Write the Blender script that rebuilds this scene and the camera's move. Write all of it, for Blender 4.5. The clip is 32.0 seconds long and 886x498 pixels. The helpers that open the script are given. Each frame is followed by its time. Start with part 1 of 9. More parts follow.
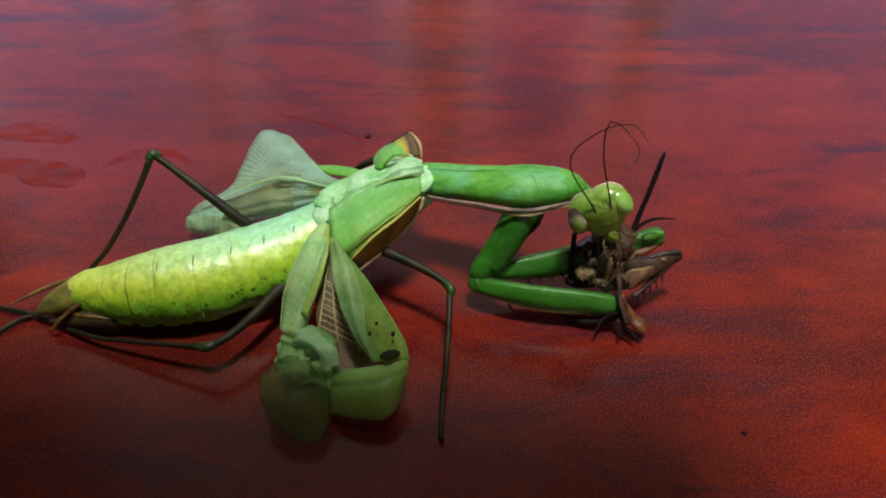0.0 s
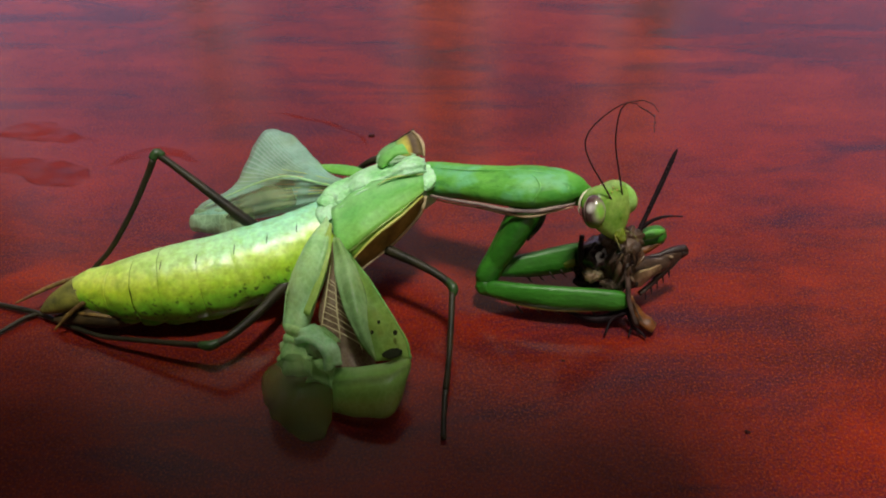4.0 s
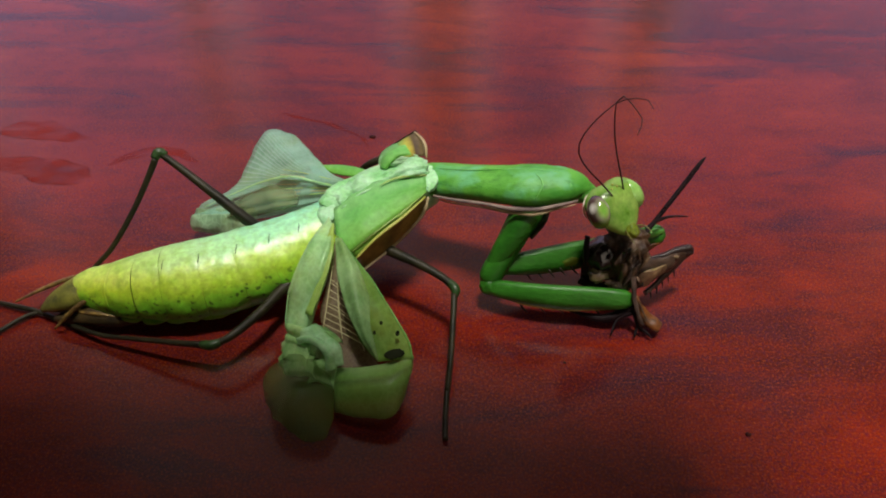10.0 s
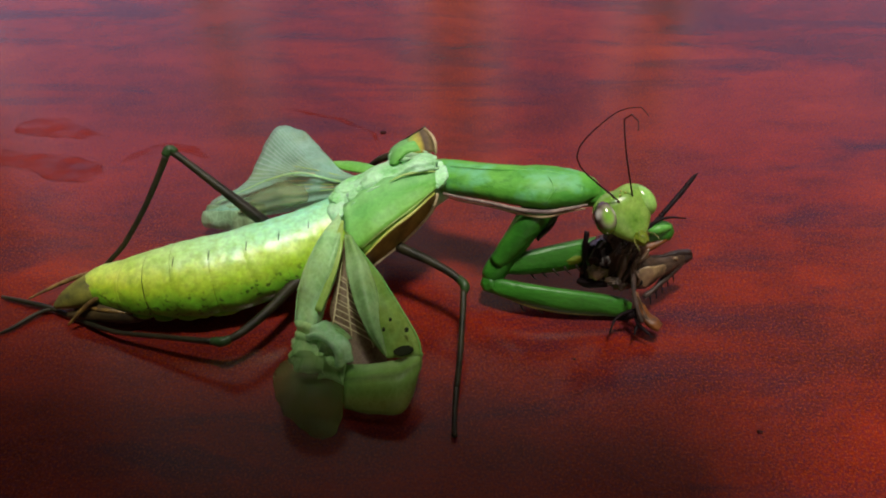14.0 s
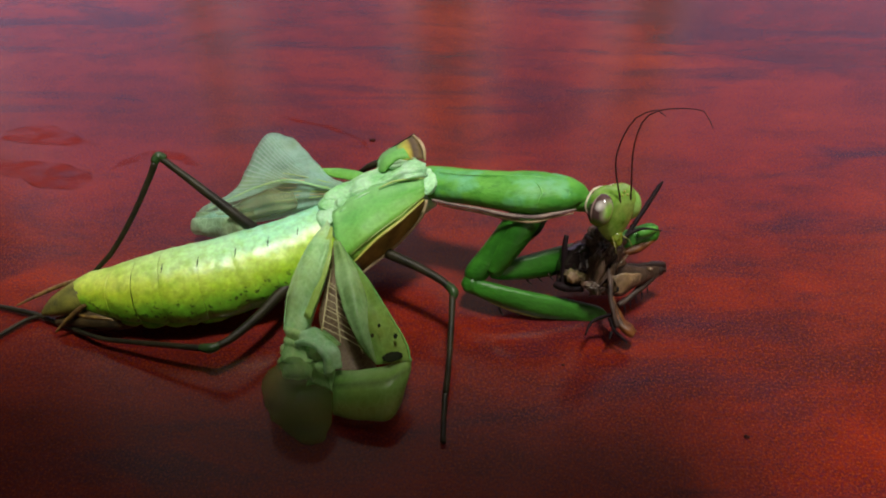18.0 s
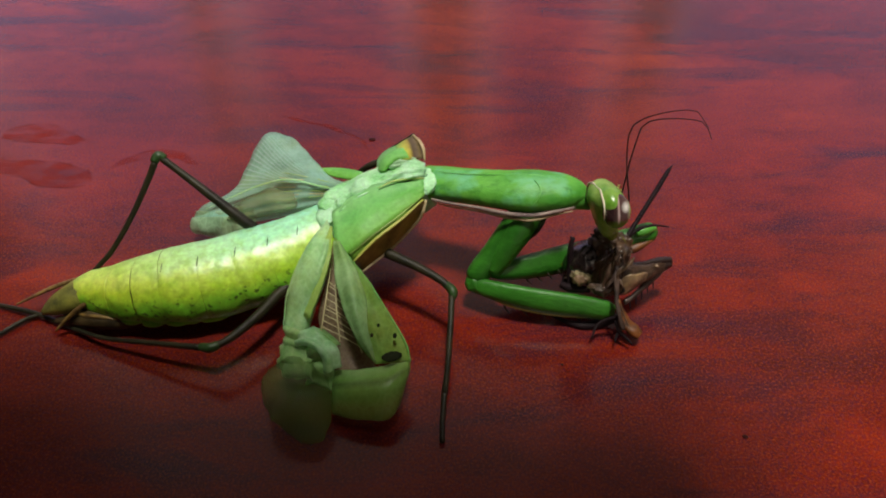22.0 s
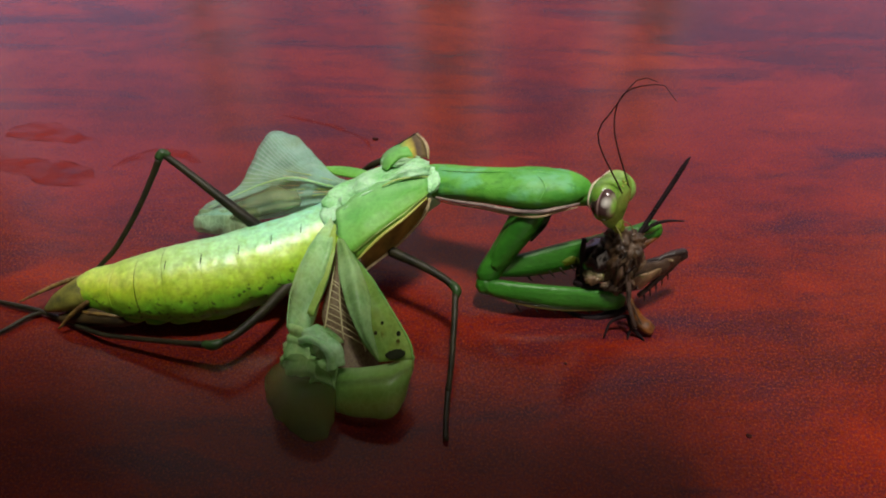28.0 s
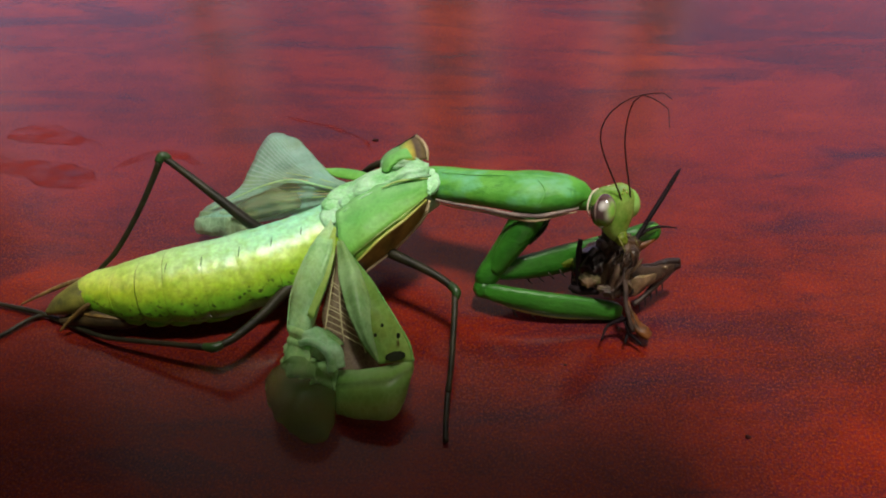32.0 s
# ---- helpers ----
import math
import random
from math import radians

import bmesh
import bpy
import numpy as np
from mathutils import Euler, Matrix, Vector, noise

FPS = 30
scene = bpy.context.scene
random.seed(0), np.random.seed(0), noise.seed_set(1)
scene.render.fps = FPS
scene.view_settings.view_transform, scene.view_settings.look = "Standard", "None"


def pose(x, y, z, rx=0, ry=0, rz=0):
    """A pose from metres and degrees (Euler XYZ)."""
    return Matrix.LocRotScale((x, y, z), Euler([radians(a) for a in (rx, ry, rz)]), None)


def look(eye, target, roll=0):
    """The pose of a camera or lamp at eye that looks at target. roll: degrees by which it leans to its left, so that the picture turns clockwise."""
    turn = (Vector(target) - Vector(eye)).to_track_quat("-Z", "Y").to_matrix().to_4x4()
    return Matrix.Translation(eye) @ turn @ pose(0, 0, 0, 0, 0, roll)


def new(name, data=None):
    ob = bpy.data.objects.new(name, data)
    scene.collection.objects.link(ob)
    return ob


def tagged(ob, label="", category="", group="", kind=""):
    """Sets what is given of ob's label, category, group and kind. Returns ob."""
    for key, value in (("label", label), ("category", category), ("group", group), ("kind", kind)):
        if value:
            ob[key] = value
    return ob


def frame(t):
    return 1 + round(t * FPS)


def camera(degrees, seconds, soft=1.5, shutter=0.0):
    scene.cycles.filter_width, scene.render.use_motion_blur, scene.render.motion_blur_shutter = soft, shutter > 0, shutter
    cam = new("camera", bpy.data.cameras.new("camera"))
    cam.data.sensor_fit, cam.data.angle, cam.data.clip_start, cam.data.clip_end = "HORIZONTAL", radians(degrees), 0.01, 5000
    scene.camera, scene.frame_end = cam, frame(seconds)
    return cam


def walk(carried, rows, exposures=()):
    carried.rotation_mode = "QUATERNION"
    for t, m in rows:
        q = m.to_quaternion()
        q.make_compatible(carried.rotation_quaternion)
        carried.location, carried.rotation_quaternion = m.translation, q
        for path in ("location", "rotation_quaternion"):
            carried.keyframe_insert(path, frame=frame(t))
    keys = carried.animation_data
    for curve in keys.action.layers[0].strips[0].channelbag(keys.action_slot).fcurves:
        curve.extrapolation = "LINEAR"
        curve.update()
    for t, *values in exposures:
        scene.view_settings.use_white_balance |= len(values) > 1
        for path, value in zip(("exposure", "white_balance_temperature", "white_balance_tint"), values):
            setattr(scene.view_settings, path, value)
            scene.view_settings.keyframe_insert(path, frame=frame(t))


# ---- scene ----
cam = camera(60, 32.0, soft=2.0)
walk(cam, [
    (0, pose(-0.00002, -0.06760, 0.06083, 48.090, -0.131, -0.316)),
    (0.5, pose(0.00027, -0.06764, 0.06082, 48.123, 0.113, -0.252)),
    (1, pose(0.00016, -0.06763, 0.06065, 48.162, -0.044, -0.146)),
    (1.5, pose(0.00035, -0.06776, 0.06059, 48.205, 0.140, -0.125)),
    (2, pose(-0.00009, -0.06767, 0.06065, 48.173, -0.142, -0.182)),
    (2.5, pose(0.00025, -0.06768, 0.06101, 47.985, 0.160, -0.164)),
    (3, pose(0.00028, -0.06753, 0.06090, 48.005, 0.104, 0.003)),
    (3.5, pose(0.00037, -0.06762, 0.06087, 47.987, 0.195, 0.026)),
    (5.5, pose(0.00022, -0.06767, 0.06105, 48.079, 0.117, -0.013)),
    (6, pose(0.00010, -0.06744, 0.06124, 47.887, 0.039, -0.020)),
    (6.5, pose(0.00039, -0.06744, 0.06118, 47.851, 0.210, 0.077)),
    (7, pose(0.00003, -0.06759, 0.06072, 47.946, -0.006, 0.003)),
    (7.5, pose(0.00013, -0.06773, 0.06074, 47.951, 0.059, -0.022)),
    (8, pose(0.00015, -0.06742, 0.06072, 47.803, -0.003, 0.127)),
    (8.5, pose(0.00032, -0.06751, 0.06074, 47.822, 0.230, 0.083)),
    (9, pose(-0.00000, -0.06763, 0.06089, 48.000, -0.000, 0.000)),
    (9.5, pose(0.00016, -0.06769, 0.06094, 48.062, 0.134, 0.015)),
    (10, pose(-0.00033, -0.06782, 0.06076, 48.223, -0.329, 0.024)),
    (10.5, pose(0.00013, -0.06770, 0.06080, 48.046, 0.141, 0.047)),
    (11, pose(-0.00014, -0.06785, 0.06054, 48.198, -0.042, 0.010)),
    (11.5, pose(0.00020, -0.06749, 0.06069, 47.980, -0.010, 0.109)),
    (12, pose(0.00018, -0.06742, 0.06101, 47.277, 0.197, 0.236)),
    (12.5, pose(0.00009, -0.06743, 0.06047, 47.469, 0.318, 0.676)),
    (13, pose(0.00001, -0.06759, 0.06062, 47.496, 0.372, 0.539)),
    (13.5, pose(-0.00009, -0.06757, 0.06062, 47.716, 0.258, 0.552)),
    (14, pose(0.00017, -0.06751, 0.06092, 47.716, 0.480, 0.733)),
    (14.5, pose(-0.00006, -0.06737, 0.06083, 47.752, 0.231, 0.666)),
    (16.5, pose(0.00027, -0.06759, 0.06132, 48.015, -0.056, 0.070)),
    (17, pose(0.00069, -0.06797, 0.06067, 48.524, 0.270, 0.266)),
    (17.5, pose(0.00044, -0.06773, 0.06089, 48.338, 0.029, 0.291)),
    (18, pose(0.00039, -0.06793, 0.06092, 48.401, 0.066, 0.200)),
    (18.5, pose(0.00027, -0.06778, 0.06087, 48.280, 0.032, 0.169)),
    (19, pose(0.00050, -0.06791, 0.06055, 48.243, 0.169, 0.433)),
    (19.5, pose(0.00036, -0.06785, 0.06062, 48.192, 0.165, 0.460)),
    (20, pose(0.00036, -0.06784, 0.06095, 47.947, 0.134, 0.398)),
    (20.5, pose(0.00008, -0.06788, 0.06084, 48.111, -0.088, 0.239)),
    (21, pose(0.00054, -0.06774, 0.06088, 47.991, 0.204, 0.428)),
    (21.5, pose(0.00029, -0.06774, 0.06111, 48.068, -0.028, 0.181)),
    (22, pose(0.00039, -0.06790, 0.06111, 48.267, -0.038, 0.231)),
    (22.5, pose(0.00051, -0.06793, 0.06102, 48.196, 0.136, 0.222)),
    (23, pose(0.00050, -0.06812, 0.06072, 48.721, 0.005, 0.529)),
    (23.5, pose(0.00030, -0.06796, 0.06112, 48.330, -0.016, 0.298)),
    (24, pose(-0.00012, -0.06809, 0.06099, 48.338, -0.298, 0.121)),
    (24.5, pose(0.00014, -0.06819, 0.06076, 48.530, -0.044, 0.177)),
    (25, pose(0.00028, -0.06841, 0.06045, 49.002, -0.041, 0.386)),
    (25.5, pose(0.00029, -0.06836, 0.06096, 48.658, 0.056, 0.390)),
    (27.5, pose(0.00031, -0.06825, 0.06094, 48.472, 0.132, 0.377)),
    (28, pose(0.00005, -0.06817, 0.06075, 48.472, -0.153, 0.378)),
    (28.5, pose(0.00043, -0.06846, 0.06069, 48.754, 0.122, 0.462)),
    (29, pose(0.00028, -0.06844, 0.06087, 48.900, 0.018, 0.439)),
    (29.5, pose(0.00010, -0.06861, 0.06112, 48.915, -0.128, 0.412)),
    (30, pose(0.00020, -0.06836, 0.06106, 48.707, -0.069, 0.466)),
    (30.5, pose(0.00034, -0.06840, 0.06101, 48.667, 0.042, 0.453)),
    (31, pose(0.00018, -0.06812, 0.06107, 48.421, -0.061, 0.400)),
    (31.5, pose(0.00030, -0.06801, 0.06096, 48.320, -0.020, 0.502)),
    (32, pose(0.00025, -0.06809, 0.06116, 48.350, 0.036, 0.366)),
])


MM = 0.001
# ---- light ----
world = bpy.data.worlds.new("sky")
scene.world = world
world.use_nodes = True
sky = world.node_tree.nodes.new("ShaderNodeTexSky")
sky.sky_type, sky.sun_disc = "NISHITA", False
sky.sun_elevation, sky.sun_rotation = radians(1), radians(180)
world.node_tree.links.new(sky.outputs[0], world.node_tree.nodes["Background"].inputs[0])
world.node_tree.nodes["Background"].inputs[1].default_value = 0.05


def lamp(name, kind, watts, color, m, **values):
    data = bpy.data.lights.new(name, kind)
    data.energy, data.color = watts, color
    ob = new(name, data)
    ob.matrix_world = m
    return ob, data


# the ceiling lamp, above and a little in front to the right
LAMP = (0.126, -0.214, 2.185)
_, d = lamp("ceiling_light", "AREA", 68, (1.0, 0.94, 0.86), look(LAMP, (LAMP[0], LAMP[1], 0)))
d.shape, d.size = "DISK", 0.34
# daylight of the windows in the far wall: dusky and bluish in the lower sash, brighter sky in the upper
SASH = 1.05
for x0, x1, low, high in ((-0.95, -0.46, 1.55, 1.1), (-0.42, -0.05, 0.8, 0.8), (0.05, 0.34, 0.52, 0.55), (0.41, 1.1, 1.8, 1.05)):
    for z0, z1, watts, tone in ((0.17, SASH, low, (0.66, 0.52, 0.94)), (SASH, 2.13, high, (1.0, 0.74, 0.66))):
        _, d = lamp("window_light", "AREA", watts, tone, look(((x0 + x1) / 2, 1.23, (z0 + z1) / 2), ((x0 + x1) / 2, 0, (z0 + z1) / 2)))
        d.shape, d.size, d.size_y = "RECTANGLE", x1 - x0, z1 - z0
# unseen warm fill lamp behind, added to lift the shade in front
_, d = lamp("window_light", "AREA", 9.0, (1.0, 0.84, 0.68), look((0, -2.05, 0.75), (0, 0, 0.75)))
d.shape, d.size, d.size_y = "RECTANGLE", 1.8, 1.2


# ---- materials ----
def material(name, rough=0.5, specular=0.5):
    m = bpy.data.materials.new(name)
    m.use_nodes = True
    b = m.node_tree.nodes["Principled BSDF"]
    b.inputs["Roughness"].default_value = rough
    b.inputs["Specular IOR Level"].default_value = specular
    return m, m.node_tree, b


def coords(nt, scale, kind="Object", shift=(0, 0, 0)):
    c, p = nt.nodes.new("ShaderNodeTexCoord"), nt.nodes.new("ShaderNodeMapping")
    p.inputs["Scale"].default_value, p.inputs["Location"].default_value = scale, shift
    nt.links.new(c.outputs[kind], p.inputs[0])
    return p.outputs[0]


def grain(nt, where, scale=1.0, detail=4, rough=0.55, distortion=0.0):
    n = nt.nodes.new("ShaderNodeTexNoise")
    n.inputs["Scale"].default_value, n.inputs["Detail"].default_value = scale, detail
    n.inputs["Roughness"].default_value, n.inputs["Distortion"].default_value = rough, distortion
    nt.links.new(where, n.inputs["Vector"])
    return n.outputs[0]


def ramp(nt, value, *stops):
    r = nt.nodes.new("ShaderNodeValToRGB")
    while len(r.color_ramp.elements) < len(stops):
        r.color_ramp.elements.new(0.5)
    for e, (at, c) in zip(r.color_ramp.elements, stops):
        e.position, e.color = at, (*c, 1) if len(c) == 3 else (c[0], c[0], c[0], 1)
    nt.links.new(value, r.inputs[0])
    return r.outputs[0]


def blend(nt, a, b, factor, how="MIX"):
    x = nt.nodes.new("ShaderNodeMix")
    x.data_type, x.blend_type = "RGBA", how
    for s, v in ((x.inputs[0], factor), (x.inputs[6], a), (x.inputs[7], b)):
        if isinstance(v, (int, float)):
            s.default_value = v
        elif isinstance(v, tuple):
            s.default_value = (*v, 1)
        else:
            nt.links.new(v, s)
    return x.outputs[2]


def relief(nt, b, height, strength, distance):
    n = nt.nodes.new("ShaderNodeBump")
    n.inputs["Strength"].default_value, n.inputs["Distance"].default_value = strength, distance
    nt.links.new(height, n.inputs["Height"])
    nt.links.new(n.outputs[0], b.inputs["Normal"])


def plain(name, dark, light, scale, rough=0.5, specular=0.5, bump=0.3, depth=0.00005, skin=0.0, stretch=(1, 1, 1)):
    """A surface that varies between two colours at two scales."""
    m, nt, b = material(name, rough, specular)
    w = coords(nt, tuple(scale * s for s in stretch))
    big, fine = grain(nt, w, 1.0, 3), grain(nt, w, 7.0, 3)
    c = ramp(nt, big, (0.3, dark), (0.7, light))
    c = blend(nt, c, ramp(nt, fine, (0.3, (0.72,)), (0.7, (1.15,))), 0.6, "MULTIPLY")
    nt.links.new(c, b.inputs["Base Color"])
    relief(nt, b, fine, bump, depth)
    if skin:
        b.inputs["Subsurface Weight"].default_value = skin
        b.inputs["Subsurface Radius"].default_value = (0.0008, 0.0012, 0.0004)
        b.inputs["Subsurface Scale"].default_value = 1.0
    return m


def wood():
    m, nt, b = material("red_varnished_wood", 0.24, 0.24)
    blotch = grain(nt, coords(nt, (26, 48, 26)), 1.0, 5, 0.62, 0.6)
    streak = grain(nt, coords(nt, (42, 150, 42)), 1.0, 3, 0.55, 0.8)
    vein = grain(nt, coords(nt, (30, 120, 30), shift=(3.1, 7.7, 0)), 1.0, 4, 0.6, 0.8)
    speck = grain(nt, coords(nt, (4800, 4800, 4800)), 1.0, 4, 0.75)
    c = ramp(nt, blotch, (0.3, (0.062, 0.0050, 0.0020)), (0.5, (0.132, 0.0095, 0.0019)), (0.7, (0.206, 0.0190, 0.0019)))
    c = blend(nt, c, ramp(nt, streak, (0.34, (0.66,)), (0.62, (1.1,))), 0.3, "MULTIPLY")
    c = blend(nt, c, (0.020, 0.007, 0.014), ramp(nt, vein, (0.52, (0.0,)), (0.68, (0.85,))))
    c = blend(nt, c, ramp(nt, speck, (0.30, (0.4,)), (0.72, (1.8,))), 0.6, "MULTIPLY")
    mottle = grain(nt, coords(nt, (170, 260, 170), shift=(2, 6, 1)), 1.0, 5, 0.7, 0.4)
    c = blend(nt, c, ramp(nt, mottle, (0.34, (0.45,)), (0.68, (1.5,))), 0.42, "MULTIPLY")
    tint = grain(nt, coords(nt, (2600, 2600, 2600), shift=(9, 2, 5)), 1.0, 4, 0.75)
    c = blend(nt, c, (0.040, 0.010, 0.036), ramp(nt, tint, (0.44, (0.0,)), (0.66, (0.58,))))
    spark = grain(nt, coords(nt, (4200, 4200, 4200), shift=(1, 8, 3)), 1.0, 4, 0.8)
    c = blend(nt, c, (0.34, 0.06, 0.006), ramp(nt, spark, (0.50, (0.0,)), (0.70, (0.66,))))
    nt.links.new(c, b.inputs["Base Color"])
    nt.links.new(ramp(nt, streak, (0.3, (0.155,)), (0.7, (0.21,))), b.inputs["Roughness"])
    relief(nt, b, speck, 0.05, 0.00003)
    return m


def abdomen_skin():
    """u runs along the abdomen, v round it: pale mint on the back, yellow flanks, green lower edge."""
    m, nt, b = material("abdomen_skin", 0.40, 0.7)
    s = nt.nodes.new("ShaderNodeSeparateXYZ")
    nt.links.new(coords(nt, (1, 1, 1), "UV"), s.inputs[0])
    w = coords(nt, (600, 600, 600))
    wob = nt.nodes.new("ShaderNodeMath")
    wob.operation = "MULTIPLY_ADD"
    nt.links.new(grain(nt, w, 1.0, 3), wob.inputs[0])
    wob.inputs[1].default_value = 0.10
    nt.links.new(s.outputs[1], wob.inputs[2])
    flanks = ((0.63, (0.65, 0.78, 0.11)), (0.695, (0.53, 0.70, 0.03)), (0.765, (0.27, 0.68, 0.03)), (0.86, (0.12, 0.56, 0.02)))
    front = ramp(nt, wob.outputs[0], (0.30, (0.34, 0.52, 0.03)), (0.44, (0.26, 0.70, 0.46)), (0.60, (0.36, 0.76, 0.42)), *((v + 0.03, (0.84 * p, q, 1.3 * k)) for v, (p, q, k) in flanks))
    rear = ramp(nt, wob.outputs[0], (0.30, (0.34, 0.52, 0.03)), (0.44, (0.40, 0.66, 0.13)), (0.575, (0.56, 0.74, 0.13)), *flanks)
    # mint towards the thorax, yellow towards the tail
    along = nt.nodes.new("ShaderNodeSeparateXYZ")
    nt.links.new(coords(nt, (-40, 1, 1), shift=(-0.36, 0, 0)), along.inputs[0])
    c = blend(nt, front, rear, ramp(nt, along.outputs[0], (0.1, (0.0,)), (0.75, (1.0,))))
    c = blend(nt, c, (0.20, 0.42, 0.015), ramp(nt, grain(nt, w, 1.3, 4, 0.6), (0.45, (0.0,)), (0.66, (0.45,))))
    c = blend(nt, c, ramp(nt, grain(nt, coords(nt, (1600, 1600, 1600), shift=(3, 3, 1)), 1.0, 3, 0.7), (0.3, (0.6,)), (0.7, (1.25,))), 0.5, "MULTIPLY")
    pores = grain(nt, coords(nt, (1700, 1700, 1700)), 1.0, 1)
    low = ramp(nt, s.outputs[1], (0.66, (0.0,)), (0.72, (1.0,)))
    c = blend(nt, c, (0.04, 0.09, 0.01), blend(nt, ramp(nt, pores, (0.61, (0.0,)), (0.68, (0.85,))), low, 1.0, "MULTIPLY"))
    nt.links.new(c, b.inputs["Base Color"])
    relief(nt, b, grain(nt, w, 2.2, 5), 0.3, 0.00012)
    b.inputs["Subsurface Weight"].default_value = 0.25
    b.inputs["Subsurface Radius"].default_value = (0.0008, 0.0012, 0.0004)
    b.inputs["Subsurface Scale"].default_value = 1.0
    return m


def membrane(name, dark, light, clear=0.25, lines=0.0, rough=0.35, net=0.0, mottle=0.35, contrast=0.28, cross=0.0, across=(), relief_k=0.35, web_k=0.25):
    """A thin wing: light passes through it, veins run along u."""
    m, nt, b = material(name, rough, 0.4)
    w = coords(nt, (350, 350, 350))
    c = ramp(nt, grain(nt, w, 1.0, 5, 0.6), (0.3, dark), (0.7, light))
    c = blend(nt, c, tuple(v * k for v, k in zip(light, (1.15, 0.85, 0.4))), ramp(nt, grain(nt, w, 0.45, 3), (0.48, (0.0,)), (0.66, (0.4,))))
    c = blend(nt, c, ramp(nt, grain(nt, coords(nt, (1900, 1900, 1900)), 1.0, 3, 0.7), (0.3, (0.55,)), (0.7, (1.3,))), mottle, "MULTIPLY")
    web = nt.nodes.new("ShaderNodeTexVoronoi")
    web.feature = "DISTANCE_TO_EDGE"
    web.inputs["Scale"].default_value = 1.0
    nt.links.new(coords(nt, (1300, 800, 1000)), web.inputs["Vector"])
    c = blend(nt, c, tuple(min(1, 1.3 * v) for v in light), ramp(nt, web.outputs[0], (0.03, (web_k,)), (0.12, (0.0,))))
    height = grain(nt, w, 2.5, 4)
    if lines:
        wave = nt.nodes.new("ShaderNodeTexWave")
        wave.bands_direction = "Y"
        wave.inputs["Scale"].default_value, wave.inputs["Distortion"].default_value = lines, 1.2
        nt.links.new(coords(nt, (1, 1, 1), "UV"), wave.inputs[0])
        c = blend(nt, c, tuple(min(1, 1.7 * v) for v in light), ramp(nt, wave.outputs[0], (0.70, (0.0,)), (0.95, (contrast,))))
        height = wave.outputs[0]
    if cross:
        wave = nt.nodes.new("ShaderNodeTexWave")
        wave.bands_direction = "X"
        wave.inputs["Scale"].default_value, wave.inputs["Distortion"].default_value = cross, 2.0
        nt.links.new(coords(nt, (1, 1, 1), "UV"), wave.inputs[0])
        c = blend(nt, c, tuple(0.55 * v for v in dark), ramp(nt, wave.outputs[0], (0.55, (0.0,)), (0.9, (0.16,))))
    if across:
        s = nt.nodes.new("ShaderNodeSeparateXYZ")
        nt.links.new(coords(nt, (1, 1, 1), "UV"), s.inputs[0])
        c = blend(nt, ramp(nt, s.outputs[1], *across), c, 0.42)
    if net:
        cell = nt.nodes.new("ShaderNodeTexVoronoi")
        cell.feature = "DISTANCE_TO_EDGE"
        cell.inputs["Scale"].default_value = 1.0
        nt.links.new(coords(nt, (net, net, net)), cell.inputs["Vector"])
        edge = ramp(nt, cell.outputs[0], (0.04, (1.0,)), (0.12, (0.0,)))
        c = blend(nt, c, (0.30, 0.25, 0.12), blend(nt, (0, 0, 0), edge, 0.5))
        height = edge
    nt.links.new(c, b.inputs["Base Color"])
    relief(nt, b, height, relief_k, 0.00008 + 0.0002 * (relief_k > 0.5))
    thin, see = nt.nodes.new("ShaderNodeBsdfTranslucent"), nt.nodes.new("ShaderNodeBsdfTransparent")
    nt.links.new(c, thin.inputs[0])
    m1, m2 = nt.nodes.new("ShaderNodeMixShader"), nt.nodes.new("ShaderNodeMixShader")
    m1.inputs[0].default_value, m2.inputs[0].default_value = 0.35, clear
    nt.links.new(b.outputs[0], m1.inputs[1]), nt.links.new(thin.outputs[0], m1.inputs[2])
    nt.links.new(m1.outputs[0], m2.inputs[1]), nt.links.new(see.outputs[0], m2.inputs[2])
    nt.links.new(m2.outputs[0], nt.nodes["Material Output"].inputs[0])
    return m


WOOD = wood()
ABDOMEN = abdomen_skin()


def shell():
    """Glossy green with broad paler, bluish clouds and a darker mottle."""
    m, nt, b = material("green_shell", 0.52, 0.4)
    w = coords(nt, (260, 330, 330))
    c = ramp(nt, grain(nt, w, 1.0, 4, 0.6), (0.3, (0.040, 0.25, 0.022)), (0.7, (0.135, 0.43, 0.05)))
    c = blend(nt, c, (0.15, 0.48, 0.27), ramp(nt, grain(nt, coords(nt, (190, 300, 300), shift=(4, 1, 2)), 1.0, 3), (0.52, (0.0,)), (0.68, (0.75,))))
    c = blend(nt, c, (0.014, 0.15, 0.01), ramp(nt, grain(nt, coords(nt, (500, 900, 900), shift=(1, 5, 2)), 1.0, 4, 0.65), (0.54, (0.0,)), (0.72, (0.7,))))
    nt.links.new(c, b.inputs["Base Color"])
    relief(nt, b, grain(nt, w, 3.0, 5, 0.6), 0.7, 0.0002)
    b.inputs["Subsurface Weight"].default_value = 0.12
    b.inputs["Subsurface Radius"].default_value = (0.0008, 0.0012, 0.0004)
    b.inputs["Subsurface Scale"].default_value = 1.0
    return m


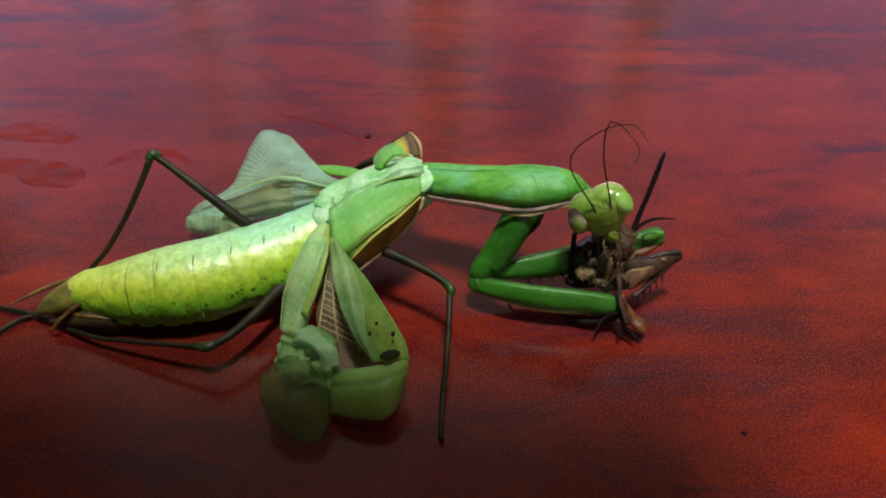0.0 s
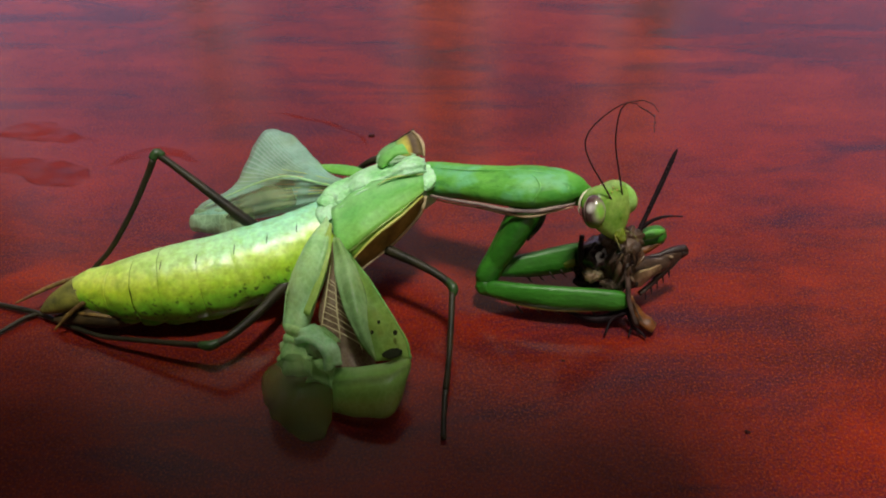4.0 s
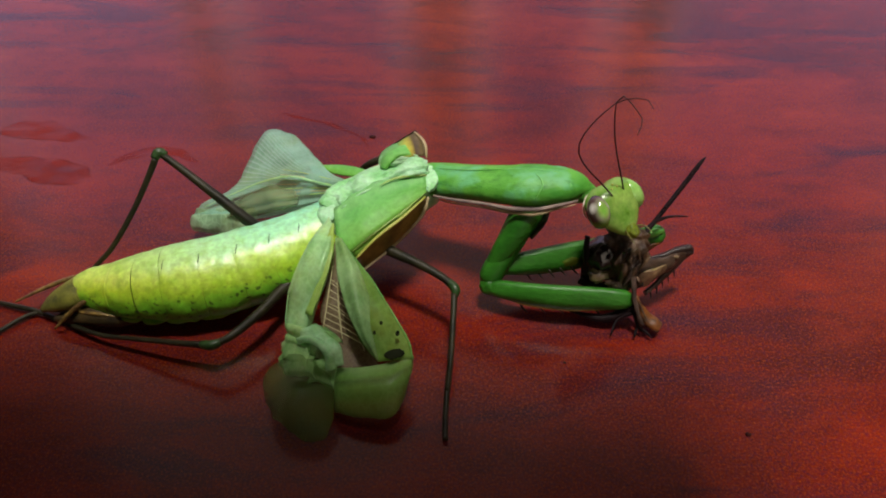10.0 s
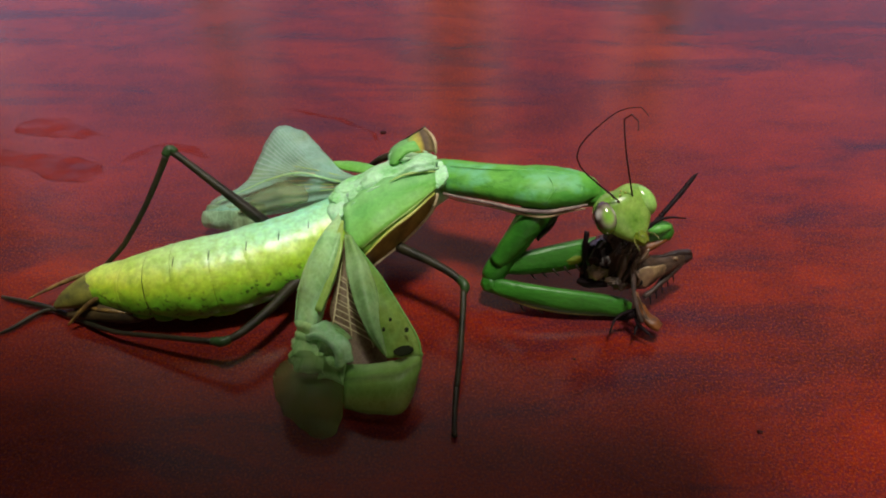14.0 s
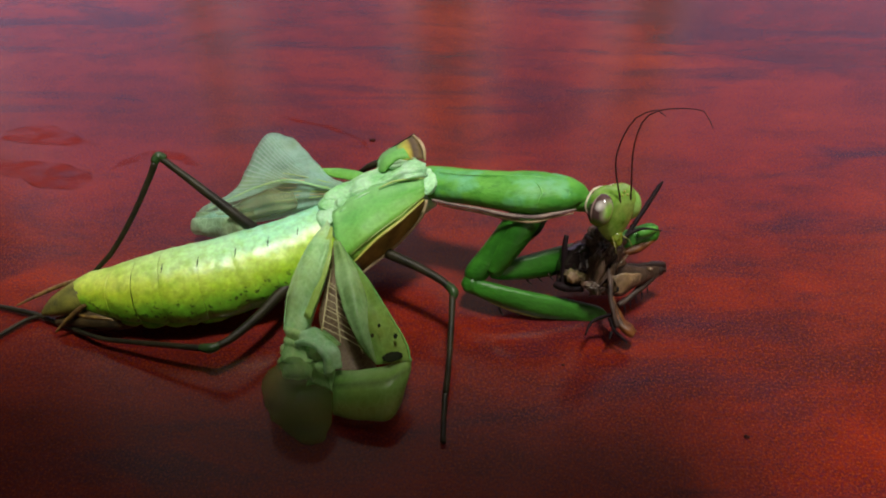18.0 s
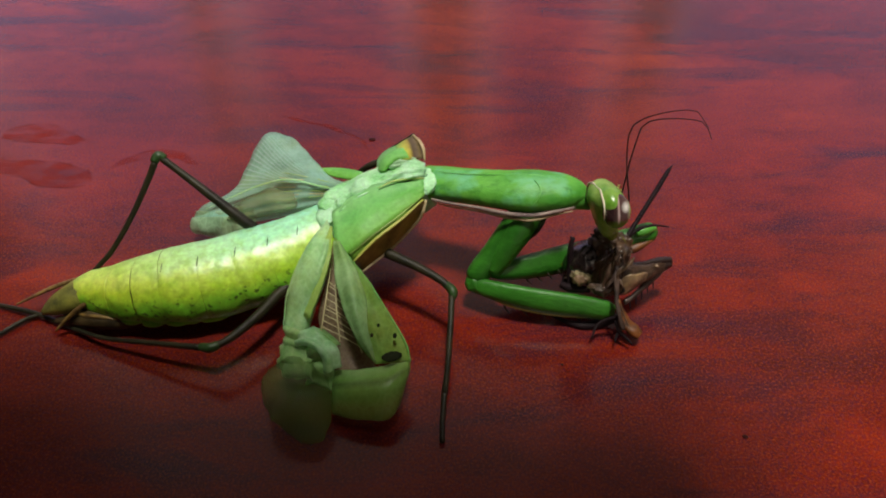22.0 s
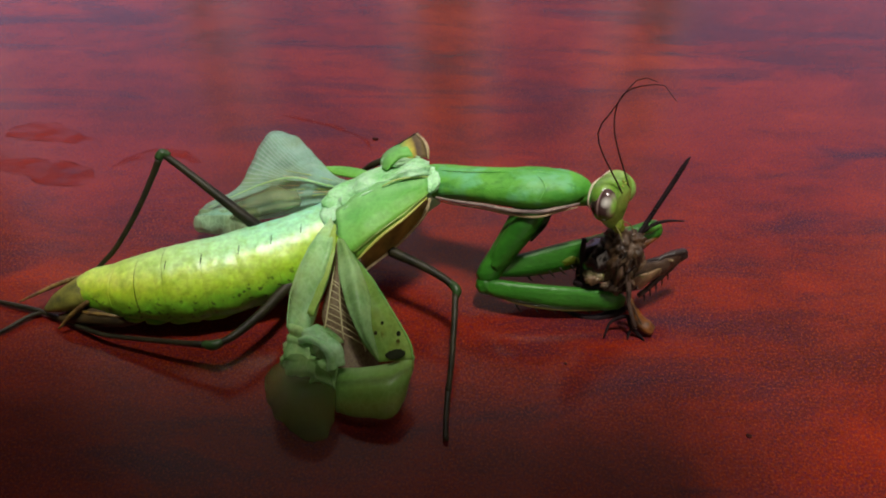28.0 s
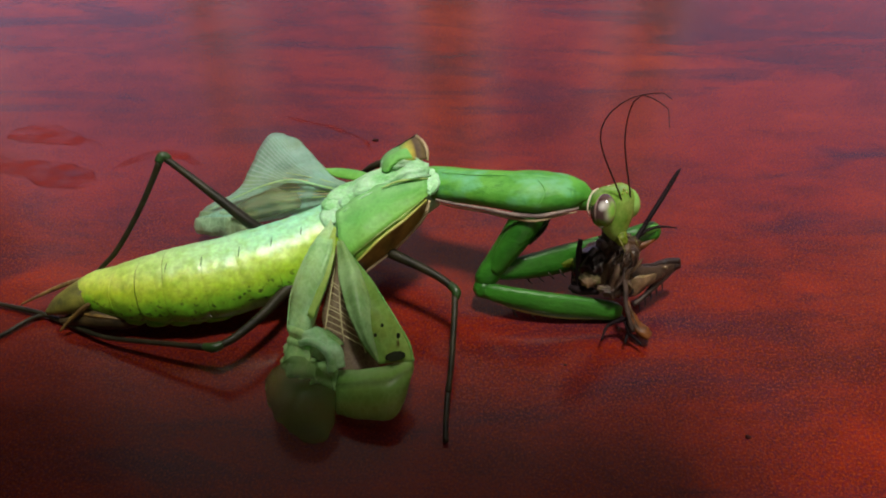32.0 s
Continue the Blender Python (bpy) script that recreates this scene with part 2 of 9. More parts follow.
GREEN = shell()
SIDE = plain("side_fold_green", (0.09, 0.42, 0.012), (0.22, 0.62, 0.03), 500, 0.35, 0.5, 0.4, 0.0001, 0.2)
LEG_GREEN = plain("foreleg_green", (0.009, 0.075, 0.004), (0.036, 0.185, 0.015), 380, 0.42, 0.35, 0.6, 0.00014, 0.08, (0.5, 1, 1))
# lighter copy of the foreleg green, painting the highlight on ridges and tip
LEG_LIGHT = plain("foreleg_lit_green", (0.05, 0.24, 0.02), (0.11, 0.36, 0.06), 420, 0.4, 0.4, 0.4, 0.0001, 0.1)
THORAX = plain("pale_green_thorax", (0.20, 0.56, 0.18), (0.48, 0.82, 0.50), 420, 0.36, 0.5, 0.7, 0.00025, 0.2)
PALE_SKIN = plain("pale_skin_flap", (0.26, 0.66, 0.28), (0.50, 0.82, 0.50), 520, 0.4, 0.5, 0.5, 0.0001, 0.2)
PALE_GREEN = plain("pale_green_crease", (0.10, 0.42, 0.06), (0.20, 0.55, 0.14), 400, 0.45)
HEAD = plain("head_green", (0.095, 0.25, 0.018), (0.28, 0.44, 0.09), 520, 0.25, 0.5, 0.2, 0.00004, 0.25)
MOUTH = plain("mouth_yellow_green", (0.07, 0.13, 0.008), (0.20, 0.24, 0.02), 520, 0.25, 0.5, 0.2, 0.00004, 0.2)
CREAM = plain("cream_edge", (0.32, 0.25, 0.12), (0.55, 0.45, 0.27), 900, 0.55, 0.3)
PALE_LINE = plain("pale_line", (0.62, 0.55, 0.36), (0.78, 0.72, 0.54), 700, 0.4)
TAN_VEIN = plain("tan_vein", (0.38, 0.34, 0.15), (0.58, 0.52, 0.27), 700, 0.45)
MAUVE = plain("mauve_edge", (0.10, 0.07, 0.07), (0.30, 0.23, 0.19), 900, 0.6, 0.3)


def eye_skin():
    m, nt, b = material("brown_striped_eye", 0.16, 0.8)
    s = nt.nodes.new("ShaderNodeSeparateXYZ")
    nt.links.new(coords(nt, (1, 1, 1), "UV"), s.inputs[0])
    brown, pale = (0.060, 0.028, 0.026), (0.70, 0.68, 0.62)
    # from the back of the eye to its front: brown, a thin pale stripe, brown, a paler field, green
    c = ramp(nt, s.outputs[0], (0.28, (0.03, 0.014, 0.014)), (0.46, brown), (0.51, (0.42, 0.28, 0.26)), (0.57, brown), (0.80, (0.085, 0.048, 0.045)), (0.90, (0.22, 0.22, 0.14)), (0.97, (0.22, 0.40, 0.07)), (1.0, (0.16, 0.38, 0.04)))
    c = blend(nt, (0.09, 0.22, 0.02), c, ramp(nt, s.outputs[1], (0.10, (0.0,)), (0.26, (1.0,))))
    # pale spot: the lamp's glint, painted into the eye's colour
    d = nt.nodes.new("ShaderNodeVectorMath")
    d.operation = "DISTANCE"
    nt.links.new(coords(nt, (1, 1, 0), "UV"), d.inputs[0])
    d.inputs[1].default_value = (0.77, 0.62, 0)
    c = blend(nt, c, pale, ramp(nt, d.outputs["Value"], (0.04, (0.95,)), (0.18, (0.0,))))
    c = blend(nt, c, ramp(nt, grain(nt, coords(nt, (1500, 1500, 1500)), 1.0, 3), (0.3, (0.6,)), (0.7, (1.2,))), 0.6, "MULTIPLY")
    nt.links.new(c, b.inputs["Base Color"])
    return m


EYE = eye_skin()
EYE_GREEN = plain("green_eye", (0.16, 0.42, 0.05), (0.32, 0.58, 0.14), 500, 0.24, 0.8, 0.1, 0.00002)
LEG_DARK = plain("olive_leg", (0.006, 0.007, 0.003), (0.030, 0.026, 0.010), 500, 0.5, 0.28, 0.6, 0.00006)
LEG_KNEE = plain("green_knee", (0.010, 0.026, 0.005), (0.026, 0.075, 0.014), 500, 0.42, 0.4, 0.5, 0.00006)
FEELER = plain("brown_feeler", (0.016, 0.005, 0.005), (0.055, 0.018, 0.016), 900, 0.6, 0.15)
CERCUS = plain("cercus_brown", (0.05, 0.025, 0.008), (0.24, 0.15, 0.03), 1100, 0.45)
TAIL_BROWN = plain("tail_brown", (0.012, 0.009, 0.004), (0.075, 0.050, 0.014), 500, 0.5, 0.4, 0.6, 0.0001)
OLIVE = plain("olive_plate", (0.05, 0.055, 0.012), (0.24, 0.24, 0.04), 650, 0.4, 0.5, 0.6, 0.0001)
BROWN_WING = plain("brown_wing_edge", (0.10, 0.07, 0.012), (0.36, 0.28, 0.05), 330, 0.42, 0.4, 0.4, 0.00008)


def tip_skin():
    """Yellow at the root, brown towards the rim."""
    m, nt, b = material("yellow_brown_wing_tip", 0.45, 0.4)
    s = nt.nodes.new("ShaderNodeSeparateXYZ")
    nt.links.new(coords(nt, (1, 1, 1), "UV"), s.inputs[0])
    c = ramp(nt, s.outputs[0], (0.0, (0.18, 0.42, 0.08)), (0.28, (0.40, 0.42, 0.04)), (0.46, (0.32, 0.26, 0.03)), (0.58, (0.07, 0.045, 0.012)), (0.85, (0.16, 0.12, 0.05)), (1.0, (0.10, 0.07, 0.03)))
    c = blend(nt, c, ramp(nt, grain(nt, coords(nt, (900, 900, 900)), 1.0, 4), (0.3, (0.55,)), (0.7, (1.25,))), 0.7, "MULTIPLY")
    nt.links.new(c, b.inputs["Base Color"])
    return m


TIP_WING = tip_skin()
YELLOW = plain("yellow_wing", (0.30, 0.34, 0.04), (0.46, 0.46, 0.10), 500, 0.45)
DARK_SPOT = plain("dark_wing_spot", (0.008, 0.012, 0.004), (0.02, 0.025, 0.008), 500, 0.8, 0.1)
TEGMEN = membrane("green_wing_cover", (0.09, 0.44, 0.04), (0.38, 0.78, 0.26), 0.03, rough=0.5, web_k=0.14, mottle=0.6, relief_k=0.6, across=((0.0, (0.33, 0.73, 0.34)), (0.3, (0.20, 0.63, 0.15)), (0.7, (0.22, 0.56, 0.06)), (1.0, (0.35, 0.48, 0.04))))
PALE_WING = membrane("pale_wing", (0.28, 0.60, 0.21), (0.54, 0.87, 0.50), 0.26, relief_k=0.7, web_k=0.15)
OLIVE_WING = membrane("olive_wing", (0.10, 0.24, 0.03), (0.27, 0.54, 0.13), 0.28, web_k=0.15)
LAYER_WING = membrane("pale_green_wing_layer", (0.17, 0.38, 0.10), (0.42, 0.68, 0.32), 0.3, relief_k=0.6, web_k=0.12)
VEIN = plain("yellow_green_vein", (0.28, 0.46, 0.08), (0.45, 0.60, 0.2), 600, 0.4)
FAN_WING = membrane("fan_wing", (0.26, 0.56, 0.38), (0.45, 0.86, 0.66), 0.46, 15.0, contrast=0.42, cross=17.0, web_k=0.1)
NET_WING = membrane("netted_wing", (0.16, 0.10, 0.06), (0.24, 0.17, 0.09), 0.25, 0, 0.45, 2300)
FOLD_WING = membrane("dusky_fan_fold", (0.13, 0.13, 0.06), (0.36, 0.46, 0.22), 0.55, relief_k=1.0, web_k=0.25)
BAND_YELLOW = membrane("yellow_green_band", (0.26, 0.46, 0.06), (0.46, 0.68, 0.18), 0.15, relief_k=0.6, web_k=0.1)
FRILL = membrane("frilled_wing_edge", (0.24, 0.40, 0.22), (0.50, 0.74, 0.50), 0.42, relief_k=1.0, web_k=0.3)
CRUMPLE = membrane("crumpled_wing", (0.16, 0.46, 0.09), (0.58, 0.86, 0.42), 0.36, relief_k=1.0, web_k=0.15)
WHITE_SKIN = membrane("whitish_wing_skin", (0.26, 0.62, 0.24), (0.62, 0.90, 0.58), 0.25, relief_k=1.0, web_k=0.15)
# dull translucent green, with part of the shade there put into its colour
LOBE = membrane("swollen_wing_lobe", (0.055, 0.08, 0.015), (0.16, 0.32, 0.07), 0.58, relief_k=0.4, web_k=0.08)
BAND_WING = membrane("banded_wing_end", (0.12, 0.30, 0.04), (0.34, 0.62, 0.18), 0.25, across=((0.0, (0.44, 0.70, 0.30)), (0.16, (0.22, 0.48, 0.10)), (0.24, (0.07, 0.15, 0.04)), (0.32, (0.22, 0.48, 0.10)), (0.42, (0.12, 0.26, 0.04)), (0.52, (0.16, 0.13, 0.03)), (0.64, (0.22, 0.22, 0.05))))
PREY = plain("prey_brown", (0.006, 0.004, 0.003), (0.105, 0.058, 0.026), 700, 0.3, 0.5, 0.8, 0.0002)
PREY_DARK = plain("prey_black", (0.006, 0.005, 0.005), (0.02, 0.014, 0.012), 700, 0.15, 0.6, 0.3)
PREY_SKIN = plain("prey_pale_skin", (0.06, 0.036, 0.018), (0.34, 0.23, 0.12), 800, 0.4, 0.5, 0.6, 0.0001, 0.2)
PREY_TAN = plain("prey_tan", (0.03, 0.018, 0.012), (0.17, 0.11, 0.065), 600, 0.4, 0.5, 0.5, 0.0001, 0.2)
PREY_THIGH = plain("prey_thigh", (0.006, 0.004, 0.003), (0.085, 0.05, 0.03), 750, 0.35, 0.5, 0.5, 0.0001, 0, (1, 2, 2))
PREY_PALE = plain("prey_pale_flesh", (0.06, 0.045, 0.02), (0.26, 0.22, 0.11), 800, 0.25, 0.5, 0.6, 0.0002, 0.3)
PREY_EDGE = plain("prey_dark_edge", (0.005, 0.003, 0.003), (0.035, 0.02, 0.016), 900, 0.35, 0.4, 0.6, 0.0001)
FEMUR_YELLOW = plain("foreleg_yellow_spot", (0.05, 0.13, 0.008), (0.19, 0.20, 0.012), 600, 0.45, 0.3)
PREY_ORANGE = plain("prey_orange", (0.03, 0.012, 0.003), (0.21, 0.065, 0.006), 900, 0.5, 0.5, 0.4)
PREY_SHANK = plain("prey_grey_brown_leg", (0.010, 0.006, 0.005), (0.085, 0.055, 0.042), 800, 0.45, 0.3, 0.6, 0.0001)
PREY_LEG = plain("prey_leg_black", (0.004, 0.002, 0.003), (0.014, 0.007, 0.008), 900, 0.6, 0.12)
PAINT = plain("wall_paint", (0.40, 0.36, 0.33), (0.46, 0.42, 0.39), 3, 0.8, 0.3, 0.1, 0.001)
CEILING = plain("ceiling_paint", (0.70, 0.68, 0.66), (0.78, 0.76, 0.74), 3, 0.8, 0.3, 0.1, 0.001)
FLOOR = plain("floor_boards", (0.26, 0.17, 0.11), (0.36, 0.25, 0.17), 4, 0.5, 0.4, 0.2, 0.001, 0, (0.3, 4, 1))
FRAME = plain("window_paint", (0.6, 0.6, 0.6), (0.7, 0.7, 0.7), 5, 0.5)
def smear_film():
    """A thin dull film, broken by gaps through which the varnish shows."""
    m, nt, b = material("dried_smear", 0.5, 0.05)
    w = coords(nt, (260, 520, 260))
    patch = grain(nt, w, 1.0, 4, 0.6)
    nt.links.new(ramp(nt, patch, (0.3, (0.19, 0.011, 0.002)), (0.7, (0.27, 0.018, 0.003))), b.inputs["Base Color"])
    see, mix = nt.nodes.new("ShaderNodeBsdfTransparent"), nt.nodes.new("ShaderNodeMixShader")
    nt.links.new(ramp(nt, patch, (0.38, (0.97,)), (0.64, (0.55,))), mix.inputs[0])
    nt.links.new(b.outputs[0], mix.inputs[1]), nt.links.new(see.outputs[0], mix.inputs[2])
    nt.links.new(mix.outputs[0], nt.nodes["Material Output"].inputs[0])
    return m


SMEAR = smear_film()
CRUMB = plain("dark_crumb", (0.02, 0.005, 0.004), (0.05, 0.01, 0.008), 900, 0.8, 0.1)


# ---- helpers of the builder ----
ORIGIN = {}


def thing(name, origin, label, category):
    ob = new(name)
    ob.location = Vector(origin) * MM
    ob.empty_display_size = 0.002
    ORIGIN[ob] = Vector(origin) * MM
    return tagged(ob, label, category)


def part(name, bm, mat, parent=None, label="", pivot=None, smooth=True):
    """A bmesh in world millimetres as one mesh under its parent, with its own origin at the pivot."""
    base = ORIGIN[parent] if parent else Vector((0, 0, 0))
    at = Vector(pivot) * MM if pivot is not None else base
    me = bpy.data.meshes.new(name)
    bmesh.ops.recalc_face_normals(bm, faces=bm.faces)
    for v in bm.verts:
        v.co = v.co * MM - at
    for f in bm.faces:
        f.smooth = smooth
    bm.to_mesh(me)
    bm.free()
    me.materials.append(mat)
    ob = new(name, me)
    if parent:
        ob.parent = parent
    ob.location = at - base
    ORIGIN[ob] = at
    if label:
        tagged(ob, label)
    return ob


def spline(points, steps):
    """Catmull-Rom through points, steps to each span."""
    p = [np.array(q, float) for q in points]
    p = [2 * p[0] - p[1]] + p + [2 * p[-1] - p[-2]]
    out = []
    for i in range(1, len(p) - 2):
        for k in range(steps):
            t = k / steps
            out.append(0.5 * (2 * p[i] + (p[i + 1] - p[i - 1]) * t + (2 * p[i - 1] - 5 * p[i] + 4 * p[i + 1] - p[i + 2]) * t * t + (3 * p[i] - p[i - 1] - 3 * p[i + 1] + p[i + 2]) * t ** 3))
    return out + [p[-2]]


def tube(points, radii, sides=12, steps=4, up=(0, 0, 1), bm=None, shape=None, caps=True, lumps=0.0):
    """A tapered tube through points; a radius is a number or (across, along up). shape(u, angle) scales a ring."""
    bm = bm or bmesh.new()
    uv = bm.loops.layers.uv.verify()
    rr = [(r, r) if isinstance(r, (int, float)) else r for r in radii]
    line = spline([(*p, *r) for p, r in zip(points, rr)], steps)
    rings = []
    for i, q in enumerate(line):
        a, b = line[max(i - 1, 0)][:3], line[min(i + 1, len(line) - 1)][:3]
        d = Vector(b - a).normalized()
        side = d.cross(Vector(up))
        side = side.normalized() if side.length > 1e-6 else Vector((1, 0, 0))
        top = side.cross(d)
        ring = []
        for k in range(sides):
            w = 2 * math.pi * k / sides
            s = shape(i / (len(line) - 1), w) if shape else 1.0
            co = Vector(q[:3]) + (side * math.cos(w) * q[3] + top * math.sin(w) * q[4]) * s
            if lumps:
                co += Vector(noise.noise_vector(co * 0.9)) * lumps
            ring.append(bm.verts.new(co))
        rings.append(ring)
    for i in range(len(rings) - 1):
        for k in range(sides):
            k2 = (k + 1) % sides
            f = bm.faces.new((rings[i][k], rings[i][k2], rings[i + 1][k2], rings[i + 1][k]))
            for l, (u, v) in zip(f.loops, ((i, k), (i, k + 1), (i + 1, k + 1), (i + 1, k))):
                l[uv].uv = (u / (len(rings) - 1), (v / sides + 0.25) % 1.0001)
    if caps:
        bm.faces.new(rings[0][::-1]), bm.faces.new(rings[-1])
    return bm


def sheet(rows, thick=0.12, steps=5, ripple=0.0, waves=3.0, seed=0.0):
    """A thin curved skin through rows of points, with a real thickness and a slight ripple."""
    dense = [spline(r, steps) for r in rows]
    cols = [spline([r[i] for r in dense], steps) for i in range(len(dense[0]))]
    nu, nv = len(cols), len(cols[0])
    bm = bmesh.new()
    uv = bm.loops.layers.uv.verify()
    grid = np.array(cols)
    du, dv = np.gradient(grid, axis=0), np.gradient(grid, axis=1)
    nrm = np.cross(du, dv)
    nrm /= np.linalg.norm(nrm, axis=2, keepdims=True) + 1e-9
    sides = []
    for s in (0.5, -0.5):
        vs = []
        for i in range(nu):
            line = []
            for j in range(nv):
                p = grid[i, j]
                w = ripple * (math.sin(waves * 6.28 * j / (nv - 1) + seed) * 0.5 + noise.noise(Vector(p) * 0.5 + Vector((seed, 0, 0))))
                line.append(bm.verts.new(Vector(p + nrm[i, j] * (s * thick + w))))
            vs.append(line)
        sides.append(vs)
    a, b = sides

    def face(vs, ij):
        f = bm.faces.new(vs)
        for l, (i, j) in zip(f.loops, ij):
            l[uv].uv = (i / (nu - 1), j / (nv - 1))
    for i in range(nu - 1):
        for j in range(nv - 1):
            ij = ((i, j), (i + 1, j), (i + 1, j + 1), (i, j + 1))
            face([a[x][y] for x, y in ij], ij)
            face([b[x][y] for x, y in ij[::-1]], ij[::-1])
    rim = [(i, 0) for i in range(nu)] + [(nu - 1, j) for j in range(1, nv)] + [(i, nv - 1) for i in range(nu - 2, -1, -1)] + [(0, j) for j in range(nv - 2, 0, -1)]
    for p, q in zip(rim, rim[1:] + rim[:1]):
        face((a[p[0]][p[1]], b[p[0]][p[1]], b[q[0]][q[1]], a[q[0]][q[1]]), (p, p, q, q))
    return bm


def lump(centre, radii, rough=0.15, freq=0.6, seed=0.0, turn=(0, 0, 0), level=4, crease=0.0, bm=None):
    """An uneven rounded mass."""
    out = bm or bmesh.new()
    tmp = bmesh.new()
    bmesh.ops.create_icosphere(tmp, subdivisions=level, radius=1)
    rot = Euler([radians(v) for v in turn]).to_matrix()
    for v in tmp.verts:
        n = v.co.normalized()
        s = 1 + rough * (noise.noise(n * 2.2 / max(freq, 0.01) * 0.6 + Vector((seed, seed, 0))) + 0.3 * noise.noise(n * 5 + Vector((0, seed, 3))))
        if crease:
            s += crease * (0.5 - 2.2 * abs(noise.noise(n * 2.1 + Vector((seed, 1, 2))))) + 0.5 * crease * (0.4 - 2.0 * abs(noise.noise(n * 4.3 + Vector((3, seed, 2)))))
        q = rot @ Vector((n.x * radii[0] * s, n.y * radii[1] * s, n.z * radii[2] * s))
        v.co = Vector(centre) + q
    me = bpy.data.meshes.new("tmp")
    tmp.to_mesh(me)
    tmp.free()
    out.from_mesh(me)
    bpy.data.meshes.remove(me)
    return out


def box(bm, lo, hi):
    vs = [bm.verts.new((x, y, z)) for x in (lo[0], hi[0]) for y in (lo[1], hi[1]) for z in (lo[2], hi[2])]
    for q in ((0, 1, 3, 2), (4, 6, 7, 5), (0, 4, 5, 1), (2, 3, 7, 6), (0, 2, 6, 4), (1, 5, 7, 3)):
        bm.faces.new([vs[i] for i in q])
    return bm


# ---- the room, in millimetres ----
def setting(name, boxes, mat, label):
    bm = bmesh.new()
    for lo, hi in boxes:
        box(bm, lo, hi)
    return tagged(part(name, bm, mat, smooth=False), label, name.split("_")[0], kind="structure")


TAB_X, TAB_H = 13, 153
XL, XR, YB, YF, ZF, ZC = -2300, 2300, -2100, 1280, -750, 2200
setting("floor", [((XL, YB, ZF - 60), (XR, YF, ZF))], FLOOR, "light brown wooden floor under the table")
setting("ceiling", [((XL - 100, YB - 100, ZC), (XR + 100, YF + 100, ZC + 60))], CEILING, "plain white painted ceiling of the room")
setting("wall_west", [((XL - 100, YB - 100, ZF), (XL, YF + 100, ZC))], PAINT, "plain dull beige painted side wall")
setting("wall_east", [((XR, YB - 100, ZF), (XR + 100, YF + 100, ZC))], PAINT, "plain dull beige painted side wall")
Z0, Z1 = 170, 2130
OPEN = ((-950, -460), (-420, -50), (50, 340), (410, 1100))
# made-up opening in the wall behind, for the fill lamp
BACK = (-900, 900, 150, 1350)


def pierced(y0, y1, holes, z0, z1):
    """The boxes of a wall with window holes between z0 and z1."""
    out = [((XL, y0, ZF), (XR, y1, z0)), ((XL, y0, z1), (XR, y1, ZC))]
    edges = [XL] + [x for h in holes for x in h] + [XR]
    return out + [((a, y0, z0), (b, y1, z1)) for a, b in zip(edges[::2], edges[1::2])]


setting("wall_south", pierced(YB - 100, YB, (BACK[:2],), BACK[2], BACK[3]), PAINT, "plain dull beige painted wall with one wide opening for the fill lamp")
setting("wall_north", pierced(YF, YF + 100, OPEN, Z0, Z1), PAINT, "dull beige painted wall with four windows")
# the fifth frame belongs to the fill lamp's made-up opening
for i, (x0, x1, YW, Z0, Z1) in enumerate([(*o, YF, Z0, Z1) for o in OPEN] + [(BACK[0], BACK[1], YB - 100, BACK[2], BACK[3])]):
    w = thing("window_%d" % (i + 1), ((x0 + x1) / 2, YW + 50, Z0), "white painted window with a lamp before it for bluish daylight and fill", "window")
    tagged(w, kind="structure")
    bm = bmesh.new()
    for lo, hi in (((x0, YW + 40, Z0), (x1, YW + 80, Z0 + 50)), ((x0, YW + 40, Z1 - 50), (x1, YW + 80, Z1)), ((x0, YW + 40, Z0 + 50), (x0 + 50, YW + 80, Z1 - 50)), ((x1 - 50, YW + 40, Z0 + 50), (x1, YW + 80, Z1 - 50))):
        box(bm, lo, hi)
    part("window_frame", bm, FRAME, w, smooth=False)

# ---- the table ----
table = thing("table", (0, 100, ZF), "dark red varnished wooden table with fine grain", "table")
bm = box(bmesh.new(), (-620, -330, -28), (620, 480, 0))
bmesh.ops.bevel(bm, geom=bm.edges[:], offset=4, segments=3, affect="EDGES")
part("tabletop", bm, WOOD, table, smooth=False)
for x in (-560, 560):
    for y in (-270, 420):
        part("leg", tube([(x, y, -29), (x, y, -400), (x, y, ZF)], [(28, 28), (24, 24), (18, 18)], 8, 2, (0, 1, 0)), WOOD, table)


def smear(points, widths, label):
    bm = bmesh.new()
    tube(points, [(w, 0.014) for w in widths], 10, 5, bm=bm)
    for v in bm.verts:
        v.co.y += 0.7 * noise.noise(v.co * 0.35)
    ob = part("smear", bm, SMEAR, None, pivot=points[0])
    tagged(ob, label, "stain", "smears on the table")


smear([(-63.0, 25.2, 0.0), (-59.4, 25.5, 0.0), (-55.5, 24.7, 0.0), (-51.8, 23.4, 0.0), (-48.5, 22.9, 0.0)], [1.0, 2.6, 2.0, 0.9, 0.2], "dried dark red smear on the varnished table")
smear([(-62.7, 18.3, 0.0), (-58.4, 17.2, 0.0), (-53.7, 15.9, 0.0), (-49.0, 14.4, 0.0), (-46.6, 13.7, 0.0)], [1.5, 1.6, 2.6, 2.4, 0.6], "dried dark red smear on the varnished table")
smear([(-45.1, 16.7, 0.0), (-43.1, 18.6, 0.0), (-40.1, 20.2, 0.0), (-36.1, 19.6, 0.0), (-33.3, 17.9, 0.0)], [0.2, 0.8, 1.2, 0.9, 0.2], "faint dried red smear on the varnished table")
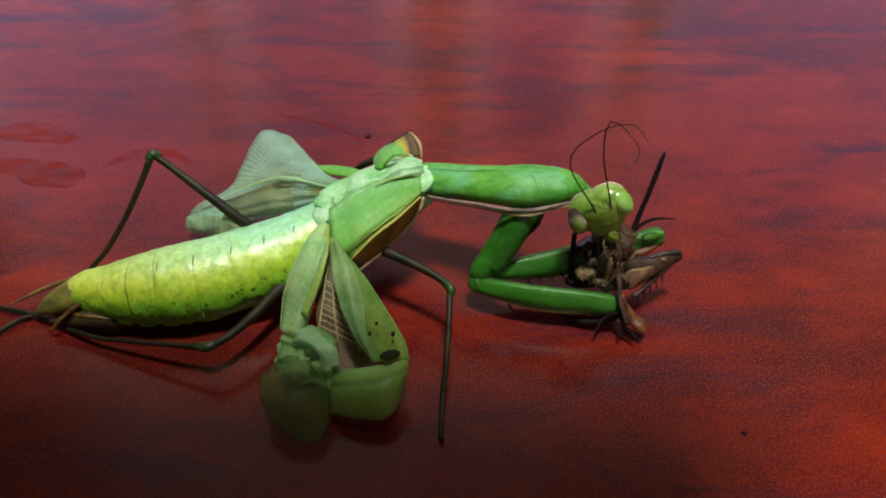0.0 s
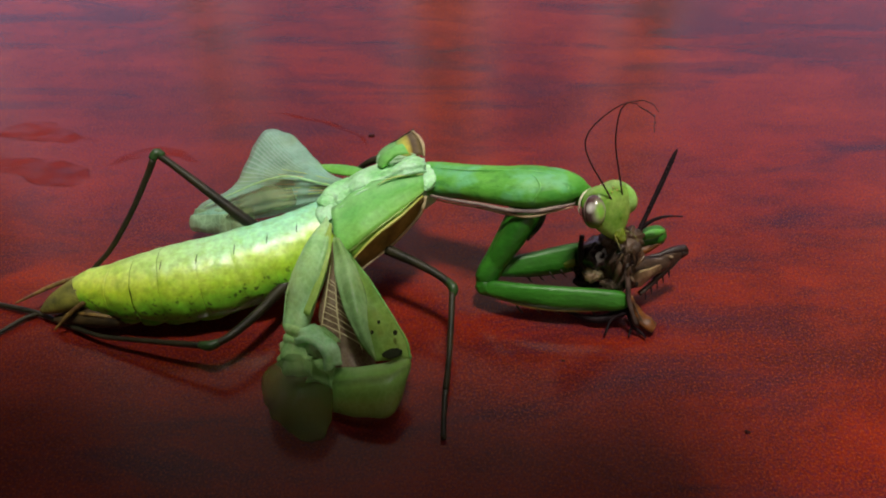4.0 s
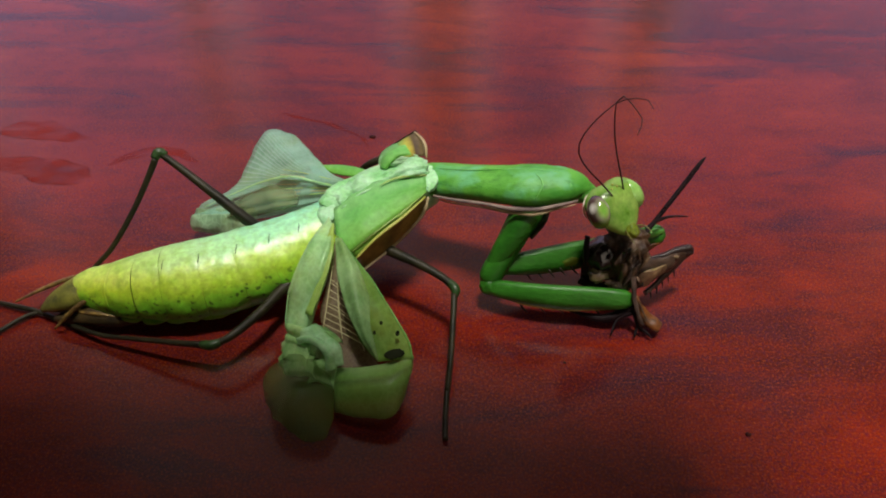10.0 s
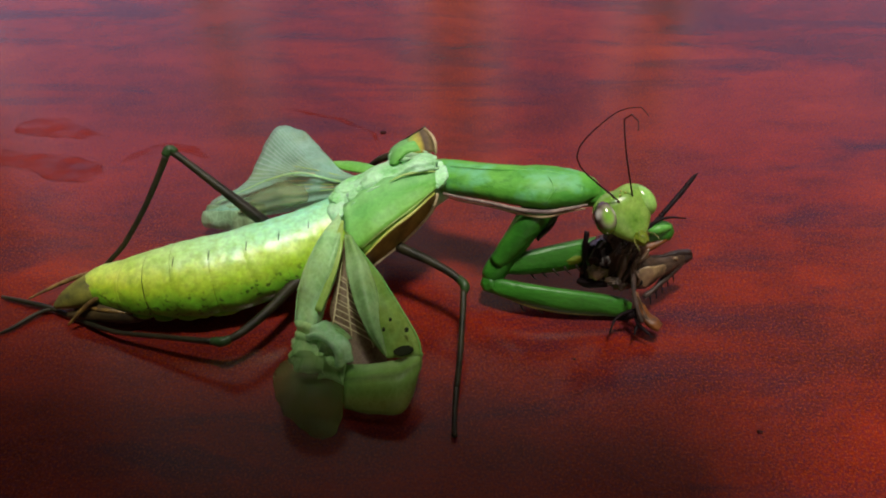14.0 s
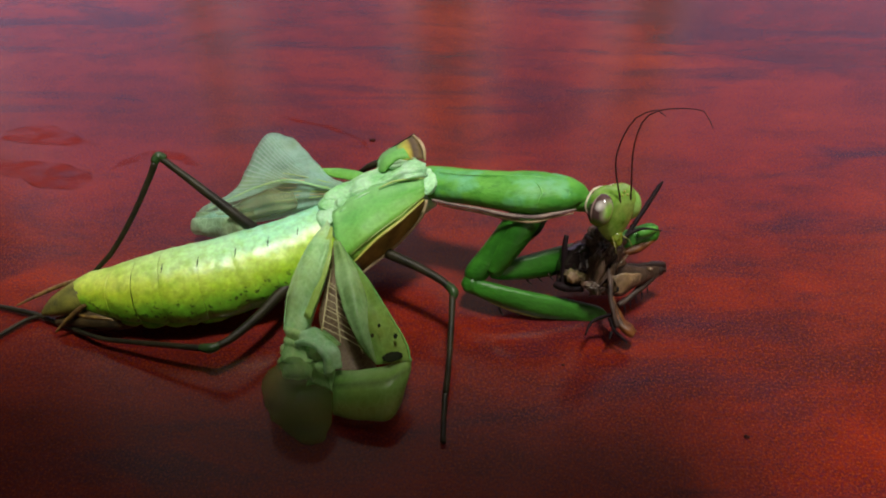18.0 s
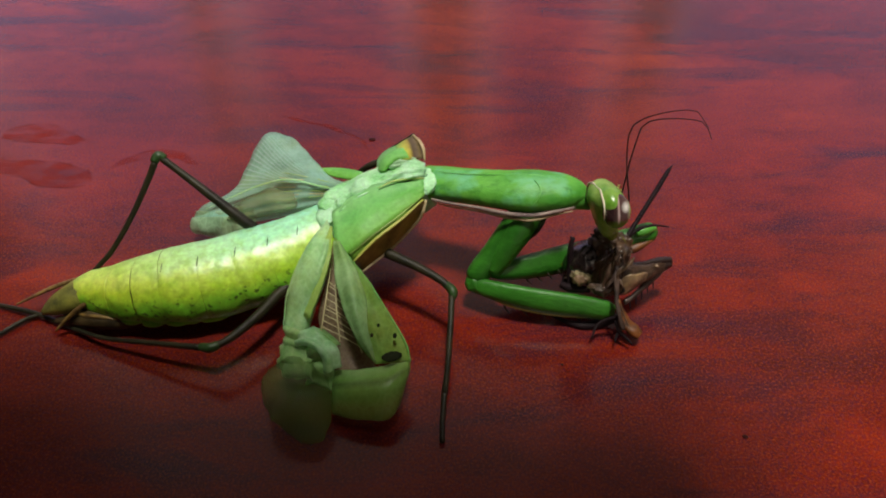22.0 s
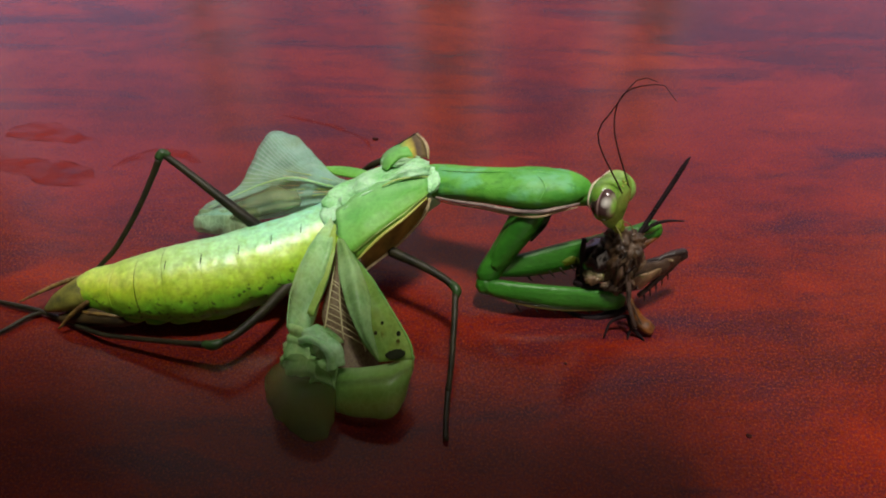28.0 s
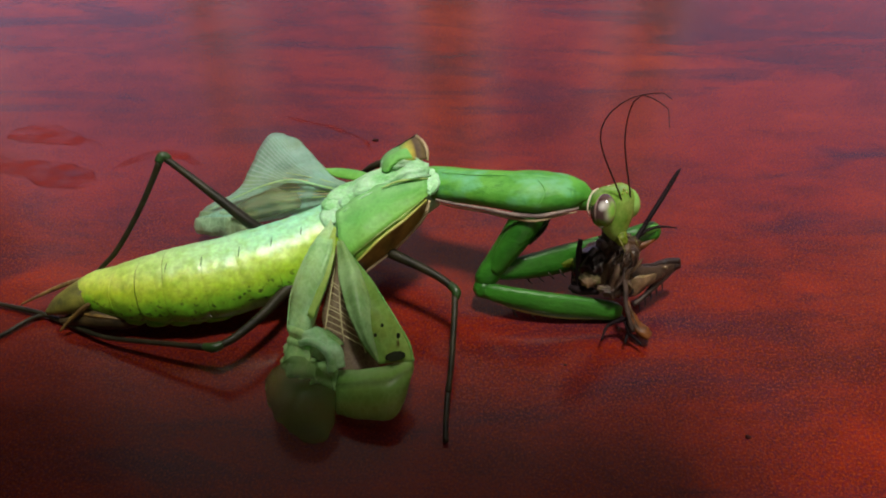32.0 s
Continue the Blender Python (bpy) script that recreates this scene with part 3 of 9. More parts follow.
smear([(-26.2, 30.0, 0.0), (-21.1, 29.1, 0.0), (-15.8, 26.7, 0.0), (-11.5, 23.8, 0.0), (-10.4, 21.0, 0.0)], [0.1, 0.3, 0.4, 0.3, 0.1], "faint dried red smear on the varnished table")
for q, r in (((-10.0, 23.9, 0.1), 0.35), ((28.6, -25.8, 0.1), 0.22), ((12.4, -17.2, 0.1), 0.14)):
    ob = part("crumb", lump(q, (r * 1.3, r, r * 0.3), 0.4, 0.6, q[0], level=2), CRUMB, None, pivot=q)
    tagged(ob, "tiny dark crumb lying on the table", "crumb", "crumbs on the table")

# the ceiling lamp's fitting
fitting = thing("ceiling_lamp", (LAMP[0] * 1000, LAMP[1] * 1000, ZC), "round white ceiling lamp with a metal rim", "lamp")
x, y = LAMP[0] * 1000, LAMP[1] * 1000
part("rim", tube([(x + 110 * math.cos(a), y + 110 * math.sin(a), ZC - 12) for a in np.linspace(0, 2 * math.pi, 33)], [10] * 33, 8, 1, caps=False), FRAME, fitting)
part("plate", tube([(x, y, ZC), (x, y, ZC - 8)], [104, 100], 32, 1, (0, 1, 0)), FRAME, fitting)

# unseen tablet added to shade the table's front, leaning on its lower edge
TILT = Matrix.Rotation(radians(-42), 4, "X")
tablet = thing("shade_tablet", (-62, -131, 0), "dark unseen tablet added over the table to shade its front", "tablet")


def slab(lo, hi, bevel):
    bm = box(bmesh.new(), lo, hi)
    bmesh.ops.bevel(bm, geom=bm.edges[:], offset=bevel, segments=3, affect="EDGES")
    bm.transform(Matrix.Translation((TAB_X, -131, 0)) @ TILT @ Matrix.Rotation(radians(8.5), 4, "Y") @ Matrix.Translation((-TAB_X, 0, 0)))
    return bm


part("body", slab((-234, -8, 0), (TAB_X, 0, TAB_H), 3), PREY_LEG, tablet, "black plastic body", smooth=False)
part("screen", slab((-226, -8.6, 8), (TAB_X - 8, -7.9, TAB_H - 6), 0.2), PREY_DARK, tablet, "dark glossy screen", smooth=False)

# ---- the mantis ----
BODY = (-6.8, -2.8, 0.0)
mantis = thing("praying_mantis", (BODY[0], BODY[1], 0), "bright green praying mantis with stunted crumpled wings eating prey", "mantis")

# abdomen: eight plump segments from the thorax to the tail
AXIS = [(-11.4, -3.4, 6.6), (-14.3, -5.1, 5.78), (-17.3, -6.6, 5.1), (-20.1, -7.7, 4.82), (-23.0, -8.75, 4.42), (-25.9, -9.6, 4.32), (-28.7, -10.15, 4.27), (-31.6, -10.45, 4.02), (-34.5, -10.25, 3.57), (-37.1, -9.9, 3.3), (-38.8, -9.8, 2.8)]
FAT = [3.3, 3.85, 4.15, 4.25, 4.32, 4.26, 4.0, 3.52, 2.9, 2.2, 1.5]
fine_axis = spline([(*p, r) for p, r in zip(AXIS, FAT)], 8)
CUTS = [0, 11, 19, 28, 38, 48, 55, 62, 80]
for i in range(8):
    lo, hi = CUTS[i], CUTS[i + 1]
    ring = fine_axis[lo:hi + 1]
    n = len(ring)
    # plump between the seams, puckered along the lower flank
    rad = [q[3] * (1.004 - 0.008 * math.exp(-(k / 0.7) ** 2) * (i > 0) - 0.008 * math.exp(-((n - 1 - k) / 0.8) ** 2) * (i < 7)) for k, q in enumerate(ring)]
    flank = lambda u, w: 1 + math.sin(math.pi * u) * (0.035 * math.exp(-((w - 3.45) / 0.4) ** 2) + 0.007 * math.sin(9 * w + 5 * u)) * (w > 2.2)
    q = fine_axis[lo]
    if i:
        arc = [Vector(q[:3]) + Vector((0.05 * a, math.cos(a) * 1.005, math.sin(a) * 0.97)) * q[3] for a in (1.72, 1.86, 2.0)]
        part("back_mark", tube(arc, [0.02, 0.05, 0.025], 6, 3, (1, 0, 0)), DARK_SPOT, mantis, "short dark seam mark on the back")
    part("abdomen_segment", tube([tuple(q[:3]) for q in ring], [(r, r * 0.96) for r in rad], 56, 3, shape=flank, caps=i == 7, lumps=0.09), ABDOMEN, mantis)
    if i < 7:
        hem = [Vector(q[:3]) + Vector((0, math.cos(3.78) * 0.93, math.sin(3.78) * 0.90)) * q[3] for q in ring[::3] + ring[-1:]]
        part("side_lobe", tube(hem, [(0.30 + 0.38 * math.sin(math.pi * k / (len(hem) - 1)),) * 2 for k in range(len(hem))], 14, 5, lumps=0.16), SIDE, mantis, "puckered bright green side lobe")
BEADS = lambda u, w: 0.8 + 0.3 * abs(math.sin(15 * math.pi * u))
part("tail_patch", lump((-37.4, -10.7, 4.4), (0.9, 0.8, 0.45), 0.2, 0.6, 2.0, (10, 0, 25), 3), MAUVE, mantis, "grey patch on the tail")
part("tail_plate", tube([(-37.4, -9.9, 3.2), (-39.1, -10.6, 2.9), (-41.0, -11.0, 2.2), (-42.5, -11.5, 1.5)], [(2.0, 1.7), (1.8, 1.5), (1.3, 1.0), (0.3, 0.3)], 16), OLIVE, mantis, "olive brown pointed tail plate")
part("tail_plate", tube([(-30.6, -12.0, 1.8), (-33.4, -12.4, 1.7), (-36.2, -12.2, 1.7), (-38.6, -12.0, 1.3), (-41.0, -12.2, 0.9)], [(0.5, 0.5), (1.2, 1.1), (1.5, 1.2), (1.1, 0.9), (0.3, 0.3)], 18, 5, lumps=0.12), TAIL_BROWN, mantis, "brown lower tail plate")
part("tail_rim", tube([(-30.8, -12.7, 2.1), (-33.4, -13.2, 2.4), (-36.2, -13.1, 2.7), (-38.5, -12.4, 2.3)], [0.08, 0.16, 0.2, 0.14], 8, 5, lumps=0.2), CERCUS, mantis, "tan edge of the tail plate")
part("cercus", tube([(-38.2, -8.0, 3.4), (-40.6, -8.4, 3.0), (-43.1, -9.3, 2.4), (-45.6, -10.6, 1.8)], [0.26, 0.27, 0.22, 0.09], 10, 16, shape=BEADS), CERCUS, mantis, "brown jointed tail feeler")
part("cercus", tube([(-36.0, -11.6, 4.0), (-37.8, -12.5, 3.2), (-39.3, -13.0, 2.0), (-40.6, -13.5, 0.8)], [0.24, 0.27, 0.23, 0.10], 10, 16, shape=BEADS), CERCUS, mantis, "brown jointed tail feeler")

# thorax and its pale plates
part("thorax", tube([(-11.9, -4.0, 6.8), (-9.2, -2.9, 7.8), (-6.5, -1.3, 8.6), (-4.0, -0.6, 9.4), (-1.4, -0.4, 10.4)], [(3.3, 3.2), (3.9, 3.6), (4.0, 3.7), (3.3, 3.2), (2.5, 2.4)], 24), THORAX, mantis, "pale green thorax")
PLATES = (((-9.5, -1.6, 10.5), (3.4, 1.5, 0.7), 1, 28), ((-11.3, -2.9, 10.0), (2.2, 1.6, 0.7), 2, 40), ((-5.3, 2.0, 11.2), (1.9, 1.4, 1.3), 3, 10), ((-2.7, -0.6, 11.6), (1.5, 2.1, 1.0), 4, 15), ((-5.2, -0.2, 11.2), (3.2, 1.9, 1.1), 5, 18), ((-7.4, -0.6, 10.9), (2.4, 1.5, 1.0), 6, 20))
for c, r, k, turn in PLATES:
    part("thorax_plate", lump(c, r, 0.15, 1.0, k * 2.3, (0, 0, turn)), THORAX, mantis, "pale whitish green plate")

part("thorax_plate", lump((-1.6, -0.8, 11.2), (1.3, 1.9, 1.5), 0.16, 1.0, 8.1, (0, 20, -20)), THORAX, mantis, "pale whitish green plate")

# soft folds where the shield meets the wing bases, and a thin flap lying over the abdomen's front
part("neck_fold", lump((-1.3, -2.4, 12.15), (0.9, 1.9, 0.6), 0.12, 1.0, 5.2, (0, 10, -15), 4, 0.1), THORAX, mantis, "pale soft fold behind the neck shield")
part("skin_flap", sheet([[(-9.8, -5.4, 10.7), (-9.4, -3.8, 11.1), (-8.8, -2.0, 11.1), (-8.2, -0.4, 10.7)],
                         [(-11.6, -6.2, 9.7), (-11.5, -4.6, 10.35), (-11.0, -2.8, 10.35), (-10.3, -1.2, 9.8)],
                         [(-12.4, -6.6, 9.0), (-13.3, -5.2, 9.75), (-12.8, -3.4, 9.85), (-11.9, -1.8, 9.4)]], 0.08, 6, 0.15, 1.5, 1.0), PALE_SKIN, mantis, "thin pale skin flap over the abdomen")

# pronotum
PIVOT = (-1.7, -0.5, 10.6)
pronotum = part("pronotum", tube([(-2.0, -0.3, 10.5), (-0.5, -1.0, 11.0), (2.8, -2.3, 11.7), (6.3, -3.6, 12.3), (8.8, -4.3, 12.7), (11.7, -4.6, 12.9), (13.7, -4.8, 12.8), (14.9, -5.1, 12.5)],
                [(1.9, 1.8), (2.3, 1.8), (2.35, 1.7), (2.6, 1.8), (2.85, 1.9), (2.5, 1.8), (1.7, 1.45), (0.75, 0.75)], 28, 5,
                shape=lambda u, w: 1 + 0.05 * math.exp(-((w - 1.57) / 0.16) ** 2) - 0.055 * math.exp(-((w - 2.35) / 0.35) ** 2) - 0.03 * math.exp(-((w - 1.0) / 0.3) ** 2) + 0.03 * math.exp(-((w - 3.2) / 0.3) ** 2) - 0.035 * math.exp(-((u - 0.69) / 0.02) ** 2) * (w > 1.7), lumps=0.05), GREEN, mantis, "bright green long neck shield", PIVOT)
part("rim", tube([(-1.1, -4.5, 11.5), (0.9, -5.3, 11.6), (3.8, -6.1, 11.7), (6.6, -7.1, 11.8), (9.2, -7.6, 12.0), (11.5, -7.2, 12.2), (13.6, -6.6, 12.3)], [0.12, 0.16, 0.18, 0.22, 0.22, 0.18, 0.1], 8, 4), MAUVE, pronotum, "pale mauve and cream rim")
part("keel", tube([(-0.5, -1.6, 12.95), (2.7, -2.75, 13.52), (6.2, -3.6, 14.16), (9.0, -4.25, 14.66), (11.5, -4.9, 14.7), (13.2, -5.3, 14.25)], [0.03, 0.05, 0.06, 0.06, 0.05, 0.02], 8, 4), PALE_GREEN, pronotum, "pale green midline")
part("cream_edge", tube([(-0.8, -4.7, 11.2), (0.9, -5.3, 11.2), (3.8, -6.0, 11.2), (6.7, -7.1, 11.3), (9.2, -7.7, 11.5), (11.5, -7.2, 11.8), (13.4, -6.8, 12.0)], [0.05, 0.09, 0.11, 0.16, 0.18, 0.12, 0.06], 8, 4), CREAM, pronotum, "cream lower edge")
part("shoulder_boss", lump((10.4, -5.5, 13.6), (2.2, 1.5, 0.5), 0.15, 0.8, 3.3, (14, 6, 0), 4), GREEN, pronotum, "raised oval swelling of the neck shield")
for x, lo, hi in ((9.3, 1.8, 3.0), (12.2, 2.1, 2.7)):
    arc = [(x + 0.5 * math.sin(4 * k) + 0.3 * k, -4.4 + (2.86 - 0.12 * (x - 9.3)) * math.cos(lo + (hi - lo) * k), 12.75 + (1.98 - 0.07 * (x - 9.3)) * math.sin(lo + (hi - lo) * k)) for k in (0.0, 0.25, 0.5, 0.75, 1.0)]
    part("crease", tube(arc, [0.02, 0.05, 0.06, 0.05, 0.02], 6, 4), PALE_GREEN, pronotum, "pale crease of the neck shield")
part("neck", tube([(13.8, -4.7, 12.3), (14.6, -4.9, 12.1), (15.6, -4.8, 11.5)], [1.5, 1.2, 0.8], 16, 4), GREEN, pronotum, "soft green neck")

# ---- head, in its own axes: x to the near eye, y to the front, z to the crown ----
HX = -Vector((2.45, 2.06, -0.10)).normalized()
HZ = -Vector((1.5, -1.99, -3.86))
HZ = (HZ - HX * HZ.dot(HX)).normalized()
HY = HZ.cross(HX)
HEAD_AT = (16.9, -8.1, 14.0)
HM = Matrix((HX, HY, HZ)).transposed().to_4x4()
HM.translation = Vector(HEAD_AT)


def placed(bm, m):
    bm.transform(m)
    return bm


def skull():
    bm = bmesh.new()
    bmesh.ops.create_icosphere(bm, subdivisions=5, radius=1)
    for v in bm.verts:
        x, y, z = v.co
        wide = 3.1 if z > 0 else 3.1 - 1.3 * (-z) ** 1.5
        v.co = Vector((x * wide, y * (1.6 if z > 0 else 1.6 - 0.4 * -z) + 0.1 * (1 - z), (1.85 if z > 0 else 4.1) * z))
        if v.co.z > 0 and abs(x) < 0.5:
            v.co.z -= 0.3 * (1 - abs(x) * 2) * z * z
    return bm


head = part("head", placed(skull(), HM), HEAD, mantis, "green triangular head", HEAD_AT)
def eyeball():
    """u runs from the back of the eye to its front, v from bottom to top."""
    bm = lump((0, 0, 0), (1, 1, 1), 0, level=4)
    uv = bm.loops.layers.uv.verify()
    for f in bm.faces:
        for l in f.loops:
            l[uv].uv = (l.vert.co.y * 0.5 + 0.5, l.vert.co.z * 0.5 + 0.5)
    bm.transform(Matrix.Diagonal((1.1, 1.36, 1.7, 1)))
    return bm


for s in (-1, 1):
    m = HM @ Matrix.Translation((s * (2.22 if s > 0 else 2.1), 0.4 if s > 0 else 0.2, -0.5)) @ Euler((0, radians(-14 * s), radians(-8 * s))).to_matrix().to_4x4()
    eye = part("eye", placed(eyeball(), m), EYE if s > 0 else EYE_GREEN, head, "glossy brown eye with a pale stripe and a painted glint" if s > 0 else "glossy green bulging eye", tuple(m.translation))
    crest = lambda x: 1.85 * math.sqrt(0.74 - (x / 3.1) ** 2) - 0.3 * max(0, 1 - 2 * x / 3.1) * (0.74 - (x / 3.1) ** 2)
    line = [(x, -0.84, crest(x)) for x in (0.0, 0.6, 1.2)] + [(1.9, -0.96, 1.14), (2.55, -0.95, 0.5), (2.82, -0.98, -0.3), (2.6, -0.95, -1.1)]
    part("cream_line", placed(tube([(x * s, y, z) for x, y, z in line], [0.03, 0.05, 0.08, 0.10, 0.10, 0.08, 0.04], 8, 4, (1, 0, 0)), HM), PALE_LINE, head, "cream line behind the eye")
for x, y, z in ((-0.34, 1.48, 0.85), (0.34, 1.48, 0.85), (0, 1.4, 1.2)):
    part("small_eye", placed(lump((x, y, z), (0.12, 0.12, 0.12), 0, level=2), HM), YELLOW, head, "tiny yellow bead eye")
part("face_plate", placed(lump((0, 0.85, -1.3), (0.95, 0.7, 1.1), 0.1, 0.6, 4), HM), HEAD, head)
part("mouthpart", placed(lump((0, 0.75, -3.7), (0.7, 0.6, 0.85), 0.2, 0.6, 5), HM), MOUTH, head, "yellow green mouthparts")
for s in (-1, 1):
    part("palp", placed(tube([(0.6 * s, 0.7, -3.4), (1.1 * s, 1.5, -3.9), (1.2 * s, 1.9, -4.8)], [0.06, 0.055, 0.03], 8, 3), HM), OLIVE, head, "thin yellow mouth feeler")

SEGMENTS, ANTENNA = 16, 17.2
antennae = []
for side in (0.75, -0.75):
    base = tuple(HM @ Vector((side, 1.42, 0.3)))
    b0, pieces = Vector(base), []
    part("antenna_base", lump(base, (0.24, 0.24, 0.3), 0.1, level=2), HEAD, head, "pale green antenna socket")
    for j in range(SEGMENTS):
        step, r0, r1 = ANTENNA / SEGMENTS, 0.095 - 0.0038 * j, 0.095 - 0.0038 * (j + 1)
        pieces.append(part("antenna", tube([b0 + Vector((k * step, 0, 0)) for k in (-0.04, 0.25, 0.5, 0.75, 1.04)], [r0, r0 * 0.93, r0, r1 * 0.95, r1], 6, 2), FEELER, head, "thread-like dark brown antenna", base))
    antennae.append(pieces)

# ---- forelegs ----
COXA_AT = (8.9, -5.2, 10.9)
near_coxa = part("coxa", tube([(9.1, -5.0, 10.8), (7.9, -6.3, 8.8), (6.3, -7.6, 6.0), (5.0, -8.6, 3.8), (4.6, -9.1, 3.0)], [(1.75, 1.5), (1.6, 1.45), (1.35, 1.3), (1.25, 1.2), (0.7, 0.7)], 18, 5, (0, 1, 0.3)), LEG_GREEN, mantis, "green upper foreleg with a dark marking and painted shadow", COXA_AT)
# dark marking, enlarged to paint the shadow that the neck shield casts here
part("dark_patch", tube([(10.6, -6.1, 11.0), (10.1, -6.8, 9.7), (9.1, -7.5, 8.1)], [(0.26, 0.7), (0.26, 0.7), (0.12, 0.25)], 8, 4, (0.6, -0.5, 0.6)), DARK_SPOT, near_coxa, "black patch for a marking and the neck shield's shadow")
ELBOW = (5.0, -9.1, 3.0)
BLADE = lambda u, w: 1 + 0.10 * math.exp(-((w - 1.35) / 0.3) ** 2) - 0.09 * math.exp(-((w - 0.5) / 0.45) ** 2) - 0.07 * math.exp(-((w - 2.6) / 0.5) ** 2)
near_femur = part("femur", tube([(4.7, -9.1, 3.0), (5.8, -9.7, 3.1), (8.7, -10.6, 3.2), (12.2, -11.2, 3.2), (15.7, -11.4, 3.2), (18.7, -11.6, 3.2), (19.7, -11.7, 3.2)], [(0.6, 0.7), (0.9, 1.0), (0.95, 1.3), (1.0, 1.5), (1.0, 1.4), (0.95, 1.15), (0.5, 0.7)], 22, 5, shape=BLADE), LEG_GREEN, mantis, "green spined grasping foreleg", ELBOW)
part("ridge", tube([(5.7, -9.6, 4.0), (8.6, -10.3, 4.4), (12.1, -10.9, 4.5), (15.6, -11.1, 4.5), (18.3, -11.3, 4.2)], [0.03, 0.04, 0.05, 0.04, 0.03], 8, 4), LEG_LIGHT, near_femur, "upper ridge in lighter green as its highlight")
part("pale_edge", tube([(6.1, -9.9, 2.1), (8.8, -10.9, 1.9), (12.3, -11.5, 1.8), (15.9, -11.6, 1.8), (18.6, -11.6, 1.9)], [0.12, 0.2, 0.2, 0.18, 0.1], 8, 4), YELLOW, near_femur, "yellow lower edge of the foreleg")
part("tibia", tube([(20.1, -11.7, 2.6), (18.8, -12.0, 1.6), (16.5, -12.2, 1.0), (13.3, -11.3, 1.3)], [0.6, 0.5, 0.42, 0.12], 10, 4), PREY_LEG, near_femur, "dark folded shin of the foreleg")
for px in range(6):
    a = Vector((8.2, -10.8, 1.7)).lerp(Vector((18.0, -11.5, 1.7)), px / 5)
    part("spine", tube([a, a + Vector((0.35, -0.2, -0.5)), a + Vector((0.75, -0.3, -0.9))], [0.14, 0.09, 0.02], 6, 2), LEG_DARK, near_femur)
part("elbow_joint", lump(ELBOW, (1.15, 1.1, 1.15), 0.1, 0.6, 2), LEG_GREEN, near_femur)

far_coxa = part("coxa", tube([(10.0, -5.1, 11.6), (8.3, -6.6, 9.6), (6.6, -7.6, 7.2), (5.3, -8.2, 5.0)], [(1.5, 1.3), (1.5, 1.35), (1.3, 1.2), (0.9, 0.9)], 16, 5, (0, 1, 0.3)), LEG_GREEN, mantis, "green upper foreleg", (9.4, -5.6, 11.4))
FAR_ELBOW = (5.3, -7.6, 4.6)
far_femur = part("femur", tube([(5.1, -7.6, 4.6), (6.4, -7.6, 4.5), (9.5, -7.1, 4.4), (13.3, -6.1, 4.3), (17.1, -5.3, 4.5), (20.8, -4.5, 5.2), (23.3, -4.2, 5.9), (24.1, -4.1, 6.1)], [(0.8, 0.8), (1.0, 1.1), (1.15, 1.55), (1.25, 1.8), (1.2, 1.7), (1.15, 1.3), (1.1, 1.2), (0.5, 0.55)], 22, 5, shape=BLADE), LEG_GREEN, mantis, "green spined grasping foreleg", FAR_ELBOW)
part("ridge", tube([(6.4, -7.5, 5.6), (9.4, -6.9, 5.9), (13.1, -5.9, 5.9), (17.0, -4.8, 6.0), (20.7, -4.0, 6.3), (22.5, -3.8, 6.5)], [0.03, 0.05, 0.06, 0.06, 0.06, 0.04], 8, 4), LEG_LIGHT, far_femur, "upper ridge in lighter green as its highlight")
part("pale_facet", tube([(21.4, -5.4, 6.7), (22.4, -5.2, 6.9), (23.7, -4.7, 6.8)], [(0.3, 0.4), (0.45, 0.6), (0.2, 0.3)], 10, 4), LEG_LIGHT, far_femur, "pale inner facet of the foreleg tip")
part("yellow_patch", lump((13.6, -6.95, 4.4), (1.5, 0.4, 0.65), 0.2, 0.6, 7, (0, -8, 12)), FEMUR_YELLOW, far_femur, "orange yellow spot inside the foreleg")
part("orange_edge", tube([(20.0, -5.8, 4.6), (21.6, -5.6, 5.0), (23.4, -5.1, 5.5)], [(0.5, 0.4), (0.6, 0.5), (0.2, 0.2)], 8, 4), PREY_ORANGE, far_femur, "orange inner edge of the foreleg")
for px in range(6):
    a = Vector((8.9, -7.9, 3.6)).lerp(Vector((15.0, -7.4, 4.3)), px / 5)
    part("spine", tube([a, a + Vector((0.35, -0.2, -0.5)), a + Vector((0.75, -0.3, -0.9))], [0.14, 0.09, 0.02], 6, 2), LEG_DARK, far_femur)


# ---- walking legs ----
def leg(name, points, radii, label, mat=LEG_DARK):
    return part(name, tube(points, [0.67 * r for r in radii], 10, 5), mat, mantis, label)


leg("hind_femur", [(-19.1, -5.1, 7.0), (-20.7, -5.0, 8.5), (-24.1, -3.7, 11.0), (-27.5, -2.2, 13.2), (-29.6, -1.4, 14.6)], [1.0, 0.95, 0.75, 0.6, 0.55], "olive brown thigh of a hind leg")
leg("knee", [(-29.1, -1.4, 14.4), (-29.8, -1.3, 14.7), (-30.2, -1.9, 14.3)], [0.62, 0.8, 0.62], "green knee", LEG_KNEE)
leg("hind_tibia", [(-30.1, -1.8, 14.3), (-31.0, -2.5, 12.6), (-32.9, -4.5, 9.4), (-35.4, -6.4, 6.0), (-37.3, -7.3, 4.2), (-40.8, -9.3, 1.0)], [0.55, 0.5, 0.45, 0.42, 0.4, 0.35], "thin olive shin of a hind leg")
leg("hind_foot", [(-40.6, -9.3, 0.8), (-42.6, -10.6, 0.6), (-44.7, -11.5, 0.5), (-46.6, -13.5, 0.4), (-48.0, -14.4, 0.3)], [0.35, 0.36, 0.34, 0.34, 0.15], "dark thin foot of a hind leg")
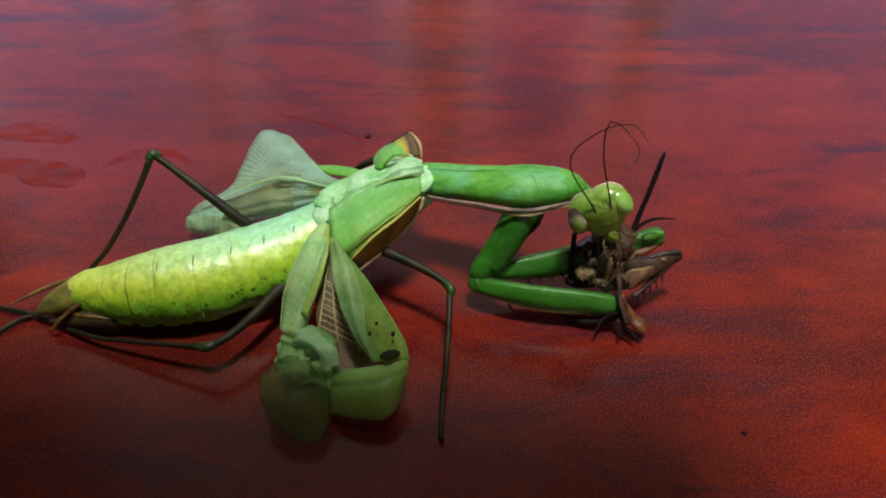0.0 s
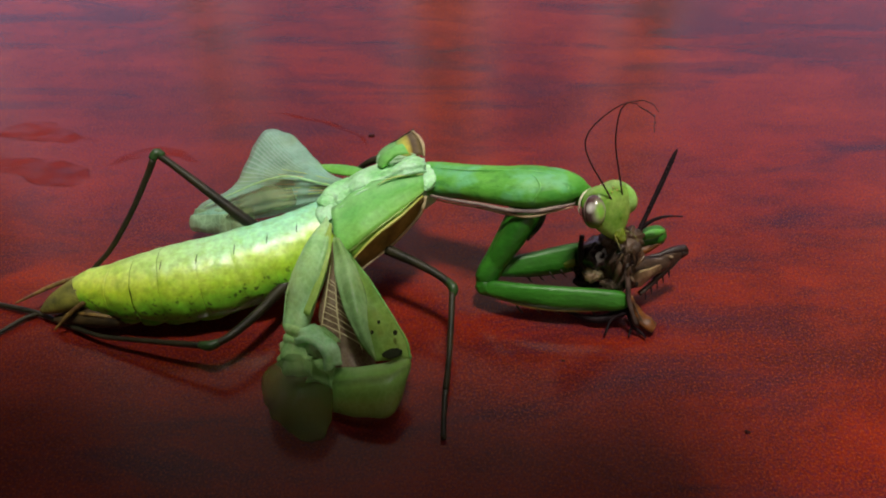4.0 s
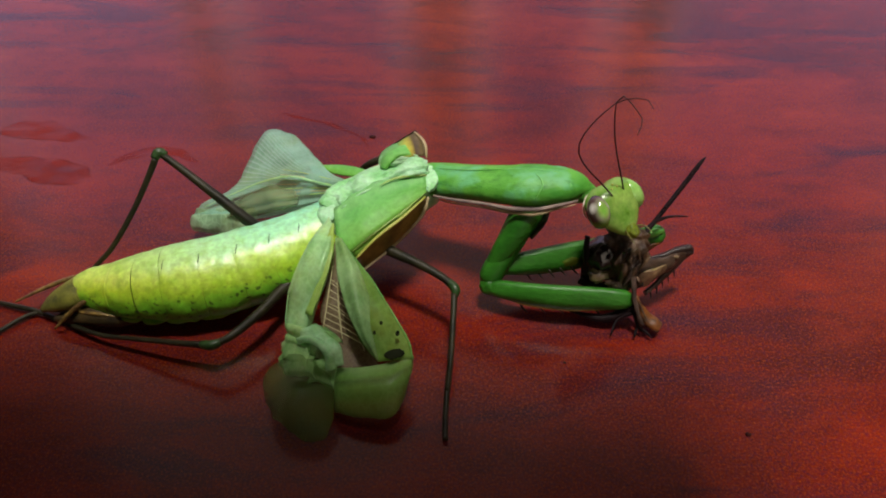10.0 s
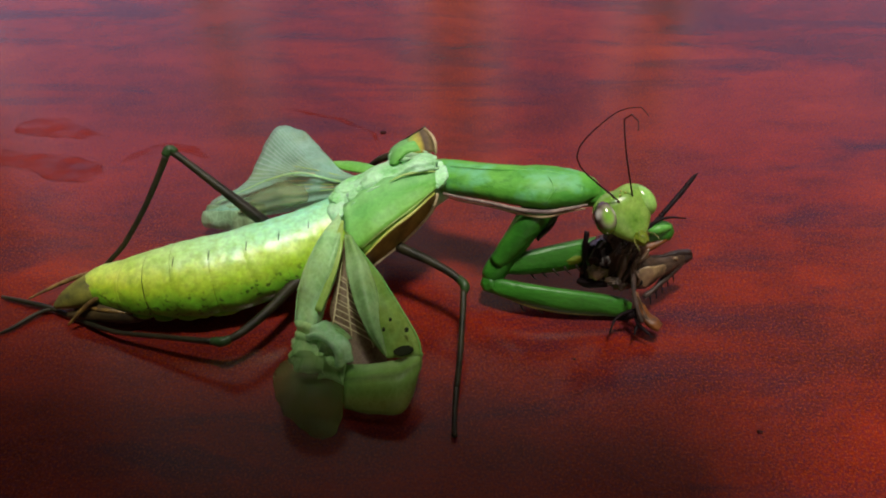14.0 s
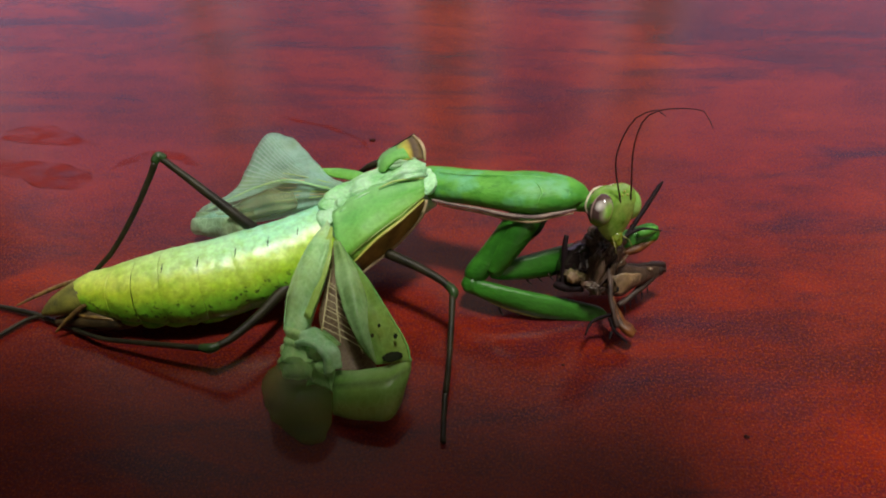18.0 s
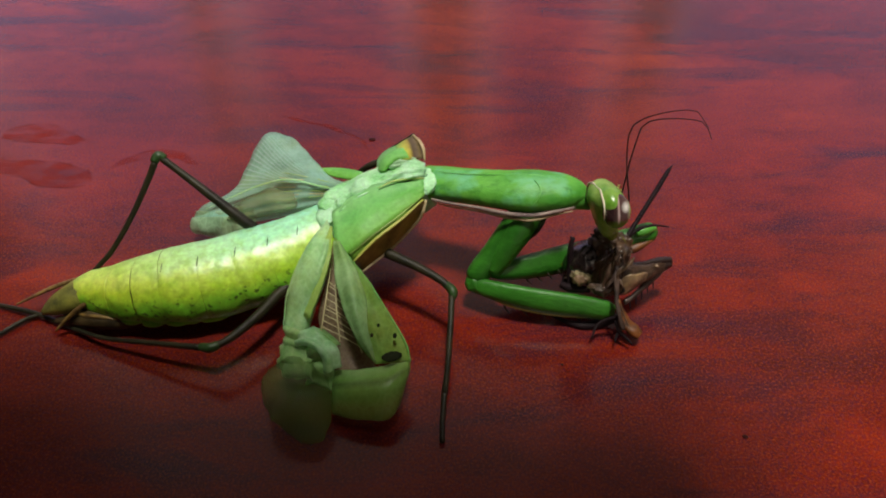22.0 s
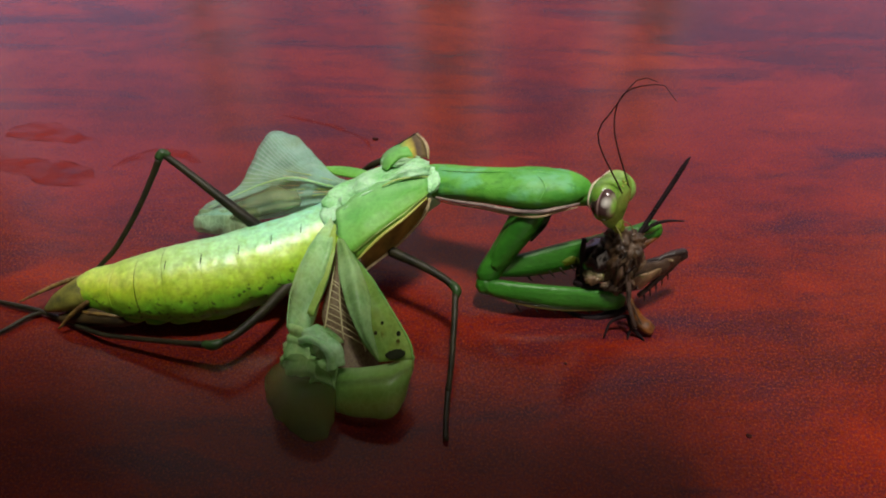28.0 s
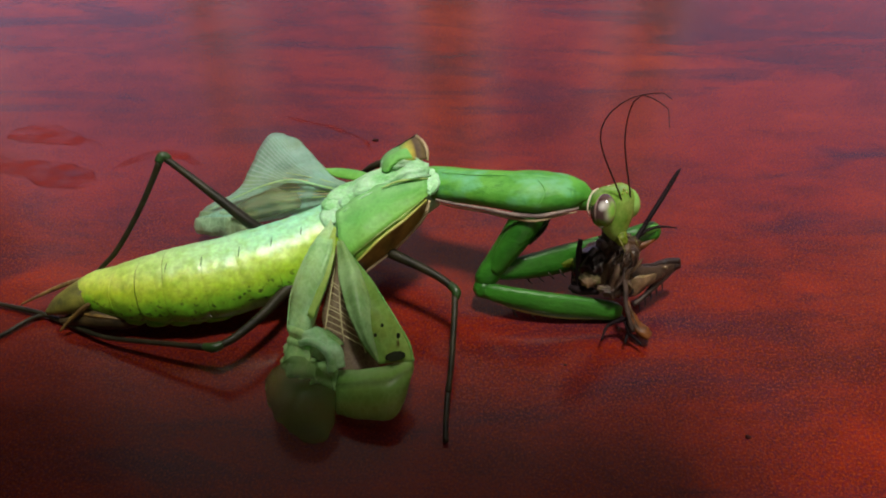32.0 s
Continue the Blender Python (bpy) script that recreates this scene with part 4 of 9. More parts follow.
leg("hind_femur", [(-15.1, -9.5, 4.6), (-16.7, -11.1, 4.4), (-18.5, -14.2, 4.2), (-20.8, -17.2, 4.0), (-22.4, -18.2, 3.8)], [1.0, 0.95, 0.75, 0.6, 0.5], "olive brown thigh of a hind leg")
leg("knee", [(-21.8, -18.0, 3.9), (-22.7, -18.3, 3.8), (-23.7, -18.0, 3.6)], [0.6, 0.75, 0.55], "green knee", LEG_KNEE)
leg("hind_tibia", [(-23.5, -18.1, 3.6), (-27.2, -17.2, 3.0), (-31.1, -16.1, 2.2), (-35.1, -14.9, 1.4), (-38.9, -13.1, 0.8)], [0.5, 0.42, 0.38, 0.36, 0.36], "thin olive shin of a hind leg")
leg("hind_foot", [(-37.6, -13.5, 0.7), (-40.5, -12.2, 0.6), (-43.4, -10.9, 0.6), (-46.1, -10.1, 0.6), (-49.7, -9.1, 0.5)], [0.42, 0.42, 0.4, 0.42, 0.3], "dark thin foot of a hind leg")
leg("middle_femur", [(-7.4, -6.8, 7.4), (-5.5, -8.2, 7.2), (-2.6, -9.8, 6.9), (-0.2, -11.3, 6.5), (0.9, -12.3, 6.2)], [0.95, 0.85, 0.7, 0.62, 0.58], "olive brown thigh of a middle leg")
leg("knee", [(0.5, -11.8, 6.3), (1.2, -12.7, 6.1), (1.1, -13.3, 5.6)], [0.62, 0.75, 0.55], "green knee", LEG_KNEE)
leg("middle_tibia", [(1.1, -13.1, 5.9), (1.0, -15.3, 4.8), (0.8, -18.4, 3.2), (0.6, -20.2, 2.0), (0.4, -21.5, 1.0)], [0.5, 0.46, 0.42, 0.42, 0.45], "thin olive shin of a middle leg")
leg("middle_foot", [(0.4, -21.4, 1.0), (0.3, -22.8, 0.6), (0.2, -24.7, 0.5), (0.2, -26.7, 0.4)], [0.42, 0.4, 0.36, 0.4], "dark thin foot of a middle leg")
leg("middle_femur", [(-4.1, 3.6, 9.0), (-6.8, 5.3, 9.2), (-8.5, 5.5, 8.6), (-10.2, 6.6, 6.6)], [0.9, 0.75, 0.6, 0.5], "olive brown thigh of a middle leg")
leg("middle_tibia", [(-10.1, 6.6, 6.8), (-12.2, 9.6, 4.6), (-15.4, 14.0, 1.8), (-17.8, 16.0, 0.5)], [0.5, 0.45, 0.42, 0.3], "thin shin of a middle leg")
part("wing_strip", tube([(-8.2, 1.9, 9.6), (-10.2, 2.7, 9.4), (-12.5, 3.8, 9.0), (-14.5, 4.9, 8.6)], [(0.5, 0.2), (0.9, 0.3), (0.8, 0.3), (0.15, 0.1)], 12, 5), TEGMEN, mantis, "narrow green wing strip")

# ---- wings of the near side ----
part("wing_cover", sheet([[(-1.9, -2.5, 12.6), (-5.6, -3.1, 12.6), (-8.5, -3.7, 12.0), (-11.4, -5.6, 10.8)],
                          [(-1.8, -4.3, 12.6), (-4.7, -6.4, 12.3), (-7.5, -8.7, 11.6), (-10.5, -10.0, 10.0)],
                          [(-1.9, -5.0, 12.0), (-4.1, -7.5, 11.2), (-6.6, -9.4, 10.2), (-8.9, -11.0, 8.6)]], 0.15, 6, 0.3), TEGMEN, mantis, "green leathery stunted wing cover")
part("wing_edge", sheet([[(-1.9, -5.0, 12.0), (-4.1, -7.5, 11.2), (-6.6, -9.4, 10.2), (-8.9, -11.0, 8.6)],
                         [(-1.8, -4.6, 11.2), (-3.5, -6.4, 9.8), (-5.9, -8.6, 8.6), (-8.5, -10.4, 7.4)],
                         [(-1.6, -4.4, 11.2), (-2.7, -5.5, 9.2), (-5.1, -7.6, 7.6), (-8.1, -10.3, 6.6)]], 0.12, 6), BROWN_WING, mantis, "brown rolled edge of the wing cover")
part("wing_rim", tube([(-1.6, -4.3, 11.3), (-2.0, -5.0, 10.2), (-2.7, -5.5, 9.2), (-5.1, -7.6, 7.6), (-8.2, -10.4, 6.6)], [0.15, 0.22, 0.24, 0.22, 0.14], 8, 5), CREAM, mantis, "cream front rim of the wing cover")
part("cover_ridge", tube([(-1.8, -2.8, 13.0), (-3.4, -3.1, 13.15), (-5.2, -3.6, 13.1), (-6.6, -4.3, 12.8)], [0.06, 0.13, 0.12, 0.04], 8, 5), VEIN, mantis, "pale raised ridge of the wing cover")
for k, mat in ((0.75, VEIN),):
    run = [Vector(p).lerp(Vector(q), k) + Vector((0, -0.16, 0.22)) for p, q in (((-1.8, -4.3, 12.6), (-1.9, -5.0, 12.0)), ((-4.7, -6.4, 12.3), (-4.1, -7.5, 11.2)), ((-7.5, -8.7, 11.6), (-6.6, -9.4, 10.2)), ((-10.0, -9.9, 10.1), (-8.9, -10.8, 8.8)))]
    part("cover_vein", tube(run, [0.03, 0.06, 0.06, 0.03], 6, 6), mat, mantis, "fine vein of the wing cover")
part("wing_rim", tube([(-1.9, -5.3, 12.1), (-4.1, -7.6, 11.3), (-6.6, -9.5, 10.3), (-8.8, -11.1, 8.7)], [0.1, 0.16, 0.16, 0.1], 8, 5), YELLOW, mantis, "yellow vein of the wing cover")
part("hind_wing_fold", sheet([[(-11.7, -6.9, 10.6), (-13.4, -10.8, 10.2), (-14.9, -13.8, 8.0), (-15.4, -15.3, 6.0), (-15.5, -17.0, 5.0)],
                              [(-11.3, -8.2, 10.9), (-11.8, -12.1, 10.6), (-12.9, -14.8, 8.6), (-13.8, -16.3, 6.6), (-14.2, -17.6, 5.2)],
                              [(-11.0, -8.7, 10.6), (-10.9, -11.6, 9.8), (-11.5, -13.6, 7.8), (-12.4, -15.3, 6.0), (-13.0, -16.8, 4.8)]], 0.12, 6, 0.32, 1.8), PALE_WING, mantis, "pale translucent crumpled hind wing fold")
part("wing_vein", tube([(-11.0, -8.8, 10.9), (-11.3, -12.1, 10.2), (-12.1, -14.7, 8.5), (-13.1, -16.6, 6.2)], [0.06, 0.09, 0.09, 0.06], 8, 5), VEIN, mantis, "yellow green wing vein")
part("fold_band", tube([(-11.2, -8.4, 11.0), (-11.3, -11.8, 10.4), (-12.1, -14.5, 8.6), (-13.1, -16.6, 6.4)], [(0.12, 0.06), (0.5, 0.07), (0.6, 0.07), (0.4, 0.06)], 10, 6, lumps=0.1), BAND_YELLOW, mantis, "yellow green inner band of the wing fold")
part("fold_rim", tube([(-11.7, -6.9, 10.7), (-13.4, -10.8, 10.3), (-14.9, -13.8, 8.1), (-15.4, -15.3, 6.1), (-15.5, -17.0, 5.1)], [0.04, 0.07, 0.08, 0.07, 0.04], 8, 5, lumps=0.06), WHITE_SKIN, mantis, "pale rim of the wing fold")
part("hind_wing_net", sheet([[(-11.0, -8.9, 9.6), (-11.6, -13.4, 7.2), (-12.1, -15.9, 5.4), (-10.9, -18.7, 3.6), (-9.9, -20.3, 2.6)],
                             [(-10.6, -9.5, 9.4), (-10.4, -13.4, 6.8), (-10.0, -16.3, 5.0), (-9.1, -18.5, 3.4), (-8.3, -20.3, 2.6)],
                             [(-10.4, -10.1, 9.2), (-9.2, -13.6, 6.6), (-7.7, -16.5, 4.8), (-6.8, -18.9, 3.4), (-6.1, -20.2, 2.8)]], 0.1, 5, 0.15), NET_WING, mantis, "brownish netted inner hind wing")
part("hind_wing_leaf", sheet([[(-10.8, -9.3, 10.4), (-10.2, -12.6, 9.2), (-9.4, -16.1, 7.6), (-8.0, -19.0, 5.6), (-6.2, -20.6, 4.2)],
                              [(-10.5, -10.0, 10.6), (-8.7, -14.1, 9.8), (-7.2, -17.0, 8.2), (-5.8, -19.2, 6.2), (-4.7, -20.8, 4.6)],
                              [(-10.3, -10.0, 10.2), (-7.1, -14.0, 8.8), (-5.0, -16.8, 7.2), (-3.3, -19.2, 5.6), (-2.9, -20.6, 4.6)]], 0.12, 6, 0.1), OLIVE_WING, mantis, "olive translucent hind wing leaf with dark spots")
part("leaf_rim", tube([(-10.1, -10.3, 10.3), (-7.1, -14.1, 8.9), (-5.0, -16.9, 7.3), (-3.3, -19.3, 5.7), (-2.9, -20.7, 4.7)], [0.02, 0.03, 0.04, 0.06, 0.05], 8, 5), PALE_GREEN, mantis, "pale rim of the wing leaf")
for px, r in (((-5.8, -19.2, 8.1), 0.14), ((-4.3, -19.5, 7.0), 0.19), ((-6.4, -20.0, 7.6), 0.15)):
    part("wing_spot", lump(px, (r, r * 1.3, 0.06), 0.25, 0.6, r, (35, 0, 0), 3), DARK_SPOT, mantis, "small dark wing spot")
# flat dark lump that paints the shade of a hollow
part("wing_spot", lump((-4.6, -20.6, 5.3), (0.95, 0.5, 0.16), 0.2, 0.6, 3, (20, 0, 15), 3), DARK_SPOT, mantis, "dark patch painted as a shaded hollow at the wing fold")
part("hind_wing_fold", sheet([[(-10.2, -20.7, 3.4), (-7.7, -21.1, 3.9), (-5.0, -20.8, 4.4), (-3.3, -20.0, 4.9), (-2.8, -20.2, 4.4)],
                              [(-10.2, -23.0, 3.0), (-7.5, -23.5, 3.8), (-4.9, -23.4, 4.2), (-3.3, -22.0, 4.0), (-3.1, -21.2, 3.6)],
                              [(-10.1, -24.4, 1.6), (-7.5, -25.2, 1.9), (-4.9, -25.3, 2.0), (-4.0, -24.0, 2.1), (-3.8, -23.1, 2.2)],
                              [(-10.1, -23.5, 0.8), (-7.7, -23.9, 0.8), (-5.3, -23.7, 0.8), (-4.5, -23.0, 1.0), (-4.3, -22.3, 1.2)]], 0.14, 5, 0.15), BAND_WING, mantis, "folded over pale green wing end")
part("wing_crumple", lump((-13.1, -18.5, 2.9), (2.9, 2.2, 1.5), 0.2, 0.7, 4.1, (20, 10, 30), 5, 0.12), CRUMPLE, mantis, "crumpled pale green wing membrane")
FOLDS = (((-15.2, -17.2, 5.0), (-12.9, -18.8, 5.4), 4.6, 1.4), ((-15.3, -18.4, 4.6), (-12.8, -20.0, 5.0), 4.4, 2.7), ((-14.9, -19.8, 3.9), (-12.2, -20.8, 4.4), 4.0, 3.9), ((-12.2, -17.8, 5.4), (-9.9, -19.5, 5.2), 5.0, 5.2), ((-12.9, -20.5, 3.6), (-10.1, -21.2, 3.9), 3.6, 6.6))
for p, q, low, seed in FOLDS:
    p, q = Vector(p), Vector(q)
    d = q - p
    rows = []
    for k, (dy, dz) in enumerate(((0.9, -0.7), (0.3, 0.25), (-0.4, 0.3), (-1.0, -0.5), (-1.3, -1.2))):
        rows.append([tuple(p + d * u + Vector((0.25 * noise.noise(Vector((seed, k, u * 3))), dy, dz + 0.35 * math.sin(3.1 * u)))) for u in (0.0, 0.25, 0.5, 0.75, 1.0)])
    part("wing_crumple", sheet(rows, 0.1, 4, 0.5, 1.5, seed), CRUMPLE, mantis, "crumpled pale green wing membrane")
part("wing_crumple", sheet([[(-13.6, -17.4, 5.6), (-12.2, -17.5, 6.0), (-10.7, -18.4, 6.0), (-9.7, -19.3, 5.4), (-9.3, -20.6, 4.2)],
                            [(-13.7, -18.8, 6.0), (-12.1, -19.2, 6.6), (-10.9, -19.9, 6.5), (-10.1, -20.7, 5.8), (-9.8, -21.6, 4.6)],
                            [(-13.9, -19.6, 5.6), (-12.5, -20.1, 6.2), (-11.5, -20.8, 6.1), (-10.9, -21.6, 5.4), (-10.9, -22.1, 4.4)]], 0.14, 5, 0.55, 2.0, 1.0), WHITE_SKIN, mantis, "whitish green folded wing skin")
part("wing_lobe", tube([(-14.3, -19.6, 3.4), (-14.0, -21.0, 3.3), (-13.5, -23.0, 2.9), (-12.4, -25.2, 2.1), (-11.7, -26.6, 1.4), (-11.4, -27.3, 0.9)], [(1.4, 0.8), (2.9, 1.7), (3.2, 2.2), (2.5, 1.7), (1.5, 1.0), (0.4, 0.3)], 56, 9, lumps=0.3), LOBE, mantis, "swollen dull green wing lobe, darkened for the shade it lies in")
# ladder of veins over the netted part
LADDER = [[(-11.0, -12.1, 8.7), (-11.3, -15.2, 7.1), (-11.6, -17.9, 5.6)], [(-10.5, -12.6, 8.4), (-10.2, -15.8, 6.9), (-9.7, -18.7, 5.2)], [(-9.8, -13.8, 8.0), (-8.9, -16.7, 6.3), (-7.5, -19.7, 4.7)]]
for line in LADDER:
    part("vein", tube(line, [0.05, 0.07, 0.05], 6, 4), TAN_VEIN, mantis, "cream wing vein")
for i in range(9):
    k = 0.2 + 0.09 * i
    rung = []
    for line in LADDER:
        fine = spline(line, 10)
        rung.append(tuple(fine[int(k * (len(fine) - 1))]))
    part("cross_vein", tube(rung, [0.042, 0.042, 0.042], 6, 3, (0, 1, 0.3)), TAN_VEIN, mantis, "cream cross vein")

part("wing_layer", sheet([[(-10.7, -10.4, 10.9), (-10.3, -14.2, 10.3), (-9.3, -17.6, 9.0), (-7.9, -20.0, 7.3), (-6.3, -21.2, 5.1)],
                          [(-10.2, -10.9, 11.1), (-8.9, -14.5, 10.6), (-8.1, -17.6, 9.4), (-7.3, -19.9, 7.8), (-6.2, -21.2, 5.2)],
                          [(-9.9, -10.9, 10.9), (-7.9, -14.3, 10.0), (-7.0, -16.8, 9.1), (-6.8, -19.4, 7.8), (-6.0, -21.1, 5.1)]], 0.1, 6, 0.24, 1.2, 4.0), LAYER_WING, mantis, "pale overlapping wing layer")

# ---- wings of the far side ----
part("fan_wing", sheet([[(-10.6, -0.4, 10.4), (-12.5, 1.3, 10.2), (-14.4, 4.3, 10.0), (-17.0, 8.4, 9.8)],
                        [(-10.7, -0.9, 10.5), (-13.4, 1.2, 10.4), (-16.5, 5.2, 10.2), (-20.2, 11.1, 9.6)],
                        [(-10.8, -1.3, 10.5), (-14.4, 0.1, 10.2), (-18.1, 3.3, 9.6), (-22.5, 9.7, 8.6)],
                        [(-10.9, -1.5, 10.3), (-15.2, -0.1, 9.4), (-19.6, 2.6, 8.0), (-24.1, 4.4, 6.4)],
                        [(-11.1, -1.7, 10.0), (-15.6, -0.6, 8.6), (-21.0, 1.7, 6.2), (-28.6, 4.2, 3.6)],
                        [(-11.4, -2.0, 9.6), (-15.6, -1.1, 7.8), (-21.3, 0.5, 5.2), (-29.6, 3.3, 2.6)],
                        [(-11.5, -2.1, 9.2), (-16.0, -1.1, 7.0), (-21.6, 0.3, 4.4), (-28.9, 3.0, 1.6)]], 0.1, 6, 0.25, 5.0), FAN_WING, mantis, "pale finely veined fan of the hind wing")
for k in range(7):
    a, b = Vector((-10.5, -1.0, 10.5)), Vector((-11.0, -2.0, 10.2))
    c, d = Vector((-14.7, 0.8, 10.4)), Vector((-15.1, -0.9, 8.9))
    e, g = Vector((-18.0, 2.4, 9.9)), Vector((-20.3, 1.2, 6.6))
    u = k / 6
    part("fan_vein", tube([a.lerp(b, u), c.lerp(d, u), e.lerp(g, u)], [0.07, 0.05, 0.03], 6, 6), TAN_VEIN if k % 2 else VEIN, mantis, "fine fan wing vein")
part("fan_vein", tube([(-10.8, -1.9, 10.5), (-13.8, -0.6, 10.4), (-17.2, 1.1, 9.9), (-20.7, 2.3, 8.2), (-24.2, 2.8, 6.2), (-28.3, 3.5, 3.6)], [(0.08, 0.06), (0.16, 0.06), (0.2, 0.06), (0.2, 0.06), (0.16, 0.05), (0.08, 0.04)], 8, 5), PALE_WING, mantis, "yellow green fan wing rib")
part("fan_fold", sheet([[(-16.3, -0.9, 9.4), (-19.1, 0.2, 8.8), (-22.0, 0.9, 7.4), (-24.3, 1.5, 5.6)],
                        [(-15.6, -2.6, 9.6), (-18.1, -2.1, 9.0), (-21.0, -1.0, 7.4), (-24.6, 0.8, 5.0)],
                        [(-15.9, -2.6, 8.6), (-18.2, -2.3, 7.6), (-21.2, -1.3, 6.0), (-25.3, 1.2, 3.6)]], 0.1, 5, 0.5, 2.5, 2.0), FOLD_WING, mantis, "brownish folded inner fan")
for k, (dy, dz) in enumerate(((0.0, 0.0), (-0.7, -0.5))):
    part("fan_frill", sheet([[(-29.4, 3.7 + dy, 3.2 + dz), (-27.2, 2.9 + dy, 3.9 + dz), (-24.6, 2.0 + dy, 4.8 + dz), (-21.8, 0.9 + dy, 5.9 + dz)],
                             [(-29.7, 3.1 + dy, 2.4 + dz), (-27.3, 1.9 + dy, 3.1 + dz), (-24.4, 1.0 + dy, 4.1 + dz), (-21.6, 0.0 + dy, 5.2 + dz)],
                             [(-29.3, 2.8 + dy, 1.7 + dz), (-27.0, 1.5 + dy, 2.2 + dz), (-24.2, 0.4 + dy, 3.2 + dz), (-21.5, -0.4 + dy, 4.4 + dz)]], 0.1, 8, 0.8, 0.2, 2.0 + 3 * k), FRILL, mantis, "frilled whitish lower edge of the fan")
part("wing_cover", sheet([[(-7.2, 1.5, 11.0), (-7.1, 2.9, 11.4), (-6.1, 3.9, 12.0), (-4.9, 4.2, 12.5)],
                          [(-6.6, -0.8, 12.4), (-6.1, -0.0, 13.2), (-5.1, 0.4, 13.8), (-3.9, 0.9, 13.9)],
                          [(-6.1, -0.9, 12.5), (-5.6, -0.5, 13.0), (-4.7, -0.0, 13.3), (-3.4, 0.1, 13.4)],
                          [(-6.0, 0.2, 11.6), (-5.3, 0.5, 12.0), (-4.4, 0.7, 12.3), (-3.2, 0.6, 12.6)]], 0.15, 6, 0.12), TEGMEN, mantis, "green rolled stunted wing cover")
part("wing_base", sheet([[(-11.3, -3.6, 10.4), (-9.9, -2.5, 11.2), (-8.0, -1.6, 11.9), (-5.7, -1.3, 12.4), (-3.4, -0.2, 13.0), (-1.8, 0.0, 12.8)],
                         [(-10.8, -5.2, 10.9), (-9.3, -4.2, 11.8), (-7.3, -3.4, 12.5), (-5.0, -2.6, 12.9), (-3.0, -2.0, 13.4), (-1.7, -1.3, 13.0)],
                         [(-10.4, -5.9, 10.6), (-8.8, -4.9, 11.6), (-6.8, -3.9, 12.2), (-4.6, -3.1, 12.6), (-2.7, -2.9, 13.0), (-1.6, -2.1, 12.7)]], 0.14, 5, 0.75, 2.5, 3.0), THORAX, mantis, "crinkled whitish green wing base")
part("curled_skin", lump((-4.5, 0.1, 12.9), (1.7, 0.8, 0.55), 0.25, 0.6, 3.3, (10, -8, 5), 4, 0.2), WHITE_SKIN, mantis, "curled whitish skin inside the wing cover")
part("wing_edge", sheet([[(-5.1, 3.3, 12.9), (-4.3, 4.1, 13.0), (-3.6, 5.2, 12.8), (-3.1, 6.2, 12.5)],
                         [(-4.8, 1.1, 13.5), (-3.9, 1.6, 13.7), (-3.1, 2.7, 13.4), (-2.4, 3.9, 12.9)],
                         [(-4.5, -0.1, 13.4), (-3.6, -0.1, 13.5), (-2.7, 0.4, 13.2), (-2.0, 1.4, 12.6)]], 0.12, 6), TIP_WING, mantis, "yellow and brown rolled wing tip")
part("dark_margin", tube([(-7.1, 3.1, 10.6), (-6.2, 4.7, 11.2), (-4.7, 4.7, 12.4), (-3.2, 6.6, 12.4)], [0.1, 0.16, 0.16, 0.08], 8, 5), DARK_SPOT, mantis, "dark margin of the wing tip")
part("wing_rim", tube([(-3.3, 5.6, 12.8), (-2.5, 3.8, 13.2), (-2.0, 2.2, 13.2), (-1.9, 1.3, 12.4)], [0.14, 0.2, 0.2, 0.12], 8, 5), CREAM, mantis, "cream rim of the wing cover")

# ---- the prey ----
PREY_AT = (18.4, -8.2, 5.0)
prey = thing("dead_insect", PREY_AT, "half-eaten dark brown insect held in the mantis forelegs", "insect")
part("body", lump((19.0, -8.5, 6.0), (2.2, 1.9, 2.9), 0.25, 0.5, 1.3, (10, 15, 0), 4), PREY, prey, "torn brown body")
part("abdomen", lump((16.7, -7.6, 5.6), (1.9, 2.0, 2.6), 0.12, 0.6, 2.5, (10, 20, 0)), PREY_DARK, prey, "glossy black hollow shell")
part("flesh", lump((16.3, -9.5, 4.9), (1.1, 0.7, 0.7), 0.4, 0.6, 6.1), PREY_PALE, prey, "pale torn flesh")
part("flesh", lump((18.6, -10.4, 4.4), (1.5, 0.6, 0.5), 0.6, 0.3, 3.1), PREY_TAN, prey, "tan torn flesh")
part("plate", lump((18.3, -7.7, 8.2), (1.5, 1.3, 1.6), 0.5, 0.4, 7.1), PREY, prey, "brown chewed plate")
part("plate", lump((20.0, -7.5, 7.8), (1.3, 1.1, 1.5), 0.5, 0.4, 9.1), PREY, prey, "brown chewed plate")
part("plate", lump((17.5, -8.4, 4.4), (2.4, 1.0, 0.9), 0.5, 0.3, 4.4), PREY, prey)
part("limb", tube([(15.5, -5.7, 5.6), (15.2, -7.1, 4.4), (14.9, -8.9, 3.0)], [0.28, 0.34, 0.3], 8, 4), PREY_LEG, prey, "short dark limb")
part("limb", tube([(15.4, -7.4, 5.8), (15.5, -8.9, 5.0), (16.2, -9.7, 4.2)], [0.2, 0.28, 0.2], 8, 4), PREY_TAN, prey, "tan limb")
part("limb", tube([(14.4, -8.9, 3.4), (15.4, -9.4, 3.4), (17.4, -9.8, 3.6)], [0.3, 0.5, 0.3], 8, 4), PREY_LEG, prey, "dark limb")
# upright limb and broad torn skin plates, dull tan, one over the other
part("limb", tube([(14.9, -7.6, 8.6), (14.9, -8.0, 7.0), (15.1, -8.6, 5.2), (15.2, -9.2, 3.4)], [0.26, 0.34, 0.28, 0.22], 8, 5, lumps=0.12), PREY_LEG, prey, "short dark upright limb")
